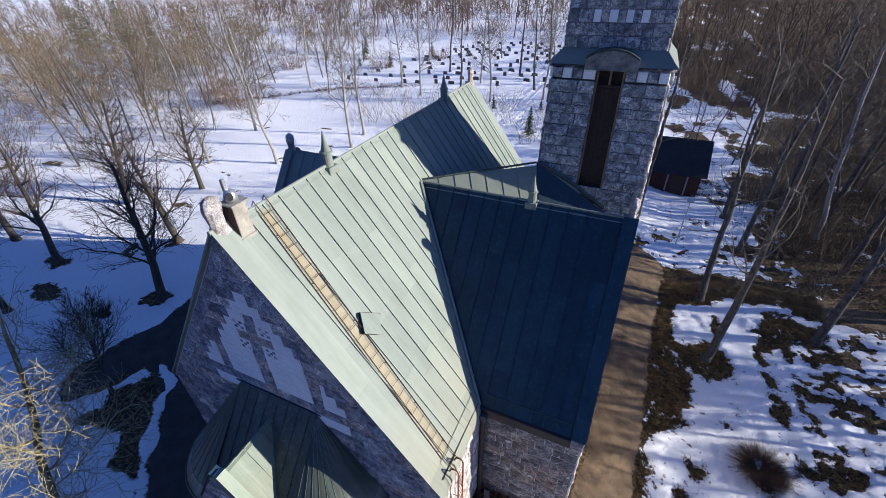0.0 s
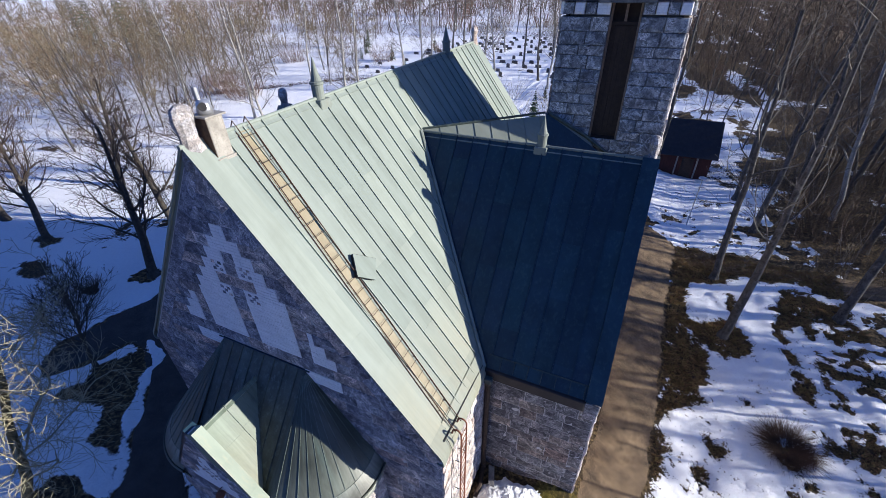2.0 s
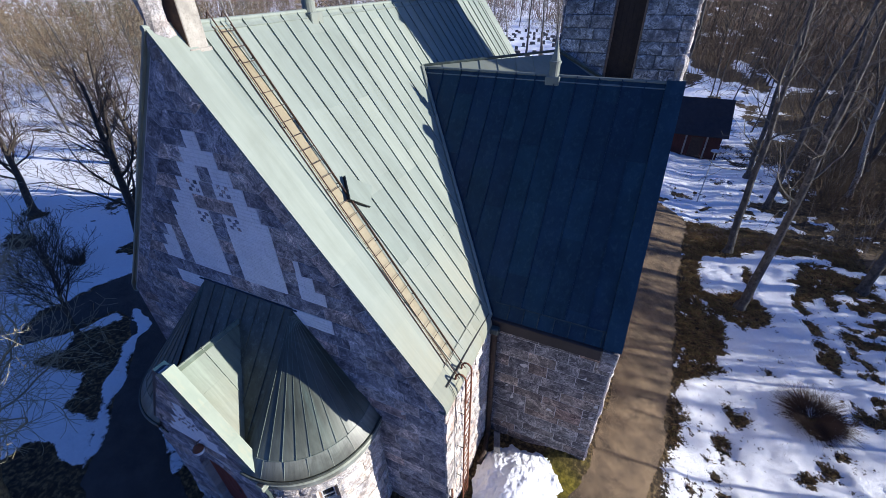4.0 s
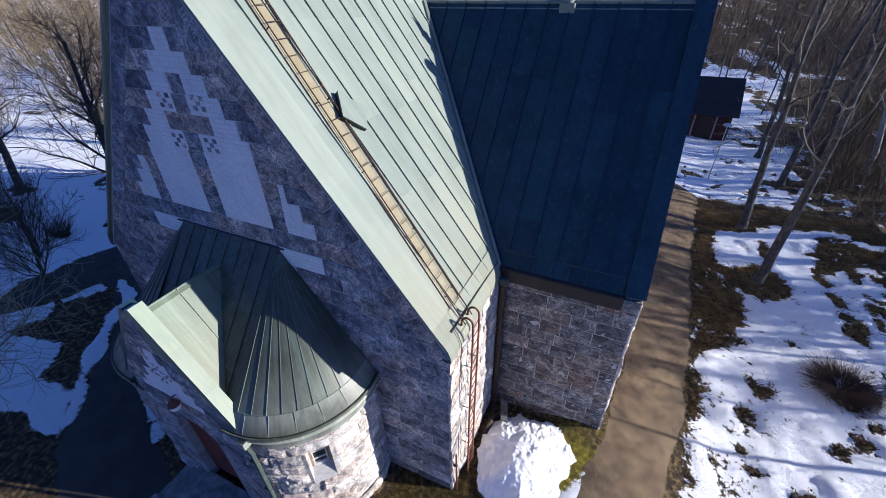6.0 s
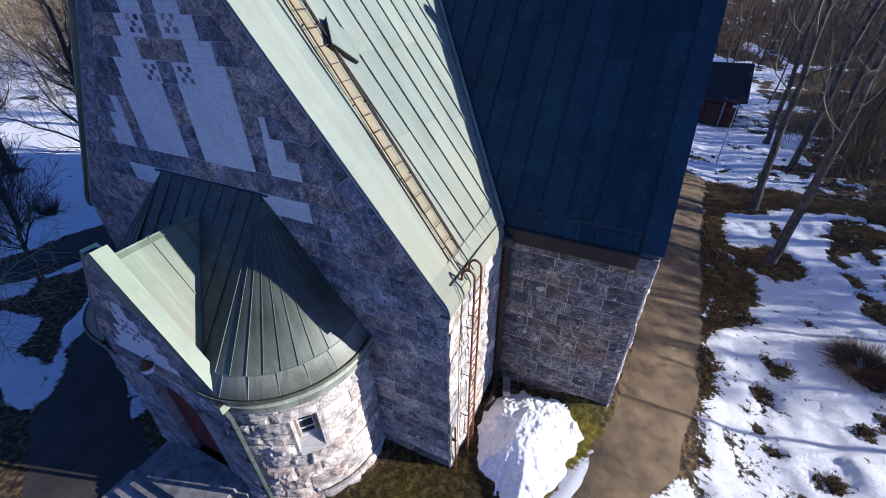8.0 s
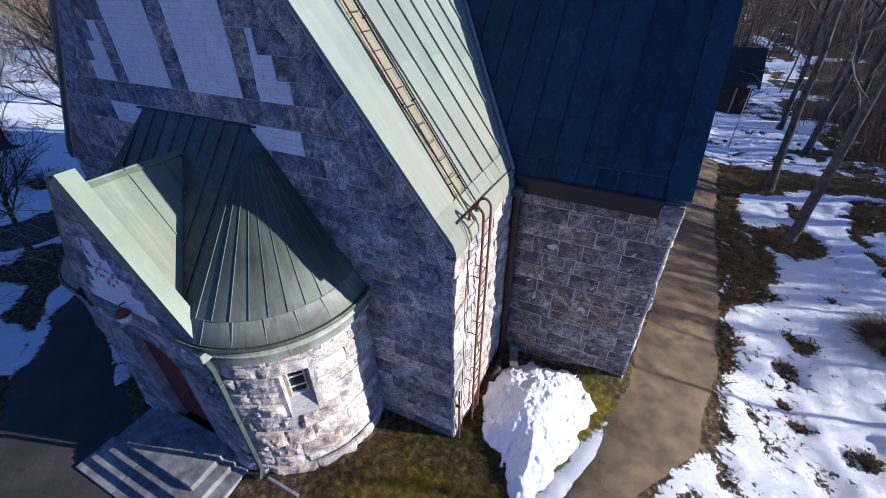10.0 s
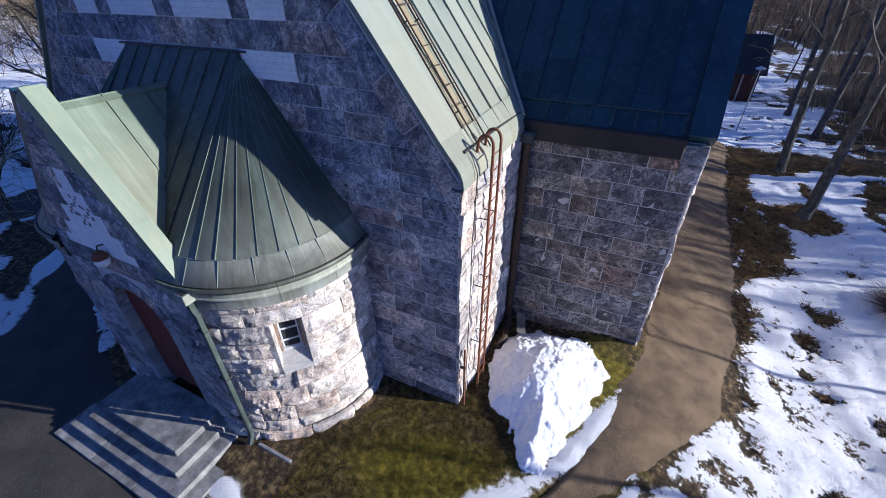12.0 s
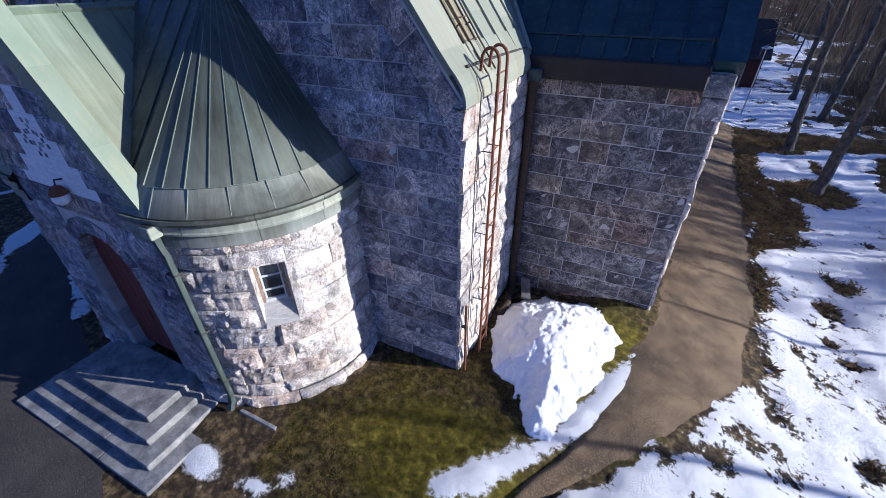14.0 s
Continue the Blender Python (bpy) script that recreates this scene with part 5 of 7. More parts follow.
def drum(cx, a, z, r):
    return Vector((cx + r * math.cos(a), PYC + r * math.sin(a), z))


WC, WA0, WA1, WZ0, WZ1 = -41, radians(-49), radians(-33.5), 2.30, 3.10
for cx, a0, a1, right in ((PX, radians(-100), radians(17), True), (-PX, radians(-197), radians(-80), False)):
    def shell(b0, b1, z0, z1, r0=1.45, r1=PR - 0.01):
        n = max(2, int((b1 - b0) / 0.09))
        bm = bmesh.new()
        rows = [[bm.verts.new(drum(cx, b0 + (b1 - b0) * k / n, z, r)) for k in range(n + 1)] for r, z in ((r0, z0), (r1, z0), (r1, z1), (r0, z1))]
        for q in range(4):
            for k in range(n):
                bm.faces.new((rows[q][k], rows[q][k + 1], rows[(q + 1) % 4][k + 1], rows[(q + 1) % 4][k]))
        for k in (0, n):
            bm.faces.new([rows[q][k] for q in range(4)])
        return bm
    if right:
        wall = part("drum_wall", shell(a0, WA0 - 0.03, -0.4, 3.7), MORTAR, porch, "rock-faced granite rounded wall, sunlight in its pale colour")
        part("drum_wall", shell(WA1 + 0.03, a1, -0.4, 3.7), MORTAR, porch)
        part("drum_wall", shell(WA0 - 0.03, WA1 + 0.03, -0.4, WZ0 - 0.42), MORTAR, porch)
        part("drum_wall", shell(WA0 - 0.03, WA1 + 0.03, WZ1, 3.7), MORTAR, porch)
    else:
        wall = part("drum_wall", shell(a0, a1, -0.4, 3.7), MORTAR, porch)
    holes = [(WA0 * PR - 0.06, WA1 * PR + 0.06, WZ0 - 0.40, WZ1)] if right else []
    place = lambda u, v, d, c=cx: drum(c, u / PR, v, PR + d)
    lev = [0.18, 0.48, 0.93, 1.42, 1.92, 2.3, 2.68, 3.10, 3.4, 3.62]
    polys = courses(a0 * PR, a1 * PR, lev, (), holes, 0.45, 1.1)
    # right drum coloured as sunlit stone, left drum as shaded
    lay(polys, place, wall, 0.06, 0.052, GRANITE_SUNLIT if right else GRANITE, joint=0.006, geo=rock_geo, cell=0.058, swell=0.62, rim_rough=0.45, freq=2.7)
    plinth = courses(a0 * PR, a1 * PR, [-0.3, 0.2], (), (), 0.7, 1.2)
    lay(plinth, lambda u, v, d, c=cx: drum(c, u / PR, v, PR + 0.08 + d), wall, 0.08, 0.05, GRANITE_SUNLIT if right else GRANITE, name="plinth_stone", geo=rock_geo)
    # copper cornice
    b0, b1 = (radians(-94), radians(15)) if right else (radians(-195), radians(-86))
    def ring(name, prof, mat, seg=1, label=""):
        for s in range(seg):
            c0, c1 = b0 + (b1 - b0) * s / seg, b0 + (b1 - b0) * (s + 1) / seg - (0.003 if seg > 1 else 0)
            n = max(3, int((c1 - c0) / 0.05))
            vs = [drum(cx, c0 + (c1 - c0) * k / n, z, r) for k in range(n + 1) for r, z in prof]
            m = len(prof)
            fs = [(k * m + q, k * m + q + 1, (k + 1) * m + q + 1, (k + 1) * m + q) for k in range(n) for q in range(m - 1)]
            part_py(name, vs, fs, mat, porch, label)
    ring("fascia", [(1.90, 3.57), (2.075, 3.575), (2.085, 3.585), (2.09, 3.80)], COPPER_FASCIA, 4, "plain grey-green copper fascia")
    ring("cornice", [(2.085, 3.79), (2.13, 3.80), (2.135, 3.83), (2.12, 3.85), (2.125, 3.945)], COPPER_RIM, 4)
    ring("gutter", [(2.09, 3.94), (2.16, 3.96), (2.185, 4.01), (2.17, 4.05), (2.14, 4.05), (2.12, 4.01)], COPPER_PORCH, 4)
    ring("eaves_sheet", [(2.10, 3.95), (2.12, 4.06), (1.84, 4.40)], COPPER_EAVES, 7)
    ring("cross_seam", [(1.853, 4.386), (1.862, 4.397), (1.853, 4.407), (1.845, 4.404)], COPPER_RIM)
    for k in range(1, 7):
        e = b0 + (b1 - b0) * k / 7
        part("standing_seam", tube([drum(cx, e, 4.06, 2.115), drum(cx, e, 4.40, 1.855)], 0.007, 5), COPPER_RIM, porch)
    # cone sheets
    n = 11
    apex = Vector((cx * 0.92, -0.02, PA))
    for k in range(n):
        c0, c1 = b0 + (b1 - b0) * k / n, b0 + (b1 - b0) * (k + 1) / n
        vs = [apex] + [drum(cx, c0 + (c1 - c0) * q / 3, 4.39, 1.85) for q in range(4)]
        fs = [(0, 1, 2), (0, 2, 3), (0, 3, 4)]
        part_py("cone_sheet", vs, fs, COPPER_CONE, porch)
        e = c1
        t = Vector((-math.sin(e), math.cos(e), 0)) * 0.005
        nn = Vector((math.cos(e) * 0.77, math.sin(e) * 0.77, 0.64)) * 0.019
        p1 = drum(cx, e, 4.39, 1.85)
        p0 = apex + (p1 - apex) * 0.05
        vs = [p0 - t, p0 + t, p1 + t, p1 - t, p0 - t + nn * 0.4, p0 + t + nn * 0.4, p1 + t + nn, p1 - t + nn]
        fs = [(0, 3, 2, 1), (4, 5, 6, 7), (0, 1, 5, 4), (1, 2, 6, 5), (2, 3, 7, 6), (3, 0, 4, 7)]
        part_py("standing_seam", vs, fs, COPPER_RIM, porch)

# little window in the drum
win = thing("window_1", drum(PX, radians(WC), WZ0, 1.85), "small brown-framed two-light window deep in rough granite", "window", kind="structure")


def wp(u, z, r):
    return drum(PX, radians(WC), z, r) + Vector((math.sin(radians(-WC)), math.cos(radians(WC)), 0)) * u


def wbox(u0, u1, z0, z1, r0, r1):
    bm = bmesh.new()
    vs = [bm.verts.new(wp(u, z, r)) for u in (u0, u1) for r in (r0, r1) for z in (z0, z1)]
    for q in ((0, 1, 3, 2), (4, 6, 7, 5), (0, 4, 5, 1), (2, 3, 7, 6), (0, 2, 6, 4), (1, 5, 7, 3)):
        bm.faces.new([vs[i] for i in q])
    return bm


fr = part("window_frame", wbox(-0.22, -0.175, WZ0, WZ1, 1.790, 1.860), WOOD_FRAME, win, "brown wooden frame")
for a in ((0.175, 0.22, WZ0, WZ1), (-0.175, 0.175, WZ0, WZ0 + 0.05), (-0.175, 0.175, WZ1 - 0.05, WZ1)):
    part("window_frame", wbox(*a, 1.790, 1.855), WOOD_FRAME if a[0] > 0 else WHITE_BAR, win)
for z in (2.53, 2.80):
    part("glazing_bar", wbox(-0.175, 0.175, z - 0.014, z + 0.014, 1.800, 1.835), WHITE_BAR, win, "white-painted glazing bar")
part("glazing_bar", wbox(-0.165, -0.135, WZ0 + 0.06, WZ1 - 0.06, 1.801, 1.838), WHITE_BAR, win)
part("glazing_bar", wbox(0.138, 0.165, WZ0 + 0.06, WZ1 - 0.06, 1.801, 1.838), WHITE_BAR, win)
part("pane", wbox(-0.175, 0.175, WZ0 + 0.06, WZ1 - 0.06, 1.806, 1.814), GLASS, win)
part("back_panel", wbox(-0.4, 0.4, WZ0 - 0.45, WZ1 + 0.05, 1.45, 1.50), MORTAR, win)
bm = bmesh.new()
sv = [bm.verts.new(p) for p in (wp(-0.225, WZ0, 1.855), wp(0.225, WZ0, 1.855), wp(0.275, WZ0 - 0.38, 2.055), wp(-0.265, WZ0 - 0.38, 2.055), wp(-0.23, WZ0 - 0.42, 1.5), wp(0.23, WZ0 - 0.42, 1.5))]
bm.faces.new(sv[:4])
bm.faces.new((sv[3], sv[2], sv[5], sv[4]))
bm.faces.new((sv[0], sv[3], sv[4]))
bm.faces.new((sv[1], sv[5], sv[2]))
part("window_sill", bm, GRANITE_SILL, win, "steep tooled granite sill")
for s in (-1, 1):
    v, f = prism([(s * 0.222, 1.72), (s * 0.222, 1.86), (s * (0.27 if s > 0 else 0.265), 2.03), (s * 0.42, 1.95), (s * 0.42, 1.72)], lambda u, r, z: wp(u, z, r), WZ0 - 0.42, WZ1 + 0.01)
    part_py("reveal", v, f, GRANITE_SUNLIT, win)

# lean-to roof between the two cones
PSL = math.hypot(2.53, PA - PZ)


def lean(u, v, d):
    return Vector((u, -2.53 + v * 2.53 / PSL - d * (PA - PZ) / PSL, PZ + v * (PA - PZ) / PSL + d * 2.53 / PSL))


lr = part_py("lean_roof", *prism([(-1.55, 0.3), (1.55, 0.3), (1.47, PSL), (-1.47, PSL)], lean, -0.15, -0.012), COPPER_PORCH, porch, "dull green copper lean-to roof")
seamed(lr, lean, -1.52, 1.52, 0.3, PSL, 0.4, COPPER_PORCH, crossings=False)
part("wall_flashing", box((-1.7, -0.05, PA - 0.02), (1.7, 0.0, PA + 0.015), 0.005), COPPER_SHADE, lr)

# porch gable
PG, PGY, PP = 2.05, -2.53, 1.60
PS = math.hypot(1, PP)


def pg_r(u, v, d):
    return Vector((PG - v / PS + d * PP / PS, u, 6.74 - PP * PG + v * PP / PS + d / PS))


def pg_l(u, v, d):
    p = pg_r(u, v, d)
    return Vector((-p.x, p.y, p.z))


for pl in (pg_r, pg_l):
    lower = lambda u, v, d, p=pl: p(u, v, d) - Vector((0, 0, 0.25))
    gr = part_py("gable_roof", *prism([(-2.3, 0.35), (-0.2, 0.35), (-0.2, PG * PS), (-2.3, PG * PS)], lower, -0.12, -0.012), COPPER_MID, porch)
    seamed(gr, lower, -2.26, -0.2, 0.35, PG * PS, 0.66, COPPER_MID, first=0.72)
    for k in range(3):
        v0, v1 = 0.49 + (PG * PS - 0.54) * k / 3, 0.49 + (PG * PS - 0.54) * (k + 1) / 3
        y0 = -2.55 if pl is pg_r else -2.54
        v, f = prism([(y0, v0), (-2.26, v0), (-2.26, v1), (y0, v1)], pl, -0.16, (0.20 if pl is pg_r else 0.12) + 0.003 * k)
        # right coping has the lit copper colour, left one has shade painted in
        part_py("coping_sheet", v, f, COPPER_LIME if pl is pg_r else COPPER_SHADE, gr, "copper coping, painted lit green right and shade blue left")
SPRING, DOOR_W, PGW = 2.5, 0.76, 1.97
arch = [((DOOR_W + 0.03) * math.cos(a), SPRING + (DOOR_W + 0.03) * math.sin(a)) for a in [math.pi * k / 14 for k in range(15)]]
pfront = lambda u, v, d: Vector((u, PGY - d, v))
gwall = part("gable_wall", box((DOOR_W + 0.03, PGY + 0.005, -0.3), (PGW, PGY + 0.3, 3.75)), MORTAR, porch, "porch gable wall with an arched doorway")
part("gable_wall", box((-PGW, PGY + 0.005, -0.3), (-DOOR_W - 0.03, PGY + 0.3, 3.75)), MORTAR, porch)
bm = bmesh.new()
for y in (PGY + 0.005, PGY + 0.5):
    lo = [bm.verts.new((x, y, z)) for x, z in arch]
    hi = [bm.verts.new((x, y, 3.76)) for x, z in arch]
    for k in range(14):
        bm.faces.new((lo[k], lo[k + 1], hi[k + 1], hi[k]))
    if y < -2.3:
        keep = lo
for k in range(14):
    bm.faces.new((keep[k], keep[k + 1], lo[k + 1], lo[k]))
part("gable_wall", bm, MORTAR, porch)
v, f = prism([(-PGW, 3.75), (PGW, 3.75), (PGW, 3.82), (0.02, 6.70), (-0.02, 6.70), (-PGW, 3.82)], pfront, -0.22, -0.005)
part_py("gable_wall", v, f, MORTAR, porch)
PIN = [(-1.12, 0.9, 4.02, 4.22), (-0.9, 0.7, 4.22, 4.52), (-0.66, 0.5, 4.52, 4.88), (-0.42, 0.28, 4.88, 5.24), (-0.22, 0.1, 5.24, 5.6)]
phole = [(-DOOR_W - 0.24, DOOR_W + 0.24, -0.3, 2.6), (-1.0, 1.0, 2.6, 3.1), (-0.75, 0.75, 3.1, 3.62)]
lay(courses(-PGW, PGW, [-0.1, 0.55, 0.95, 1.35, 1.75, 2.15, 2.6, 3.1, 3.62, 4.02, 4.22, 4.52, 4.88, 5.24, 5.6, 5.95, 6.3, 6.65], [(PP, 1, 6.84), (-PP, 1, 6.84)], PIN + phole), pfront, gwall, 0.02, 0.016, GRANITE, joint=0.008, geo=split_geo)
lay(courses(PGY, -2.22, levels(-0.1, 3.7, 0.42)), lambda u, v, d: Vector((PGW + d, u, v)), gwall, 0.02, 0.01, GRANITE_SUNLIT, joint=0.008, inset=0.03)
for a, b_, z0, z1 in PIN:
    v, f = prism([(a, z0), (b_, z0), (b_, z1), (a, z1)], pfront, -0.02, 0.008)
    part_py("limewashed_panel", v, f, LIMEWASH, gwall)
for cx, cz in ((-0.08, 4.70), (-0.33, 4.86), (0.14, 4.86), (-0.08, 5.04)):
    for i in range(3):
        for j in range(3):
            if (i + j) % 2 == 0:
                x, z = cx + (i - 1) * 0.078, cz + (j - 1) * 0.08
                part("chequer_stone", box((x - 0.034, PGY - 0.014, z - 0.036), (x + 0.034, PGY + 0.01, z + 0.036), 0.006), GRANITE, gwall)
# arch stones and jambs
for s in (-1, 1):
    z = 0.29
    while z < SPRING - 0.05:
        h = min(R.uniform(0.42, 0.6), SPRING - z)
        part("jamb_stone", box((min(s * DOOR_W, s * (DOOR_W + 0.22)), PGY - 0.012, z), (max(s * DOOR_W, s * (DOOR_W + 0.22)), PGY + 0.42, z + h - 0.012), 0.015), GRANITE_JAMB, porch, "smooth light granite jamb")
        z += h
for k in range(9):
    a0, a1 = math.pi * k / 9 + 0.01, math.pi * (k + 1) / 9 - 0.01
    vs = []
    for y in (PGY - 0.012, PGY + 0.42):
        for r in (DOOR_W, DOOR_W + 0.30):
            for a in (a0, a1):
                vs.append((r * math.cos(a), y, SPRING + r * math.sin(a)))
    part_py("arch_stone", vs, [(0, 1, 3, 2), (4, 6, 7, 5), (0, 4, 5, 1), (2, 3, 7, 6), (0, 2, 6, 4), (1, 5, 7, 3)], GRANITE, porch)
door = thing("door_1", (0, -2.3, 0.3), "dark red boarded double door in the arch", "door", kind="structure")
for k in range(8):
    x = -0.8 + k * 0.2
    part("door_board", box((x + 0.004, -2.33, 0.28), (x + 0.196, -2.27, 3.3), 0.008), WOOD_RED, door)
part("door_handle", tube([(0.08, -2.36, 1.25), (0.08, -2.36, 1.45)], 0.014, 6), IRON, door)
# lantern under the porch gable
lamp = thing("wall_lamp", (0.05, -2.6, 4.05), "white globe lamp with a rusty red hood", "lamp")
part("arm", tube([(0.08, -2.53, 4.26), (0.08, -2.64, 4.28), (0.08, -2.66, 4.2)], 0.015, 6), IRON, lamp)
part("hood", lathe([(0.03, 0.14), (0.08, 0.11), (0.12, 0.04), (0.13, 0.0)], (0.08, -2.67, 4.06), 14), RUST, lamp)
part("globe", lathe([(0.115, 0.0), (0.122, -0.06), (0.10, -0.13), (0.05, -0.17), (0.01, -0.175)], (0.08, -2.67, 4.06), 14), LIMEWASH, lamp, "white glass globe", smooth=True)

# hopper head and square downpipe
pipe = thing("downpipe", (2.06, -2.66, 0.2), "square copper downpipe with hopper head on the porch corner", "downpipe")
part("elbow", tube([(2.03, -2.46, 4.05), (2.06, -2.55, 3.96)], 0.05, 8), COPPER_SHADE, pipe)
part("hopper", box((1.98, -2.72, 3.80), (2.20, -2.50, 3.98), 0.012), COPPER_RIM, pipe)
part("hopper_mouth", box((2.01, -2.69, 3.96), (2.17, -2.53, 3.99)), IRON, pipe)
part("chute", tube([(2.09, -2.62, 3.82), (2.095, -2.61, 3.62), (2.105, -2.588, 3.46)], 0.065, 4, 0.05), COPPER_DARK, pipe)
part("pipe", box((2.065, -2.630, 0.25), (2.145, -2.545, 3.5), 0.008), COPPER_DARK, pipe)
part("shoe", tube([(2.105, -2.588, 0.28), (2.11, -2.62, 0.16), (2.15, -2.72, 0.04)], 0.06, 4), COPPER_DARK, pipe)
for z in (0.7, 1.9, 3.1):
    part("clip", box((1.96, -2.636, z), (2.155, -2.50, z + 0.03), 0.004), IRON, pipe)

# steps
stairs = thing("entrance_steps", (0.3, -3.4, 0), "worn grey granite steps wrapping round the landing", "steps")
for i, (xa, xb, y, z) in enumerate(((-1.12, 1.14, -3.57, 0.30), (-1.46, 1.42, -3.82, 0.155), (-1.80, 1.74, -4.08, 0.01), (-2.02, 2.05, -4.34, -0.12))):
    n = 1 if i == 0 else 3
    for k in range(n):
        x0, x1 = xa + (xb - xa) * k / n, xa + (xb - xa) * (k + 1) / n
        part("step", box((x0 + 0.002, y, z - 0.19 - (0.25 if i == 3 else 0)), (x1 - 0.002, -2.48, z - 0.0012 * k), 0.014), GRANITE_STEP, stairs)
drain = tagged(part("drain_stone", box((2.25, -2.66, -0.2), (3.16, -2.57, 0.0), 0.02), GRANITE_STEP), "low grey granite drain kerb in the grass", "kerb")

# ---- bell tower ----
tower = thing("bell_tower", (7.15, 12.85, 0), "square battered granite bell tower", "tower")
TCX, TCY = 7.13, 12.86


def thw(z):
    return 2.09 - 0.026 * (z - 8.0) if z < 15.1 else 1.66 - 0.012 * (z - 15.1)


def tface(side):
    def f(u, v, d):
        h = thw(v) + d
        s = u / 2.0 * thw(v)
        return {"f": Vector((TCX + s, TCY - h, v)), "r": Vector((TCX + h, TCY + s, v)), "l": Vector((TCX - h, TCY - s, v)), "b": Vector((TCX - s, TCY + h, v))}[side]
    return f


SLOT = (-0.41, 0.55, 10.5, 15.0)
for side in "frlb":
    pl = tface(side)
    pieces = [(-2, 2, -0.4, 15.1)] if side != "f" else [(-2, SLOT[0], -0.4, 15.1), (SLOT[1], 2, -0.4, 15.1), (SLOT[0], SLOT[1], -0.4, SLOT[2])]
    tw = None
    for a, b_, z0, z1 in pieces:
        v, f = prism([(a, z0), (b_, z0), (b_, z1), (a, z1)], pl, -0.5, -0.005)
        w = part_py("tower_wall", v, f, MORTAR_DARK, tower)
        tw = tw or w
    v, f = prism([(-2, 15.12), (2, 15.12), (2, 17.5), (-2, 17.5)], pl, -0.5, -0.005)
    part_py("tower_wall", v, f, MORTAR_DARK, tower)
    for a, b_ in ((-2, -1.0), (1.0, 2)):
        v, f = prism([(a, 17.5), (b_, 17.5), (b_, 20.3), (a, 20.3)], pl, -0.5, -0.005)
        part_py("tower_wall", v, f, MORTAR_DARK, tower)
    v, f = prism([(-2, 20.3), (2, 20.3), (2, 21.5), (-2, 21.5)], pl, -0.5, -0.005)
    part_py("tower_wall", v, f, MORTAR_DARK, tower)
    joined = side != "f"
    if side == "f":
        lay(courses(-2, 2, uneven(levels(8.2, 14.55, 0.40), 0.14), (), [SLOT], 0.5, 1.15), pl, tw, 0.03, 0.012, GRANITE_TOWER, joint=0.011)
    else:
        # only the sunward tower face takes the granite with sunlight painted in
        lay(courses(-2, 2, levels(-0.2, 14.55, 0.44), (), (), 0.5, 1.1), pl, tw, 0.06, 0.03, GRANITE_SUNLIT if side == "r" else GRANITE, joined=True, name="stonework", joint=0.011)
    # cornice course with limewashed stones
    for k, (a, b_) in enumerate([(-2, -1.62), (-1.62, -1.25), (-1.25, -0.88), (-0.88, -0.43)] + [(0.57, 0.95), (0.95, 1.3), (1.3, 1.65), (1.65, 2.0)] if side == "f" else [(-2 + 0.5 * q, -1.5 + 0.5 * q) for q in range(8)]):
        v, f = stone_geo([(a, 14.6), (b_, 14.6), (b_, 14.98), (a, 14.98)], pl, 0.10, 0.01)
        part_py("cornice_stone", v, f, LIMEWASH if k in (1, 3, 5, 7) else GRANITE_TOWER, tower)
    v, f = prism([(-2.12, 15.0), (2.12, 15.0), (2.12, 15.1), (-2.12, 15.1)], pl, -0.3, 0.16)
    part_py("string_course", v, f, GRANITE, tower)
    # sloping copper set-off
    vs = [pl(-2.2, 15.09, 0.2), pl(2.2, 15.09, 0.2), pl(2.0, 15.55, 0.02), pl(-2.0, 15.55, 0.02)]
    part_py("set_off", vs, [(0, 1, 2, 3)], COPPER, tower, "green copper weathering slope")
    white = [(-1.02, -0.72), (-0.42, -0.08), (0.22, 0.5), (0.78, 1.08)]
    lay(courses(-2, 2, levels(15.55, 17.5, 0.39), (), [(a, b_, 16.3, 16.8) for a, b_ in white], 0.4, 0.9), pl, tw, 0.035, 0.014, GRANITE_TOWER, joined=joined, name="stonework" if joined else "stone_block", joint=0.011)
    for a, b_ in white:
        v, f = stone_geo([(a, 16.33), (b_, 16.33), (b_, 16.72), (a, 16.72)], pl, 0.03, 0.006)
        part_py("limewashed_stone", v, f, LIMEWASH, tower)
    lay(courses(-2, 2, levels(17.5, 21.5, 0.42), (), [(-1, 1, 17.5, 20.3)], 0.4, 0.9), pl, tw, 0.035, 0.014, GRANITE_TOWER, joined=True, name="stonework", joint=0.011)
    v, f = prism([(-1, 17.5), (1, 17.5), (1, 20.3), (-1, 20.3)], pl, -0.55, -0.45)
    part_py("belfry_shutter", v, f, DARK_WOOD, tower)
    vs = [pl(-2.2, 21.5, 0.25), pl(2.2, 21.5, 0.25), Vector((TCX, TCY, 25.0))]
    part_py("spire_slope", vs, [(0, 1, 2)], COPPER, tower)
# tall louvred slot
pl = tface("f")
for k in range(5):
    w = (SLOT[1] - SLOT[0] - 0.12) / 5
    a = SLOT[0] + 0.06 + k * w
    v, f = prism([(a + 0.004, SLOT[2] + 0.1), (a + w - 0.004, SLOT[2] + 0.1), (a + w - 0.004, 14.28), (a + 0.004, 14.28)], pl, -0.34, -0.31 + 0.004 * (k % 2))
    part_py("board", v, f, DARK_WOOD, tower)
for z in (10.55, 14.3, 14.9):
    v, f = prism([(SLOT[0] + 0.06, z), (SLOT[1] - 0.06, z), (SLOT[1] - 0.06, z + 0.1), (SLOT[0] + 0.06, z + 0.1)], pl, -0.33, -0.24)
    part_py("slot_rail", v, f, DARK_WOOD, tower)
v, f = prism([(0.03, 14.4), (0.11, 14.4), (0.11, 14.9), (0.03, 14.9)], pl, -0.33, -0.25)
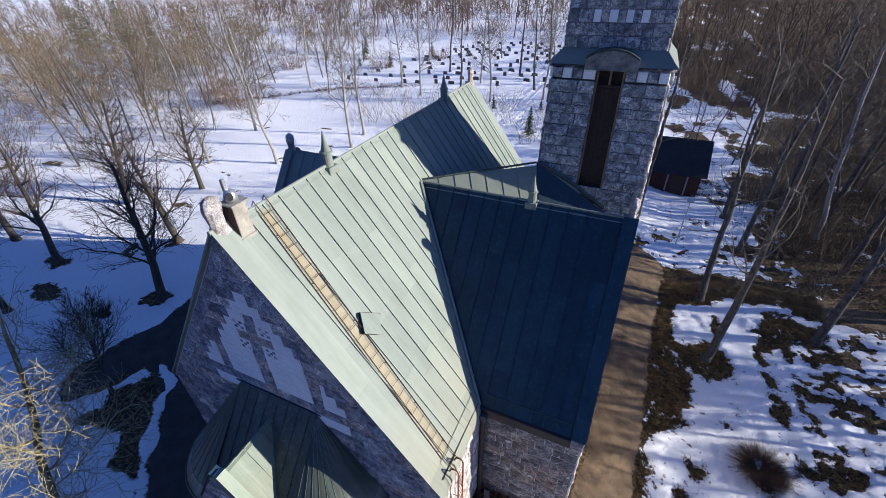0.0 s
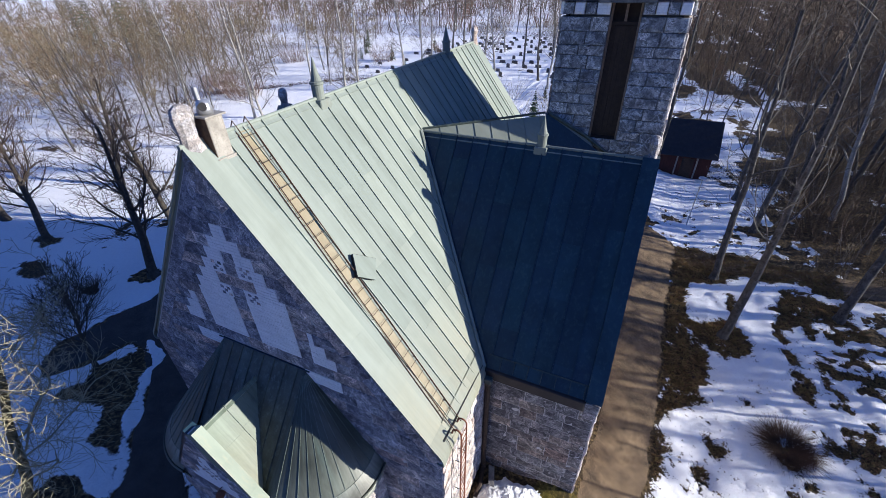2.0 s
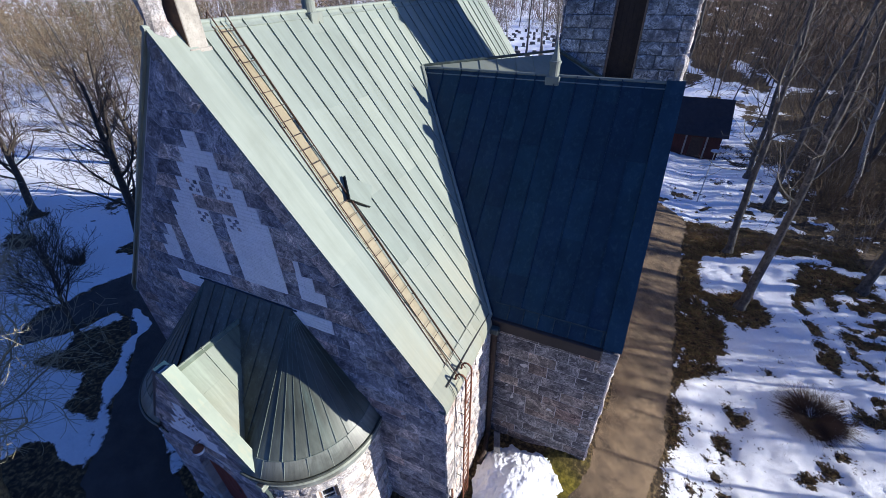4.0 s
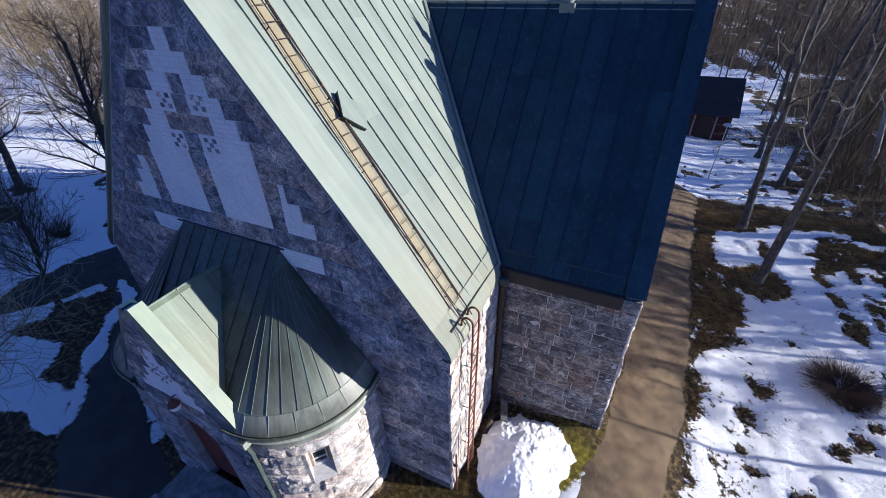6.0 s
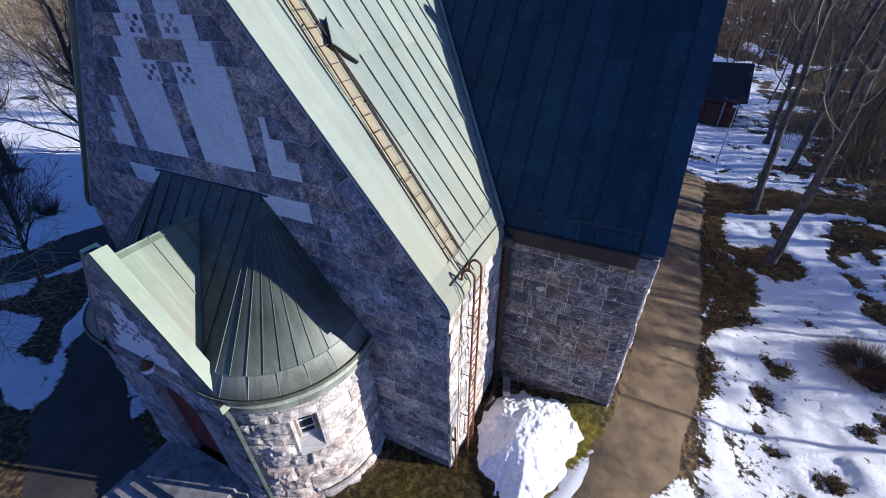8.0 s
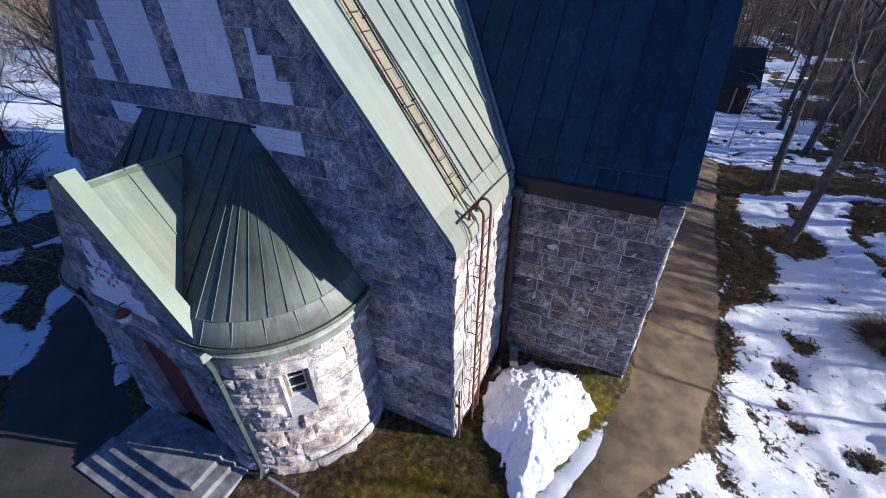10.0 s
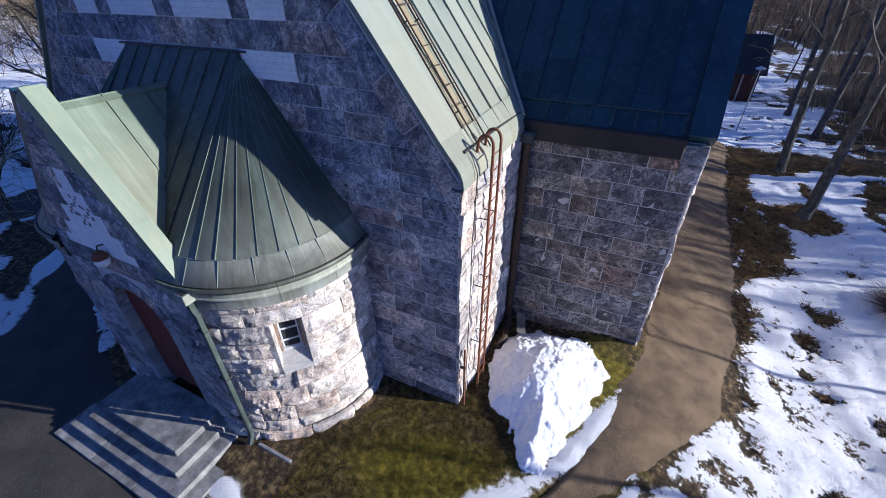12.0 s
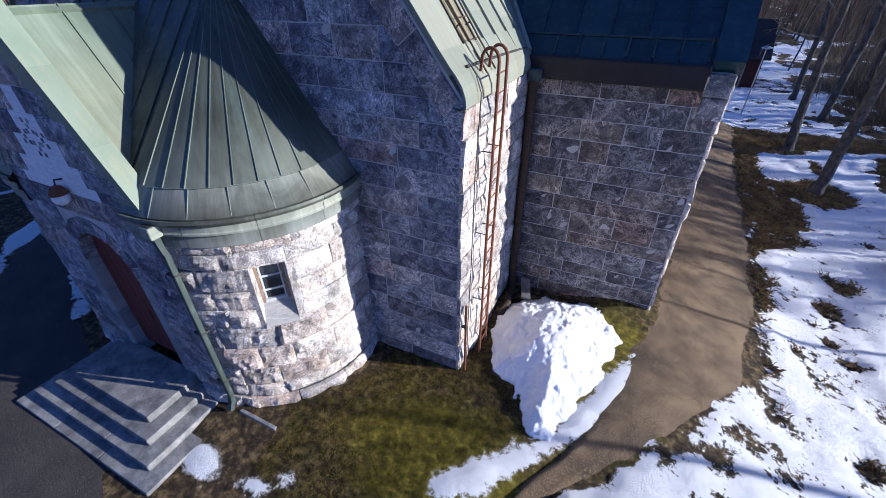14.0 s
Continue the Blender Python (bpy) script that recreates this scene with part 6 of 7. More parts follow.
part_py("slot_mullion", v, f, WOOD_FRAME, tower)
v, f = prism([(SLOT[0], SLOT[2]), (SLOT[1], SLOT[2]), (SLOT[1], SLOT[3]), (SLOT[0], SLOT[3])], pl, -0.5, -0.42)
part_py("slot_back", v, f, DARK_WOOD, tower)
for a, b_ in ((SLOT[0], SLOT[0] + 0.06), (SLOT[1] - 0.06, SLOT[1])):
    v, f = prism([(a, SLOT[2]), (b_, SLOT[2]), (b_, SLOT[3]), (a, SLOT[3])], pl, -0.3, -0.16)
    part_py("slot_frame", v, f, WOOD_FRAME, tower)
hood = [(-0.85, 14.95), (0.95, 14.95), (0.95, 15.28), (0.62, 15.46), (0.3, 15.55), (0.05, 15.57), (-0.2, 15.55), (-0.52, 15.46), (-0.85, 15.28)]
tpl = lambda u, v, d: Vector((TCX + u * 0.95, TCY - 1.93 - d, v))
v, f = prism(hood, tpl, -0.3, 0.22)
part_py("hood_stone", v, f, GRANITE_STEP, tower, "segmental light granite hood over the slot")
v, f = prism([(u, z + 0.02) for u, z in hood[2:]] + [(u, z + 0.07) for u, z in hood[:1:-1]], tpl, -0.3, 0.27)
part_py("hood_flashing", v, f, COPPER_DARK, tower)

# ---- snow heap ----
HEAP = [(5.80, 1.7), (5.95, 0.95), (6.2, 0.3), (6.75, 0.12), (7.0, -0.35), (7.3, -0.8), (7.66, -0.8), (7.85, -0.35), (8.2, 0.8), (8.55, 2.2), (8.05, 2.8), (7.5, 3.1), (6.7, 3.0), (6.4, 2.75), (5.8, 2.4)]


def heap():
    """The shovelled heap: steep crumbled flanks under a sloping lumpy top."""
    n = 170
    X, Y = np.meshgrid(np.linspace(5.5, 8.95, n), np.linspace(-1.15, 3.2, n))
    lumps = rough_field(X, Y, 71, 2.2, 4)
    crumbs = np.abs(rough_field(X, Y, 81, 8.0, 3))
    d = within(X, Y, HEAP) + 0.09 * rough_field(X, Y, 91, 3.0, 4)
    crest = off_line(X, Y, [(6.9, 2.6), (7.1, 1.4), (7.35, 0.2), (7.5, -0.6)])
    top = 0.56 - 0.13 * np.hypot(crest, 0.5) - 0.16 * smooth(1.6, -0.8, Y)
    Z = top * np.clip(d / 1.0, 0, 1) ** 0.8 * (1 + 0.09 * lumps) + 0.022 * crumbs * smooth(0, 0.15, d)
    Z = np.where(d > 0, np.maximum(Z, 0.03), -0.1) + ground_z(X, Y)
    idx = np.arange(n * n).reshape(n, n)
    q = np.stack([idx[:-1, :-1], idx[:-1, 1:], idx[1:, 1:], idx[1:, :-1]], -1).reshape(-1, 4)
    q = q[(d.ravel()[q] > -0.06).any(1)]
    used = np.unique(q)
    remap = np.zeros(n * n, int)
    remap[used] = np.arange(len(used))
    V = np.stack([X, Y, Z], -1).reshape(-1, 3)[used]
    ob = part_py("snow_mound", V.tolist(), [tuple(int(k) for k in f) for f in remap[q]], SNOW, smooth=True)
    return tagged(ob, "heap of old shovelled snow against the church corner", "snow")


heap()
plank = thing("plank", (6.15, 2.75, 0.2), "weathered grey board leaning behind the snow heap", "plank")
part("board", prism_bm([(0, 0), (0.22, 0), (0.22, 0.85), (0, 0.85)], lambda u, v, d: Vector((6.0 + u + 0.25 * v, 2.98 - 0.75 * v + d * 0.3, 0.45 - 0.1 * v + d)), 0, 0.04), GRANITE_STEP, plank)
log = thing("log", (5.95, 2.2, 0.05), "dark rotten timber beside the wall", "timber")
part("timber", tube([(5.78, 2.95, 0.06), (5.9, 2.3, 0.09), (5.86, 1.9, 0.08)], 0.09, 9), DARK_WOOD, log)

# ---- shed ----
shed = thing("shed", (13.4, 40, -0.8), "dark-roofed red wooden shed among the trees", "shed")
part("wall", box((11.2, 37.6, -1.0), (15.5, 37.75, 1.5)), WOOD_SHED_SHADED, shed)
part("wall", box((11.2, 42.6, -1.0), (15.5, 42.75, 1.5)), WOOD_SHED_SHADED, shed)
for x in (11.2, 15.35):
    v, f = prism([(37.75, -1), (42.6, -1), (42.6, 1.5), (40.2, 3.8), (37.75, 1.5)], lambda u, w, d, x=x: Vector((x + d, u, w)), 0.0, 0.15)
    part_py("wall", v, f, WOOD_SHED_SHADED, shed)
for s in (-1, 1):
    v, f = prism([(10.9, 0), (15.9, 0), (15.9, 3.6), (10.9, 3.6)], lambda u, w, d, g=s: Vector((u, 40.2 + g * (3.0 - w * 0.83 + d * 0.55), 1.3 + w * 0.72 + d * 0.83)), 0.0, 0.08)
    part_py("roof", v, f, SHED_ROOF, shed)
for x in (12.6, 14.3):
    part("pale_board", box((x, 37.55, -0.9), (x + 0.14, 37.6, 1.4), 0.01), TIN, shed)
part("door", box((13.1, 37.54, -0.95), (14.1, 37.6, 1.1), 0.01), DARK_WOOD, shed)
# street lamp beside the path
sl = thing("street_lamp", (13.6, 27.5, -0.8), "slim grey lamp post with a flat head", "street lamp")
part("post", tube([(13.6, 27.5, -0.9), (13.6, 27.5, 3.2)], 0.045, 8, 0.03), STEEL, sl)
part("head", lathe([(0.05, 0.0), (0.28, 0.05), (0.26, 0.12), (0.06, 0.2)], (13.6, 27.5, 3.15), 14), STEEL, sl)


# ---- gravestones ----
def gravestone(k):
    t = thing("gravestone", (0, 0, 0), "dark polished gravestone standing in the snow", "gravestone", "rows of gravestones")
    w, h = ((0.9, 0.6), (0.65, 0.85), (1.25, 0.62))[k]
    bm = bmesh.new()
    top = [(-w / 2, 0.1), (w / 2, 0.1), (w / 2, h * 0.9), (w * 0.3, h), (-w * 0.3, h), (-w / 2, h * 0.9)]
    v, f = prism(top, lambda u, z, d: Vector((u, d, z)), -0.09, 0.09)
    part_py("slab", v, f, GRAVESTONE, t)
    part("base", box((-w / 2 - 0.1, -0.2, -0.1), (w / 2 + 0.1, 0.2, 0.12), 0.02), GRAVESTONE, t)
    return t


models = [gravestone(k) for k in range(3)]
R2 = random.Random(11)
first = [True] * 3
for row in range(13):
    for col in range(15):
        if R2.random() < 0.25:
            continue
        x = -47 + col * 3.1 + row * 0.7 + R2.uniform(-0.5, 0.5)
        y = 68 + row * 4.6 + R2.uniform(-0.4, 0.4) + col * 0.5
        k = R2.randrange(3)
        m = pose(x, y, float(ground_z(x, y)) + 0.03, R2.uniform(-3, 3), 0, R2.uniform(-8, 8) - 8)
        if first[k]:
            models[k].matrix_basis = m
            first[k] = False
        else:
            copy_thing(models[k], m)


# ---- trees ----
def branch(segs, rng, p, d, length, r, depth, cfg):
    """Grows a limb as a chain of segments and its side limbs; segs takes (start, end, radius, radius, depth)."""
    n = max(2, int(length / cfg["seg"][min(depth, 2)]))
    step = length / n
    r_end = max(r * 0.25, cfg["rmin"])
    for i in range(n):
        d = (d + Vector((rng.gauss(0, 1), rng.gauss(0, 1), rng.gauss(0, 1))) * cfg["wob"] * (1.4 if depth else 0.5) + Vector((0, 0, cfg["up"][min(depth, 3)]))).normalized()
        q = p + d * step
        ra, rb = r + (r_end - r) * i / n, r + (r_end - r) * (i + 1) / n
        segs.append((p, q, ra, rb, depth))
        p = q
        t = (i + 1) / n
        if depth < cfg["depth"] and (depth > 0 or t > cfg["clear"]):
            for _ in range(cfg["kids"][depth]):
                if rng.random() > cfg["prob"][depth]:
                    continue
                side = d.orthogonal().normalized()
                side.rotate(Matrix.Rotation(rng.uniform(0, 6.283), 3, d))
                ang = radians(rng.uniform(*cfg["ang"][depth]))
                nd = d * math.cos(ang) + side * math.sin(ang)
                nl = length * rng.uniform(*cfg["len"][depth]) * (1.15 - cfg["taper"] * t)
                branch(segs, rng, p, nd, nl, max(rb * rng.uniform(*cfg.get("thin", (0.35, 0.6))), cfg["rmin"]), depth + 1, cfg)


def seg_mesh(segs, sides):
    """Tapered sticks, as arrays."""
    P, Q = np.array([s[0] for s in segs]), np.array([s[1] for s in segs])
    ra, rb = np.array([s[2] for s in segs]), np.array([s[3] for s in segs])
    D = Q - P
    D /= np.maximum(np.linalg.norm(D, axis=1, keepdims=True), 1e-6)
    ref = np.where(np.abs(D[:, 2:3]) > 0.9, [[1.0, 0, 0]], [[0, 0, 1.0]])
    A = np.cross(D, ref)
    A /= np.linalg.norm(A, axis=1, keepdims=True)
    B = np.cross(D, A)
    ang = np.arange(sides) * 2 * np.pi / sides
    ring = np.cos(ang)[None, :, None] * A[:, None] + np.sin(ang)[None, :, None] * B[:, None]
    V = np.concatenate([P[:, None] + ring * ra[:, None, None], Q[:, None] + ring * rb[:, None, None]], 1).reshape(-1, 3)
    base = np.arange(len(segs))[:, None, None] * 2 * sides
    k = np.arange(sides)
    F = np.stack([k, (k + 1) % sides, sides + (k + 1) % sides, sides + k], -1)[None] + base
    return V, F.reshape(-1, 4)


def mesh_np(name, V, F, mat, smooth_=True):
    me = bpy.data.meshes.new(name)
    me.vertices.add(len(V))
    me.vertices.foreach_set("co", np.asarray(V, np.float32).ravel())
    me.loops.add(F.size)
    me.loops.foreach_set("vertex_index", F.ravel().astype(np.int32))
    me.polygons.add(len(F))
    me.polygons.foreach_set("loop_start", np.arange(0, F.size, F.shape[1], dtype=np.int32))
    me.update(calc_edges=True)
    if smooth_:
        me.polygons.foreach_set("use_smooth", [True] * len(F))
    me.materials.append(mat)
    return me


BASE = dict(seg=(0.9, 0.55, 0.4), wob=0.09, rmin=0.010, depth=3, taper=0.75)
KINDS = {
    "birch": dict(BASE, thin=(0.26, 0.46), h=17, r=0.19, lean=0.03, clear=0.24, kids=(2, 1, 2), prob=(0.95, 0.95, 0.9), ang=((35, 60), (30, 60), (25, 60)), len=((0.2, 0.32), (0.35, 0.6), (0.4, 0.7)), up=(0.03, 0.05, -0.03, -0.10)),
    "aspen": dict(BASE, thin=(0.22, 0.42), h=16, r=0.23, lean=0.05, clear=0.35, kids=(1, 1, 1), prob=(0.95, 0.95, 0.85), ang=((35, 70), (30, 65), (30, 65)), len=((0.18, 0.34), (0.35, 0.6), (0.4, 0.7)), up=(0.02, 0.06, 0.04, 0.02), wob=0.12),
    "maple": dict(BASE, thin=(0.3, 0.52), h=9.5, r=0.27, lean=0.04, clear=0.22, kids=(3, 2, 2), prob=(0.9, 0.82, 0.9), ang=((35, 70), (28, 55), (25, 60)), len=((0.42, 0.62), (0.35, 0.6), (0.4, 0.75)), up=(0.03, 0.06, 0.05, 0.04), wob=0.12),
    "crooked": dict(BASE, h=9.0, r=0.16, lean=0.02, clear=0.26, thin=(0.28, 0.46), kids=(2, 2, 2), prob=(0.92, 0.72, 0.72), ang=((45, 85), (35, 70), (35, 75)), len=((0.40, 0.60), (0.35, 0.6), (0.4, 0.75)), up=(0.02, 0.10, 0.06, 0.05), wob=0.2, rmin=0.006, seg=(0.6, 0.33, 0.24)),
    "sapling": dict(BASE, h=5.9, r=0.12, lean=0.05, clear=0.30, kids=(4, 3, 2), prob=(0.95, 0.85, 0.8), ang=((35, 62), (24, 48), (20, 45)), len=((0.58, 0.82), (0.35, 0.55), (0.4, 0.7)), up=(0.03, 0.10, 0.08, 0.04), rmin=0.008, seg=(0.5, 0.4, 0.35)),
}


def make_tree(name, kind, seed, bark, twig, label, h=None, thick=0.05):
    """A bare tree at the origin: a trunk with its limbs, and a crown of twigs."""
    rng = random.Random(seed)
    cfg = dict(KINDS[kind])
    h = h or cfg["h"]
    segs = []
    lean = Vector((rng.uniform(-1, 1) * cfg["lean"], rng.uniform(-1, 1) * cfg["lean"], 1)).normalized()
    branch(segs, rng, Vector((0, 0, -0.25)), lean, h, cfg["r"], 0, cfg)
    big = [s for s in segs if s[2] > thick]
    thin = [s for s in segs if s[2] <= thick]
    flare = [(Vector((0, 0, -0.3)), Vector((0, 0, 0.45)), cfg["r"] * 1.7, cfg["r"] * 1.0, 0)]
    t = thing(name, (0, 0, 0), label, "tree", "bare trees round the church")
    for nm, sg, sides, mt in (("trunk", big + flare, 8, bark), ("crown", thin, 3, twig)):
        V, F = seg_mesh(sg, sides)
        ob = new(nm, mesh_np(nm, V, F, mt))
        ob.parent = t
    return t, segs


def stand(model, spots, rng, tilt=3):
    """Places the model at the first spot and copies at the rest."""
    for k, (x, y, s) in enumerate(spots):
        m = pose(x, y, float(ground_z(x, y)), rng.uniform(-tilt, tilt), rng.uniform(-tilt, tilt), rng.uniform(0, 360))
        if k == 0:
            model.matrix_basis = m @ Matrix.Scale(s, 4)
        else:
            c = copy_thing(model, m)
            c.scale = (s, s, s)


R3 = random.Random(5)
maple_a, _ = make_tree("maple_tree", "maple", 3, BARK_DARK, TWIG, "bare dark maple with spreading limbs in snow")
maple_b, _ = make_tree("maple_tree", "maple", 8, BARK_DARK, TWIG, "bare dark maple with a forked trunk in snow")
birch_a, _ = make_tree("birch_tree", "birch", 4, BARK_BIRCH, TWIG_GREY, "tall bare white birch")
birch_b, _ = make_tree("birch_tree", "birch", 15, BARK_BIRCH, TWIG_GREY, "slender bare white birch")
aspen_a, _ = make_tree("aspen_tree", "aspen", 6, BARK_GREY, TWIG_GREY, "tall bare grey-barked aspen")
aspen_b, _ = make_tree("aspen_tree", "aspen", 21, BARK_GREY, TWIG_GREY, "leaning bare grey-barked aspen")
pale, _ = make_tree("lichened_tree", "crooked", 33, BARK_LICHEN, TWIG_LIGHT, "leaning bare tree with pale crooked lichened twigs")
sap, _ = make_tree("young_tree", "sapling", 12, BARK_DARK, TWIG_DARK, "young bare dark tree beside the drive")
stand(maple_a, [(-17.9, 6.0, 1.05), (-29.5, 5.7, 0.95), (-34, 14, 1.0), (-26, 1.0, 0.8)], R3)
stand(maple_b, [(-23.3, 11.3, 0.95), (-36, 6, 1.0), (-30, 19, 0.9)], R3)
stand(birch_a, [(-22.9, 34.9, 1.0), (-50, 60, 1.0), (-35.4, 24.4, 0.9), (-14, 62, 1.0), (-27, 62, 0.9), (-20, 74, 1.0), (-33, 66, 1.0), (-8, 84, 1.0), (-38, 88, 1.0), (-24, 100, 1.0)], R3)
stand(birch_b, [(-24.4, 40.0, 1.0), (-28.0, 27.4, 0.95), (27, 24, 1.0), (-40, 36, 1.0), (24, 33, 1.0), (-6, 66, 1.0)], R3)
stand(aspen_a, [(15.0, 20.9, 0.95), (24.5, 28, 1.0), (10.5, 30.5, 0.9), (29, 31, 1.05), (-9, 72, 1.0), (-3, 78, 1.0), (-1, 88, 1.1), (-15, 84, 1.0), (2, 96, 1.0), (-30, 82, 1.0), (-12, 98, 1.1), (-21, 66, 0.9)], R3)
stand(aspen_b, [(15.0, 15.3, 0.95), (20.9, 19.1, 1.0), (18.1, 28.5, 1.0), (22, 36, 1.0), (32, 25, 1.0), (17.5, 34, 0.9), (27, 40, 1.1)], R3)
lean_over = Vector((0, 0, 1)).rotation_difference(Vector((-0.347, 0.18, 1)).normalized()).to_matrix().to_4x4()
pale.matrix_basis = Matrix.Translation((-7.3, -5.5, float(ground_z(-7.3, -5.5)))) @ lean_over @ Matrix.Rotation(3.67, 4, "Z") @ Matrix.Scale(1.15, 4)
stand(sap, [(-13.4, -0.1, 0.85), (-24, -2, 0.8)], R3)


# ---- woods ----
def wood(name, kind, spots, seeds, twig, bark, label, depth=3, rmin=0.012, size=1.0, slim=0.8):
    """Many far trees as one mesh."""
    Vs, Fs, Ms, n = [], [], [], 0
    rng = random.Random(seeds)
    base = []
    for k in range(5):
        cfg = dict(KINDS[kind], depth=depth, rmin=rmin, seg=(1.2, 0.8, 0.65) if depth > 2 else (1.8, 1.4, 1.0), kids=(2, 2, 2) if depth > 2 else (2, 3, 1))
        segs = []
        branch(segs, rng, Vector((0, 0, -0.3)), Vector((rng.uniform(-0.05, 0.05), rng.uniform(-0.05, 0.05), 1)).normalized(), cfg["h"], cfg["r"] * slim, 0, cfg)
        a, b_ = [s for s in segs if s[4] == 0], [s for s in segs if s[4] > 0]
        Va, Fa = seg_mesh(a, 4)
        Vb, Fb = seg_mesh(b_, 3)
        base.append((np.concatenate([Va, Vb]), np.concatenate([Fa, Fb + len(Va)]), np.r_[np.zeros(len(Fa), int), np.ones(len(Fb), int)]))
    for x, y, s in spots:
        V, F, M = base[rng.randrange(5)]
        Ms.append(M)
        s *= size
        a = rng.uniform(0, 6.283)
        c, sn = math.cos(a) * s, math.sin(a) * s
        W = np.stack([V[:, 0] * c - V[:, 1] * sn + x, V[:, 0] * sn + V[:, 1] * c + y, V[:, 2] * s + float(ground_z(x, y))], -1)
        Vs.append(W)
        Fs.append(F + n)
        n += len(W)
    me = mesh_np(name, np.concatenate(Vs), np.concatenate(Fs), bark)
    me.materials.append(twig)
    me.polygons.foreach_set("material_index", np.concatenate(Ms).astype(np.int32))
    ob = new(name, me)
    return tagged(ob, label, "woods", kind="stuff")


def scatter(rng, count, region, keep):
    out = []
    while len(out) < count:
        x, y = rng.uniform(region[0], region[1]), rng.uniform(region[2], region[3])
        if keep(x, y):
            out.append((x, y, rng.uniform(0.75, 1.15)))
    return out


R4 = random.Random(19)
seen = lambda x, y: -2.5 * y - 32 < x < 0.36 * y + 27
clear_r = lambda x, y: y > 24 and x > 15 + 0.19 * y
ray = lambda x, y: y - 0.31 * x
near_r = scatter(R4, 42, (18, 66, 24, 90), lambda x, y: clear_r(x, y) and seen(x, y))
near_r += scatter(R4, 18, (30, 52, 16, 34), lambda x, y: 7.5 < ray(x, y) < 17)
near_r += [(x, y, q * 0.8) for x, y, q in scatter(R4, 9, (13, 30, 40, 78), lambda x, y: x > 0.2 * y + 4 and not clear_r(x, y))]
off_r = scatter(R4, 8, (30, 58, 9, 36), lambda x, y: 5.5 < ray(x, y) < 17) + scatter(R4, 38, (28, 62, 28, 66), lambda x, y: 19 < ray(x, y) < 46) + scatter(R4, 6, (32, 60, -3, 14), lambda x, y: -12 < ray(x, y) < -7)
young_r = [(x, 0.31 * x + d, (x - reach) * 0.0205) for x, d, reach in ((24, -5.2, 3.0), (27, -3.2, 3.5), (25, 0.6, 8.2), (24, 2.7, 9.0), (24, 4.5, 9.0), (27, 6.2, 9.0), (28, 3.7, 9.0), (26, 5.3, 9.0), (30, 6.4, 9.0), (29, 7.8, 9.0), (34, 7.1, 9.0), (31, 8.6, 9.0), (36, 9.6, 9.0), (32, 10.6, 9.0))]
deep_r = scatter(R4, 150, (12, 90, 70, 180), lambda x, y: seen(x, y))
near_l = scatter(R4, 62, (-115, -46, 8, 78), lambda x, y: seen(x, y) and x < -46 - 0.7 * max(0, y - 33))
deep_l = scatter(R4, 130, (-270, -85, 25, 200), lambda x, y: seen(x, y) and x < -62 - 0.62 * y)
mid_l = scatter(R4, 40, (-100, -44, 30, 110), lambda x, y: seen(x, y) and x < -40 - 0.5 * max(0, y - 60))
far = scatter(R4, 190, (-170, 45, 118, 260), lambda x, y: seen(x, y) and x > -62 - 0.62 * y and not (-45 < x < 8 and y < 135))
wood("right_woods", "aspen", near_r, 2, TWIG_BROWN, BARK_GREY, "bare brown deciduous woods in snow", 3, 0.019, 1.0, 0.5)
wood("side_woods", "aspen", off_r, 22, TWIG_BROWN, BARK_GREY, "bare grey woods beside the path", 2, 0.035, 1.0, 0.8)
wood("young_woods", "aspen", young_r, 23, TWIG_BROWN, BARK_GREY, "stout young aspens beside the path", 1, 0.03, 1.0, 1.75)
wood("deep_right_woods", "aspen", deep_r, 12, TWIG_BROWN, BARK_DARK, "bare brown woods further off", 2, 0.045, 1.0, 0.55)
wood("left_woods", "maple", near_l, 3, TWIG_TAN, BARK_GREY, "bare pale deciduous woods in snow", 3, 0.018, 1.15, 0.42)
wood("deep_left_woods", "birch", deep_l, 13, TWIG_TAN, BARK_GREY, "bare pale woods further off", 2, 0.052, 1.0, 0.6)
wood("middle_left_woods", "maple", mid_l, 31, TWIG_TAN, BARK_GREY, "bare golden-brown woods beyond the maples", 3, 0.021, 1.25, 0.36)
wood("far_woods", "birch", far, 4, TWIG_BROWN, BARK_GREY, "distant bare woods beyond the graveyard", 2, 0.085, 1.0, 0.7)


TWIG_RED = noisy("reddish_twigs", (0.036, 0.022, 0.015), (0.125, 0.078, 0.050), 1.5, 0.9, bump=0, vary=0.25)


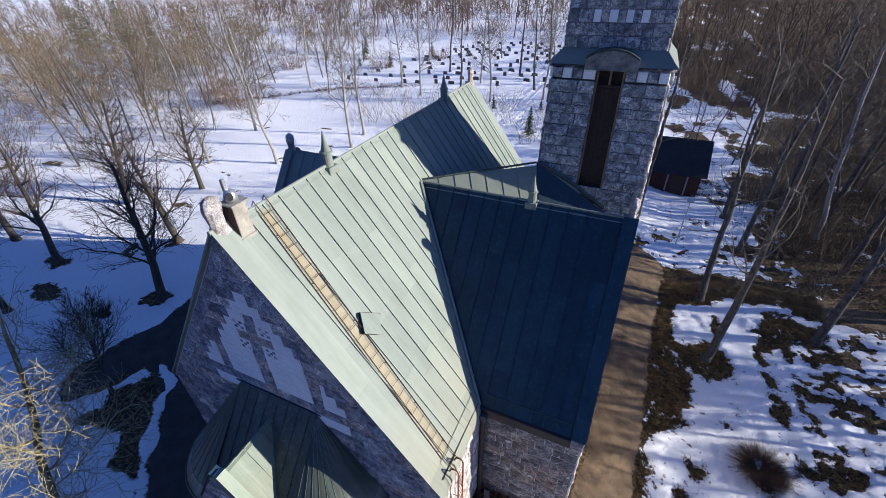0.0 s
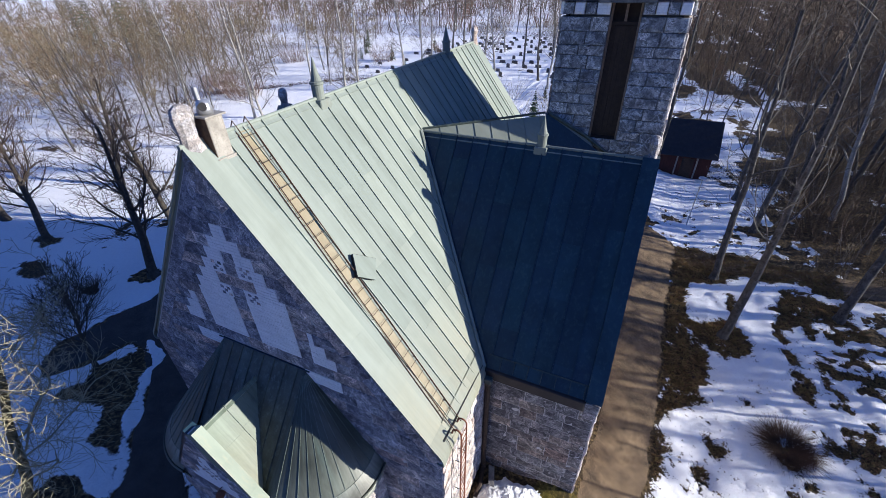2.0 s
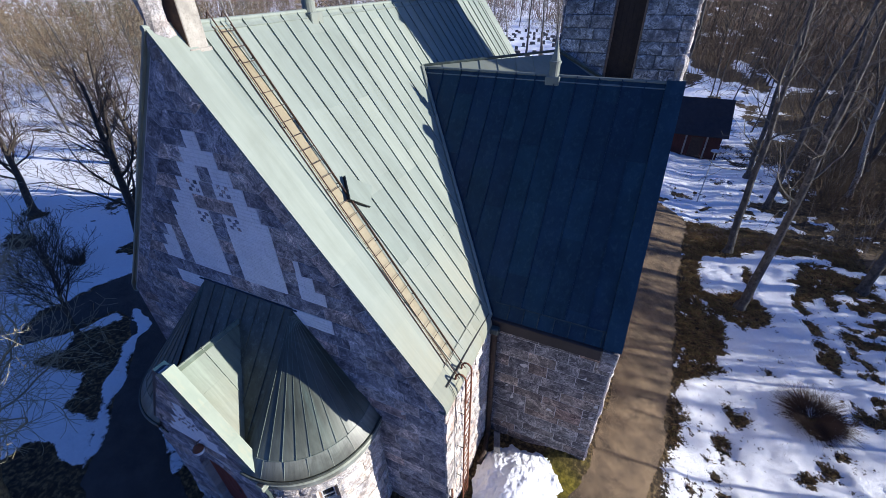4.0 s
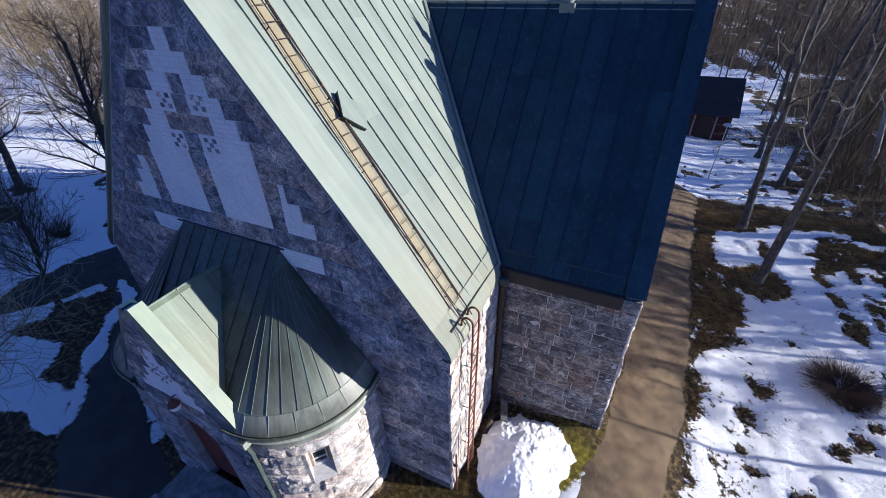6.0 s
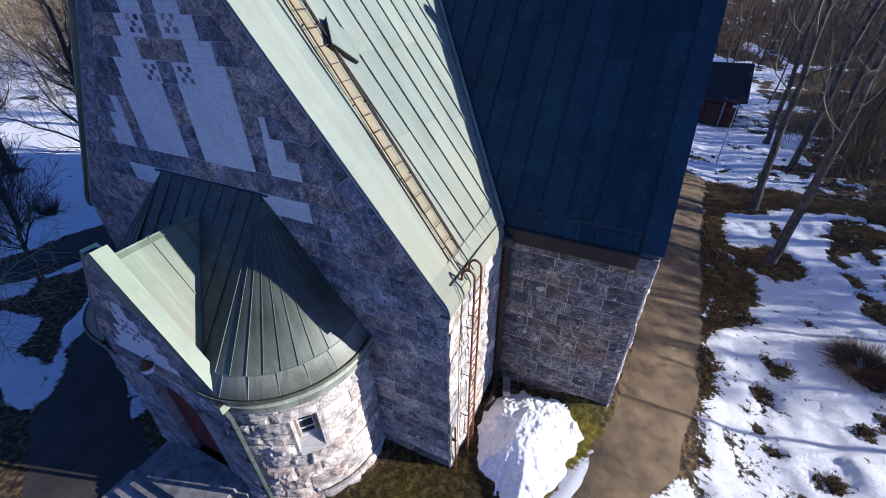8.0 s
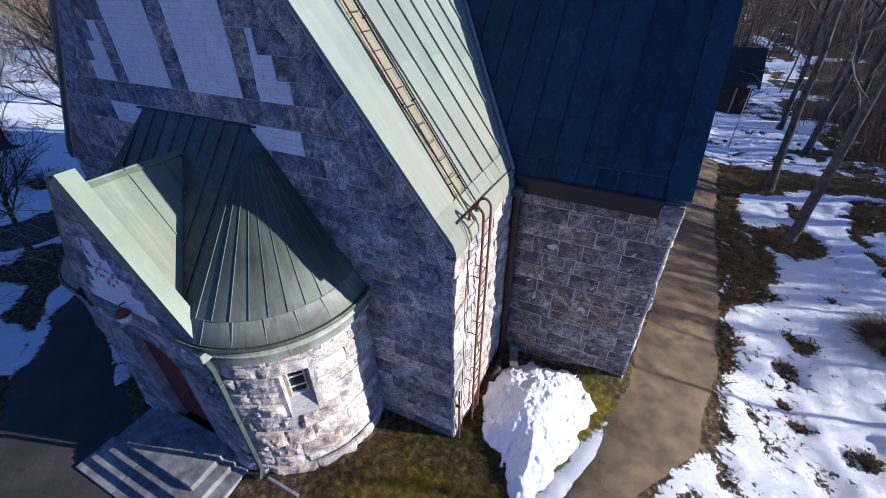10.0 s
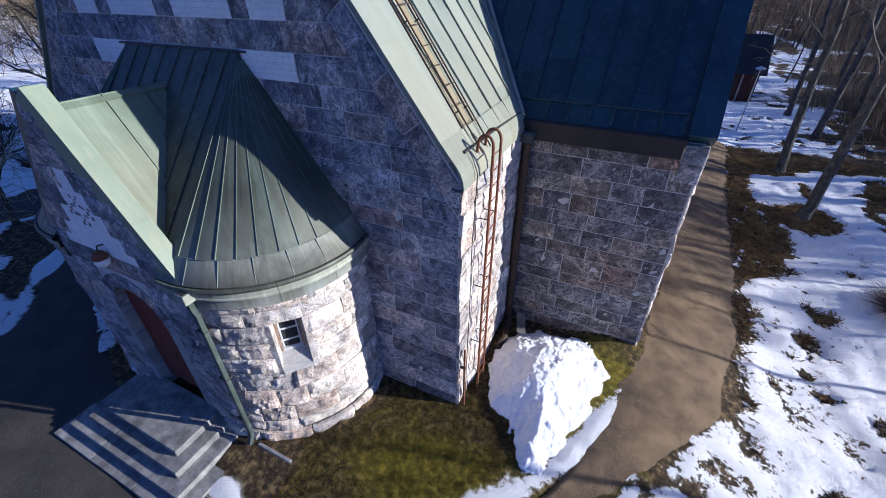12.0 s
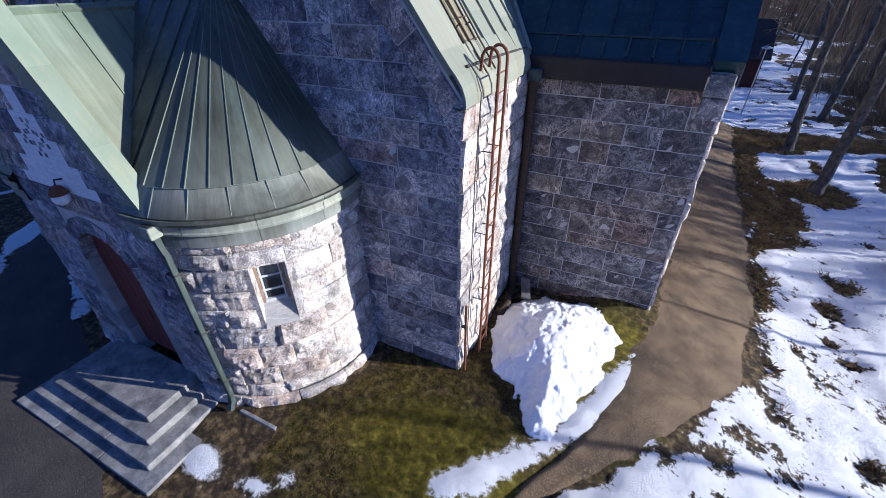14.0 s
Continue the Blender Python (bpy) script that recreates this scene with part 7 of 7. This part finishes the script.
# ---- undergrowth ----
def brush(name, spots, seed, mat, label, stems=60, h=1.4, r=0.012, spread=0.7, kind="", foot=0.35):
    """Bushes of many thin arching stems."""
    rng = random.Random(seed)
    segs = []
    for x, y, s in spots:
        z = float(ground_z(x, y))
        for _ in range(int(stems * s)):
            a, q = rng.uniform(0, 6.283), rng.random() ** 0.5 * foot * s
            p = Vector((x + math.cos(a) * q, y + math.sin(a) * q, z - 0.05))
            d = Vector((math.cos(a) * spread * rng.uniform(0.3, 1.2), math.sin(a) * spread * rng.uniform(0.3, 1.2), 1)).normalized()
            l = h * s * rng.uniform(0.6, 1.1) / 4
            for k in range(4):
                e = p + d * l
                segs.append((p, e, r * (1 - k * 0.2), r * (0.8 - k * 0.2), 1))
                if k > 0 and rng.random() < 0.6:
                    dd = (d + Vector((rng.uniform(-0.6, 0.6), rng.uniform(-0.6, 0.6), rng.uniform(-0.2, 0.3)))).normalized()
                    segs.append((e, e + dd * l * 0.8, r * 0.6, r * 0.25, 1))
                p = e
                d = (d + Vector((rng.uniform(-0.15, 0.15), rng.uniform(-0.15, 0.15), -0.12))).normalized()
    V, F = seg_mesh(segs, 3)
    ob = new(name, mesh_np(name, V, F, mat))
    return tagged(ob, label, "bush", kind=kind)


brush("bush", [(16.75, 9.2, 1.0)], 1, TWIG_RED, "round leafless dark brown bush in snow", stems=1700, h=1.05, spread=1.9, r=0.007)
brush("bush", [(13.9, 8.3, 0.5)], 2, TWIG, "low dry brown tuft in snow", stems=160, h=0.6, spread=2.0)
brush("bush", [(-20.0, 3.4, 0.8)], 3, TWIG_DARK, "low dark bush beside the drive", stems=200, h=1.2)
TWIG_WARM = noisy("warm_dark_twigs", (0.045, 0.030, 0.020), (0.12, 0.082, 0.052), 0.3, 0.9, bump=0, fine=0.2, c3=(0.10, 0.055, 0.034), spots=0.6)
u_spots = scatter(R4, 330, (17, 66, 24, 110), lambda x, y: clear_r(x, y) and seen(x, y))
brush("undergrowth_right", u_spots, 4, TWIG_WARM, "tangled dark brown undergrowth below the trees", stems=16, h=4.2, r=0.018, spread=0.7, kind="stuff", foot=1.3)
u_spots = scatter(R4, 80, (18.5, 36, 22, 44), lambda x, y: x > 14 + 0.19 * y)
brush("scrub_right", u_spots, 15, TWIG_WARM, "low brown scrub between the trees", stems=13, h=2.2, r=0.012, spread=0.8, kind="stuff", foot=1.2)
u_spots = scatter(R4, 190, (17, 66, 22, 110), lambda x, y: x > 12 + 0.19 * y and seen(x, y))
brush("saplings_right", u_spots, 14, TWIG_GREY, "pale grey leafless saplings in the woods", stems=9, h=5.5, r=0.014, spread=0.4, kind="stuff", foot=1.2)
u_spots = scatter(R4, 220, (-130, -44, 8, 95), lambda x, y: seen(x, y) and x < -44 - 0.6 * max(0, y - 30)) + scatter(R4, 60, (-36, 4, 44, 62), lambda x, y: True) + scatter(R4, 110, (-60, 25, 125, 175), lambda x, y: True)
brush("undergrowth_left", u_spots, 5, TWIG_TAN, "tangled pale brown thicket in snow", stems=12, h=3.4, r=0.024, spread=0.7, kind="stuff", foot=1.4)


TWIG_RUSSET = noisy("russet_twigs", (0.115, 0.070, 0.052), (0.23, 0.148, 0.112), 0.4, 0.9, bump=0, fine=0.3, c3=(0.16, 0.12, 0.075), spots=0.5)
for k, (x, y, q) in enumerate(((-57.5, 45.5, 1.0), (-52.0, 45.0, 1.25), (-63.5, 50.0, 0.9), (-46.5, 80.5, 0.9), (-38.5, 95.0, 0.8), (-67.0, 74.0, 1.0))):
    brush("bush", [(x, y, q)], 40 + k, TWIG_RUSSET, "upright russet leafless bush in snow", stems=150, h=4.0, r=0.022, spread=0.55, foot=2.3)
thick_spots = scatter(R4, 260, (-250, -66, 20, 150), lambda x, y: seen(x, y) and x < -66 - 0.55 * max(0, y - 40))
brush("thicket_left", thick_spots, 54, TWIG_TAN, "dense pale brown thicket in the far woods", stems=13, h=6.0, r=0.036, spread=0.6, kind="stuff", foot=2.6)
thick_spots = scatter(R4, 150, (8, 75, 74, 150), lambda x, y: seen(x, y))
brush("thicket_right", thick_spots, 55, TWIG_WARM, "dense brown thicket behind the shed", stems=14, h=6.5, r=0.045, spread=0.6, kind="stuff", foot=2.4)
hedge_spots = []
for (ax, ay), (bx, by) in (((-58, 45), (-45.0, 60.5)), ((-45.0, 60.5), (-30.7, 68.0))):
    n = int(math.hypot(bx - ax, by - ay) / 0.9)
    hedge_spots += [(ax + (bx - ax) * q / n + R4.uniform(-0.5, 0.5), ay + (by - ay) * q / n + R4.uniform(-0.5, 0.5), R4.uniform(0.6, 1.2)) for q in range(n)]
brush("brushwood_row", hedge_spots, 51, TWIG_RED, "low dark row of cut brushwood in snow", stems=26, h=1.1, r=0.03, spread=1.7, kind="stuff")
far_spots = [(x, y, q * 1.1) for x, y, q in scatter(R4, 300, (-330, 60, 125, 300), lambda x, y: seen(x, y) and math.hypot(x, y) > 150)]
brush("far_thicket", far_spots, 52, TWIG_RUSSET, "distant russet thicket along the edge of the woods", stems=13, h=7.5, r=0.10, spread=0.5, kind="stuff", foot=4.0)
mid_spots = scatter(R4, 120, (-120, -4, 74, 160), lambda x, y: seen(x, y) and not (-40 < x < 6 and y < 130))
brush("scattered_scrub", mid_spots, 53, TWIG_TAN, "scattered pale scrub in snow", stems=9, h=2.6, r=0.03, spread=0.7, kind="stuff", foot=1.2)


# ---- spruces ----
def spruce(seed, h, label):
    rng = random.Random(seed)
    t = thing("spruce_tree", (0, 0, 0), label, "tree", "young spruces")
    V, F = seg_mesh([(Vector((0, 0, -0.2)), Vector((0, 0, h)), 0.04 * h / 3, 0.01, 0)], 6)
    ob = new("trunk", mesh_np("trunk", V, F, BARK_DARK))
    ob.parent = t
    vs, fs = [], []
    z = 0.12 * h
    while z < h * 0.98:
        L = (h - z) * 0.30 * rng.uniform(0.8, 1.15) + 0.06
        for k in range(rng.randint(9, 13)):
            a = rng.uniform(0, 6.283)
            l = L * rng.uniform(0.65, 1.1)
            d, s = Vector((math.cos(a), math.sin(a), 0)), Vector((-math.sin(a), math.cos(a), 0))
            n = 7
            for i in range(n):
                p = d * l * i / n + Vector((0, 0, z - 0.25 * l * i / n))
                w = (0.07 + 0.26 * l) * (1 - i / n)
                for g in (-1, 1):
                    q = p + (s * g * w + d * w * 0.8) + Vector((0, 0, rng.uniform(-0.06, 0.02)))
                    b0 = len(vs)
                    vs += [tuple(p - d * 0.03), tuple(q), tuple(p + d * (l / n * 0.7)), tuple((p + q) / 2 + Vector((0, 0, 0.03)))]
                    fs += [(b0, b0 + 1, b0 + 3), (b0 + 1, b0 + 2, b0 + 3)]
        z += 0.05 * h * rng.uniform(0.8, 1.2)
    V, F = np.array(vs), np.array(fs)
    ob = new("crown", mesh_np("crown", V, F, NEEDLE, False))
    ob.parent = t
    return t


sp_a, sp_b = spruce(3, 4.2, "young green spruce in snow"), spruce(9, 12.0, "tall dark green spruce in the woods")
stand(sp_a, [(-3.6, 47.2, 1.0), (-12, 58, 0.6), (-38, 75, 0.7), (-45, 82, 0.9), (-52, 80, 0.7), (-41, 96, 1.0), (-33, 100, 0.8), (-5, 60, 0.5), (-56, 88, 1.1), (-60, 95, 1.2)], R3, 2)
stand(sp_b, [(-128, 66, 1.1), (-136, 72, 1.3), (-122, 72, 0.9), (-144, 84, 1.3), (-150, 76, 1.2), (-105, 62, 0.8), (-118, 92, 1.1), (-131, 78, 1.5), (-126, 82, 1.2), (-141, 70, 1.4), (47.0, 17.0, 1.1), (52.0, 20.4, 1.4)], R3, 2)


# ---- dry grass on the bare ground right of the path and round the walls ----
def grass(name, count, region, seed, mat, label, keep, h=0.16, w=0.0035):
    """Small bent blades in tufts, as one mesh."""
    rng = np.random.default_rng(seed)
    x, y = rng.uniform(region[0], region[1], count * 6), rng.uniform(region[2], region[3], count * 6)
    ok = np.nonzero(keep(x, y))[0][:count]
    x, y = np.repeat(x[ok], 8), np.repeat(y[ok], 8)
    k = len(x)
    z = ground_z(x, y)
    a, l = rng.uniform(0, 6.283, k), h * rng.uniform(0.5, 1.3, k)
    px, py = x + rng.uniform(-0.1, 0.1, k), y + rng.uniform(-0.1, 0.1, k)
    dx, dy = np.cos(a), np.sin(a)
    V = np.stack([np.stack([px - dy * w, py + dx * w, z - 0.02], -1), np.stack([px + dy * w, py - dx * w, z - 0.02], -1), np.stack([px + dx * l * 0.45, py + dy * l * 0.45, z + l * 0.75], -1), np.stack([px + dx * l, py + dy * l, z + l * 0.8], -1)], 1).reshape(-1, 3)
    b0 = np.arange(k)[:, None, None] * 4
    F = (np.array([[0, 1, 2], [1, 3, 2]])[None] + b0).reshape(-1, 3)
    ob = new(name, mesh_np(name, V, F, mat, False))
    return tagged(ob, label, "grass", kind="stuff")


DRY = noisy("dry_grass", (0.10, 0.068, 0.030), (0.32, 0.225, 0.10), 1.2, 0.9, bump=0, vary=0.35, island=True)
TURF = noisy("turf", (0.065, 0.055, 0.006), (0.26, 0.200, 0.022), 1.2, 0.9, bump=0, vary=0.35, island=True)
off_path = lambda x, y: off_line(x, y, PATH_LINE) > 1.3
grass("dry_grass", 5600, (11.6, 22, 0, 24), 3, DRY, "flattened dry brown grass between snow patches", lambda x, y: (snow_cover(x, y) < 0.0) & off_path(x, y), 0.11)
grass("lawn_grass", 5600, (2.2, 9.0, -4.4, 3.1), 4, TURF, "short olive winter lawn before the church", lambda x, y: (snow_cover(x, y) < 0.0) & ((x - 1.6) ** 2 + y * y > 6.6) & ~((x < 5.6) & (y > 0)) & (off_line(x, y, PATH_LINE) > 0.9) & (np.hypot(x - 6.0, (y + 1.6) * 0.9) + 0.5 * rough_field(x, y, 3, 0.8, 3) < 2.7), 0.022, 0.005)
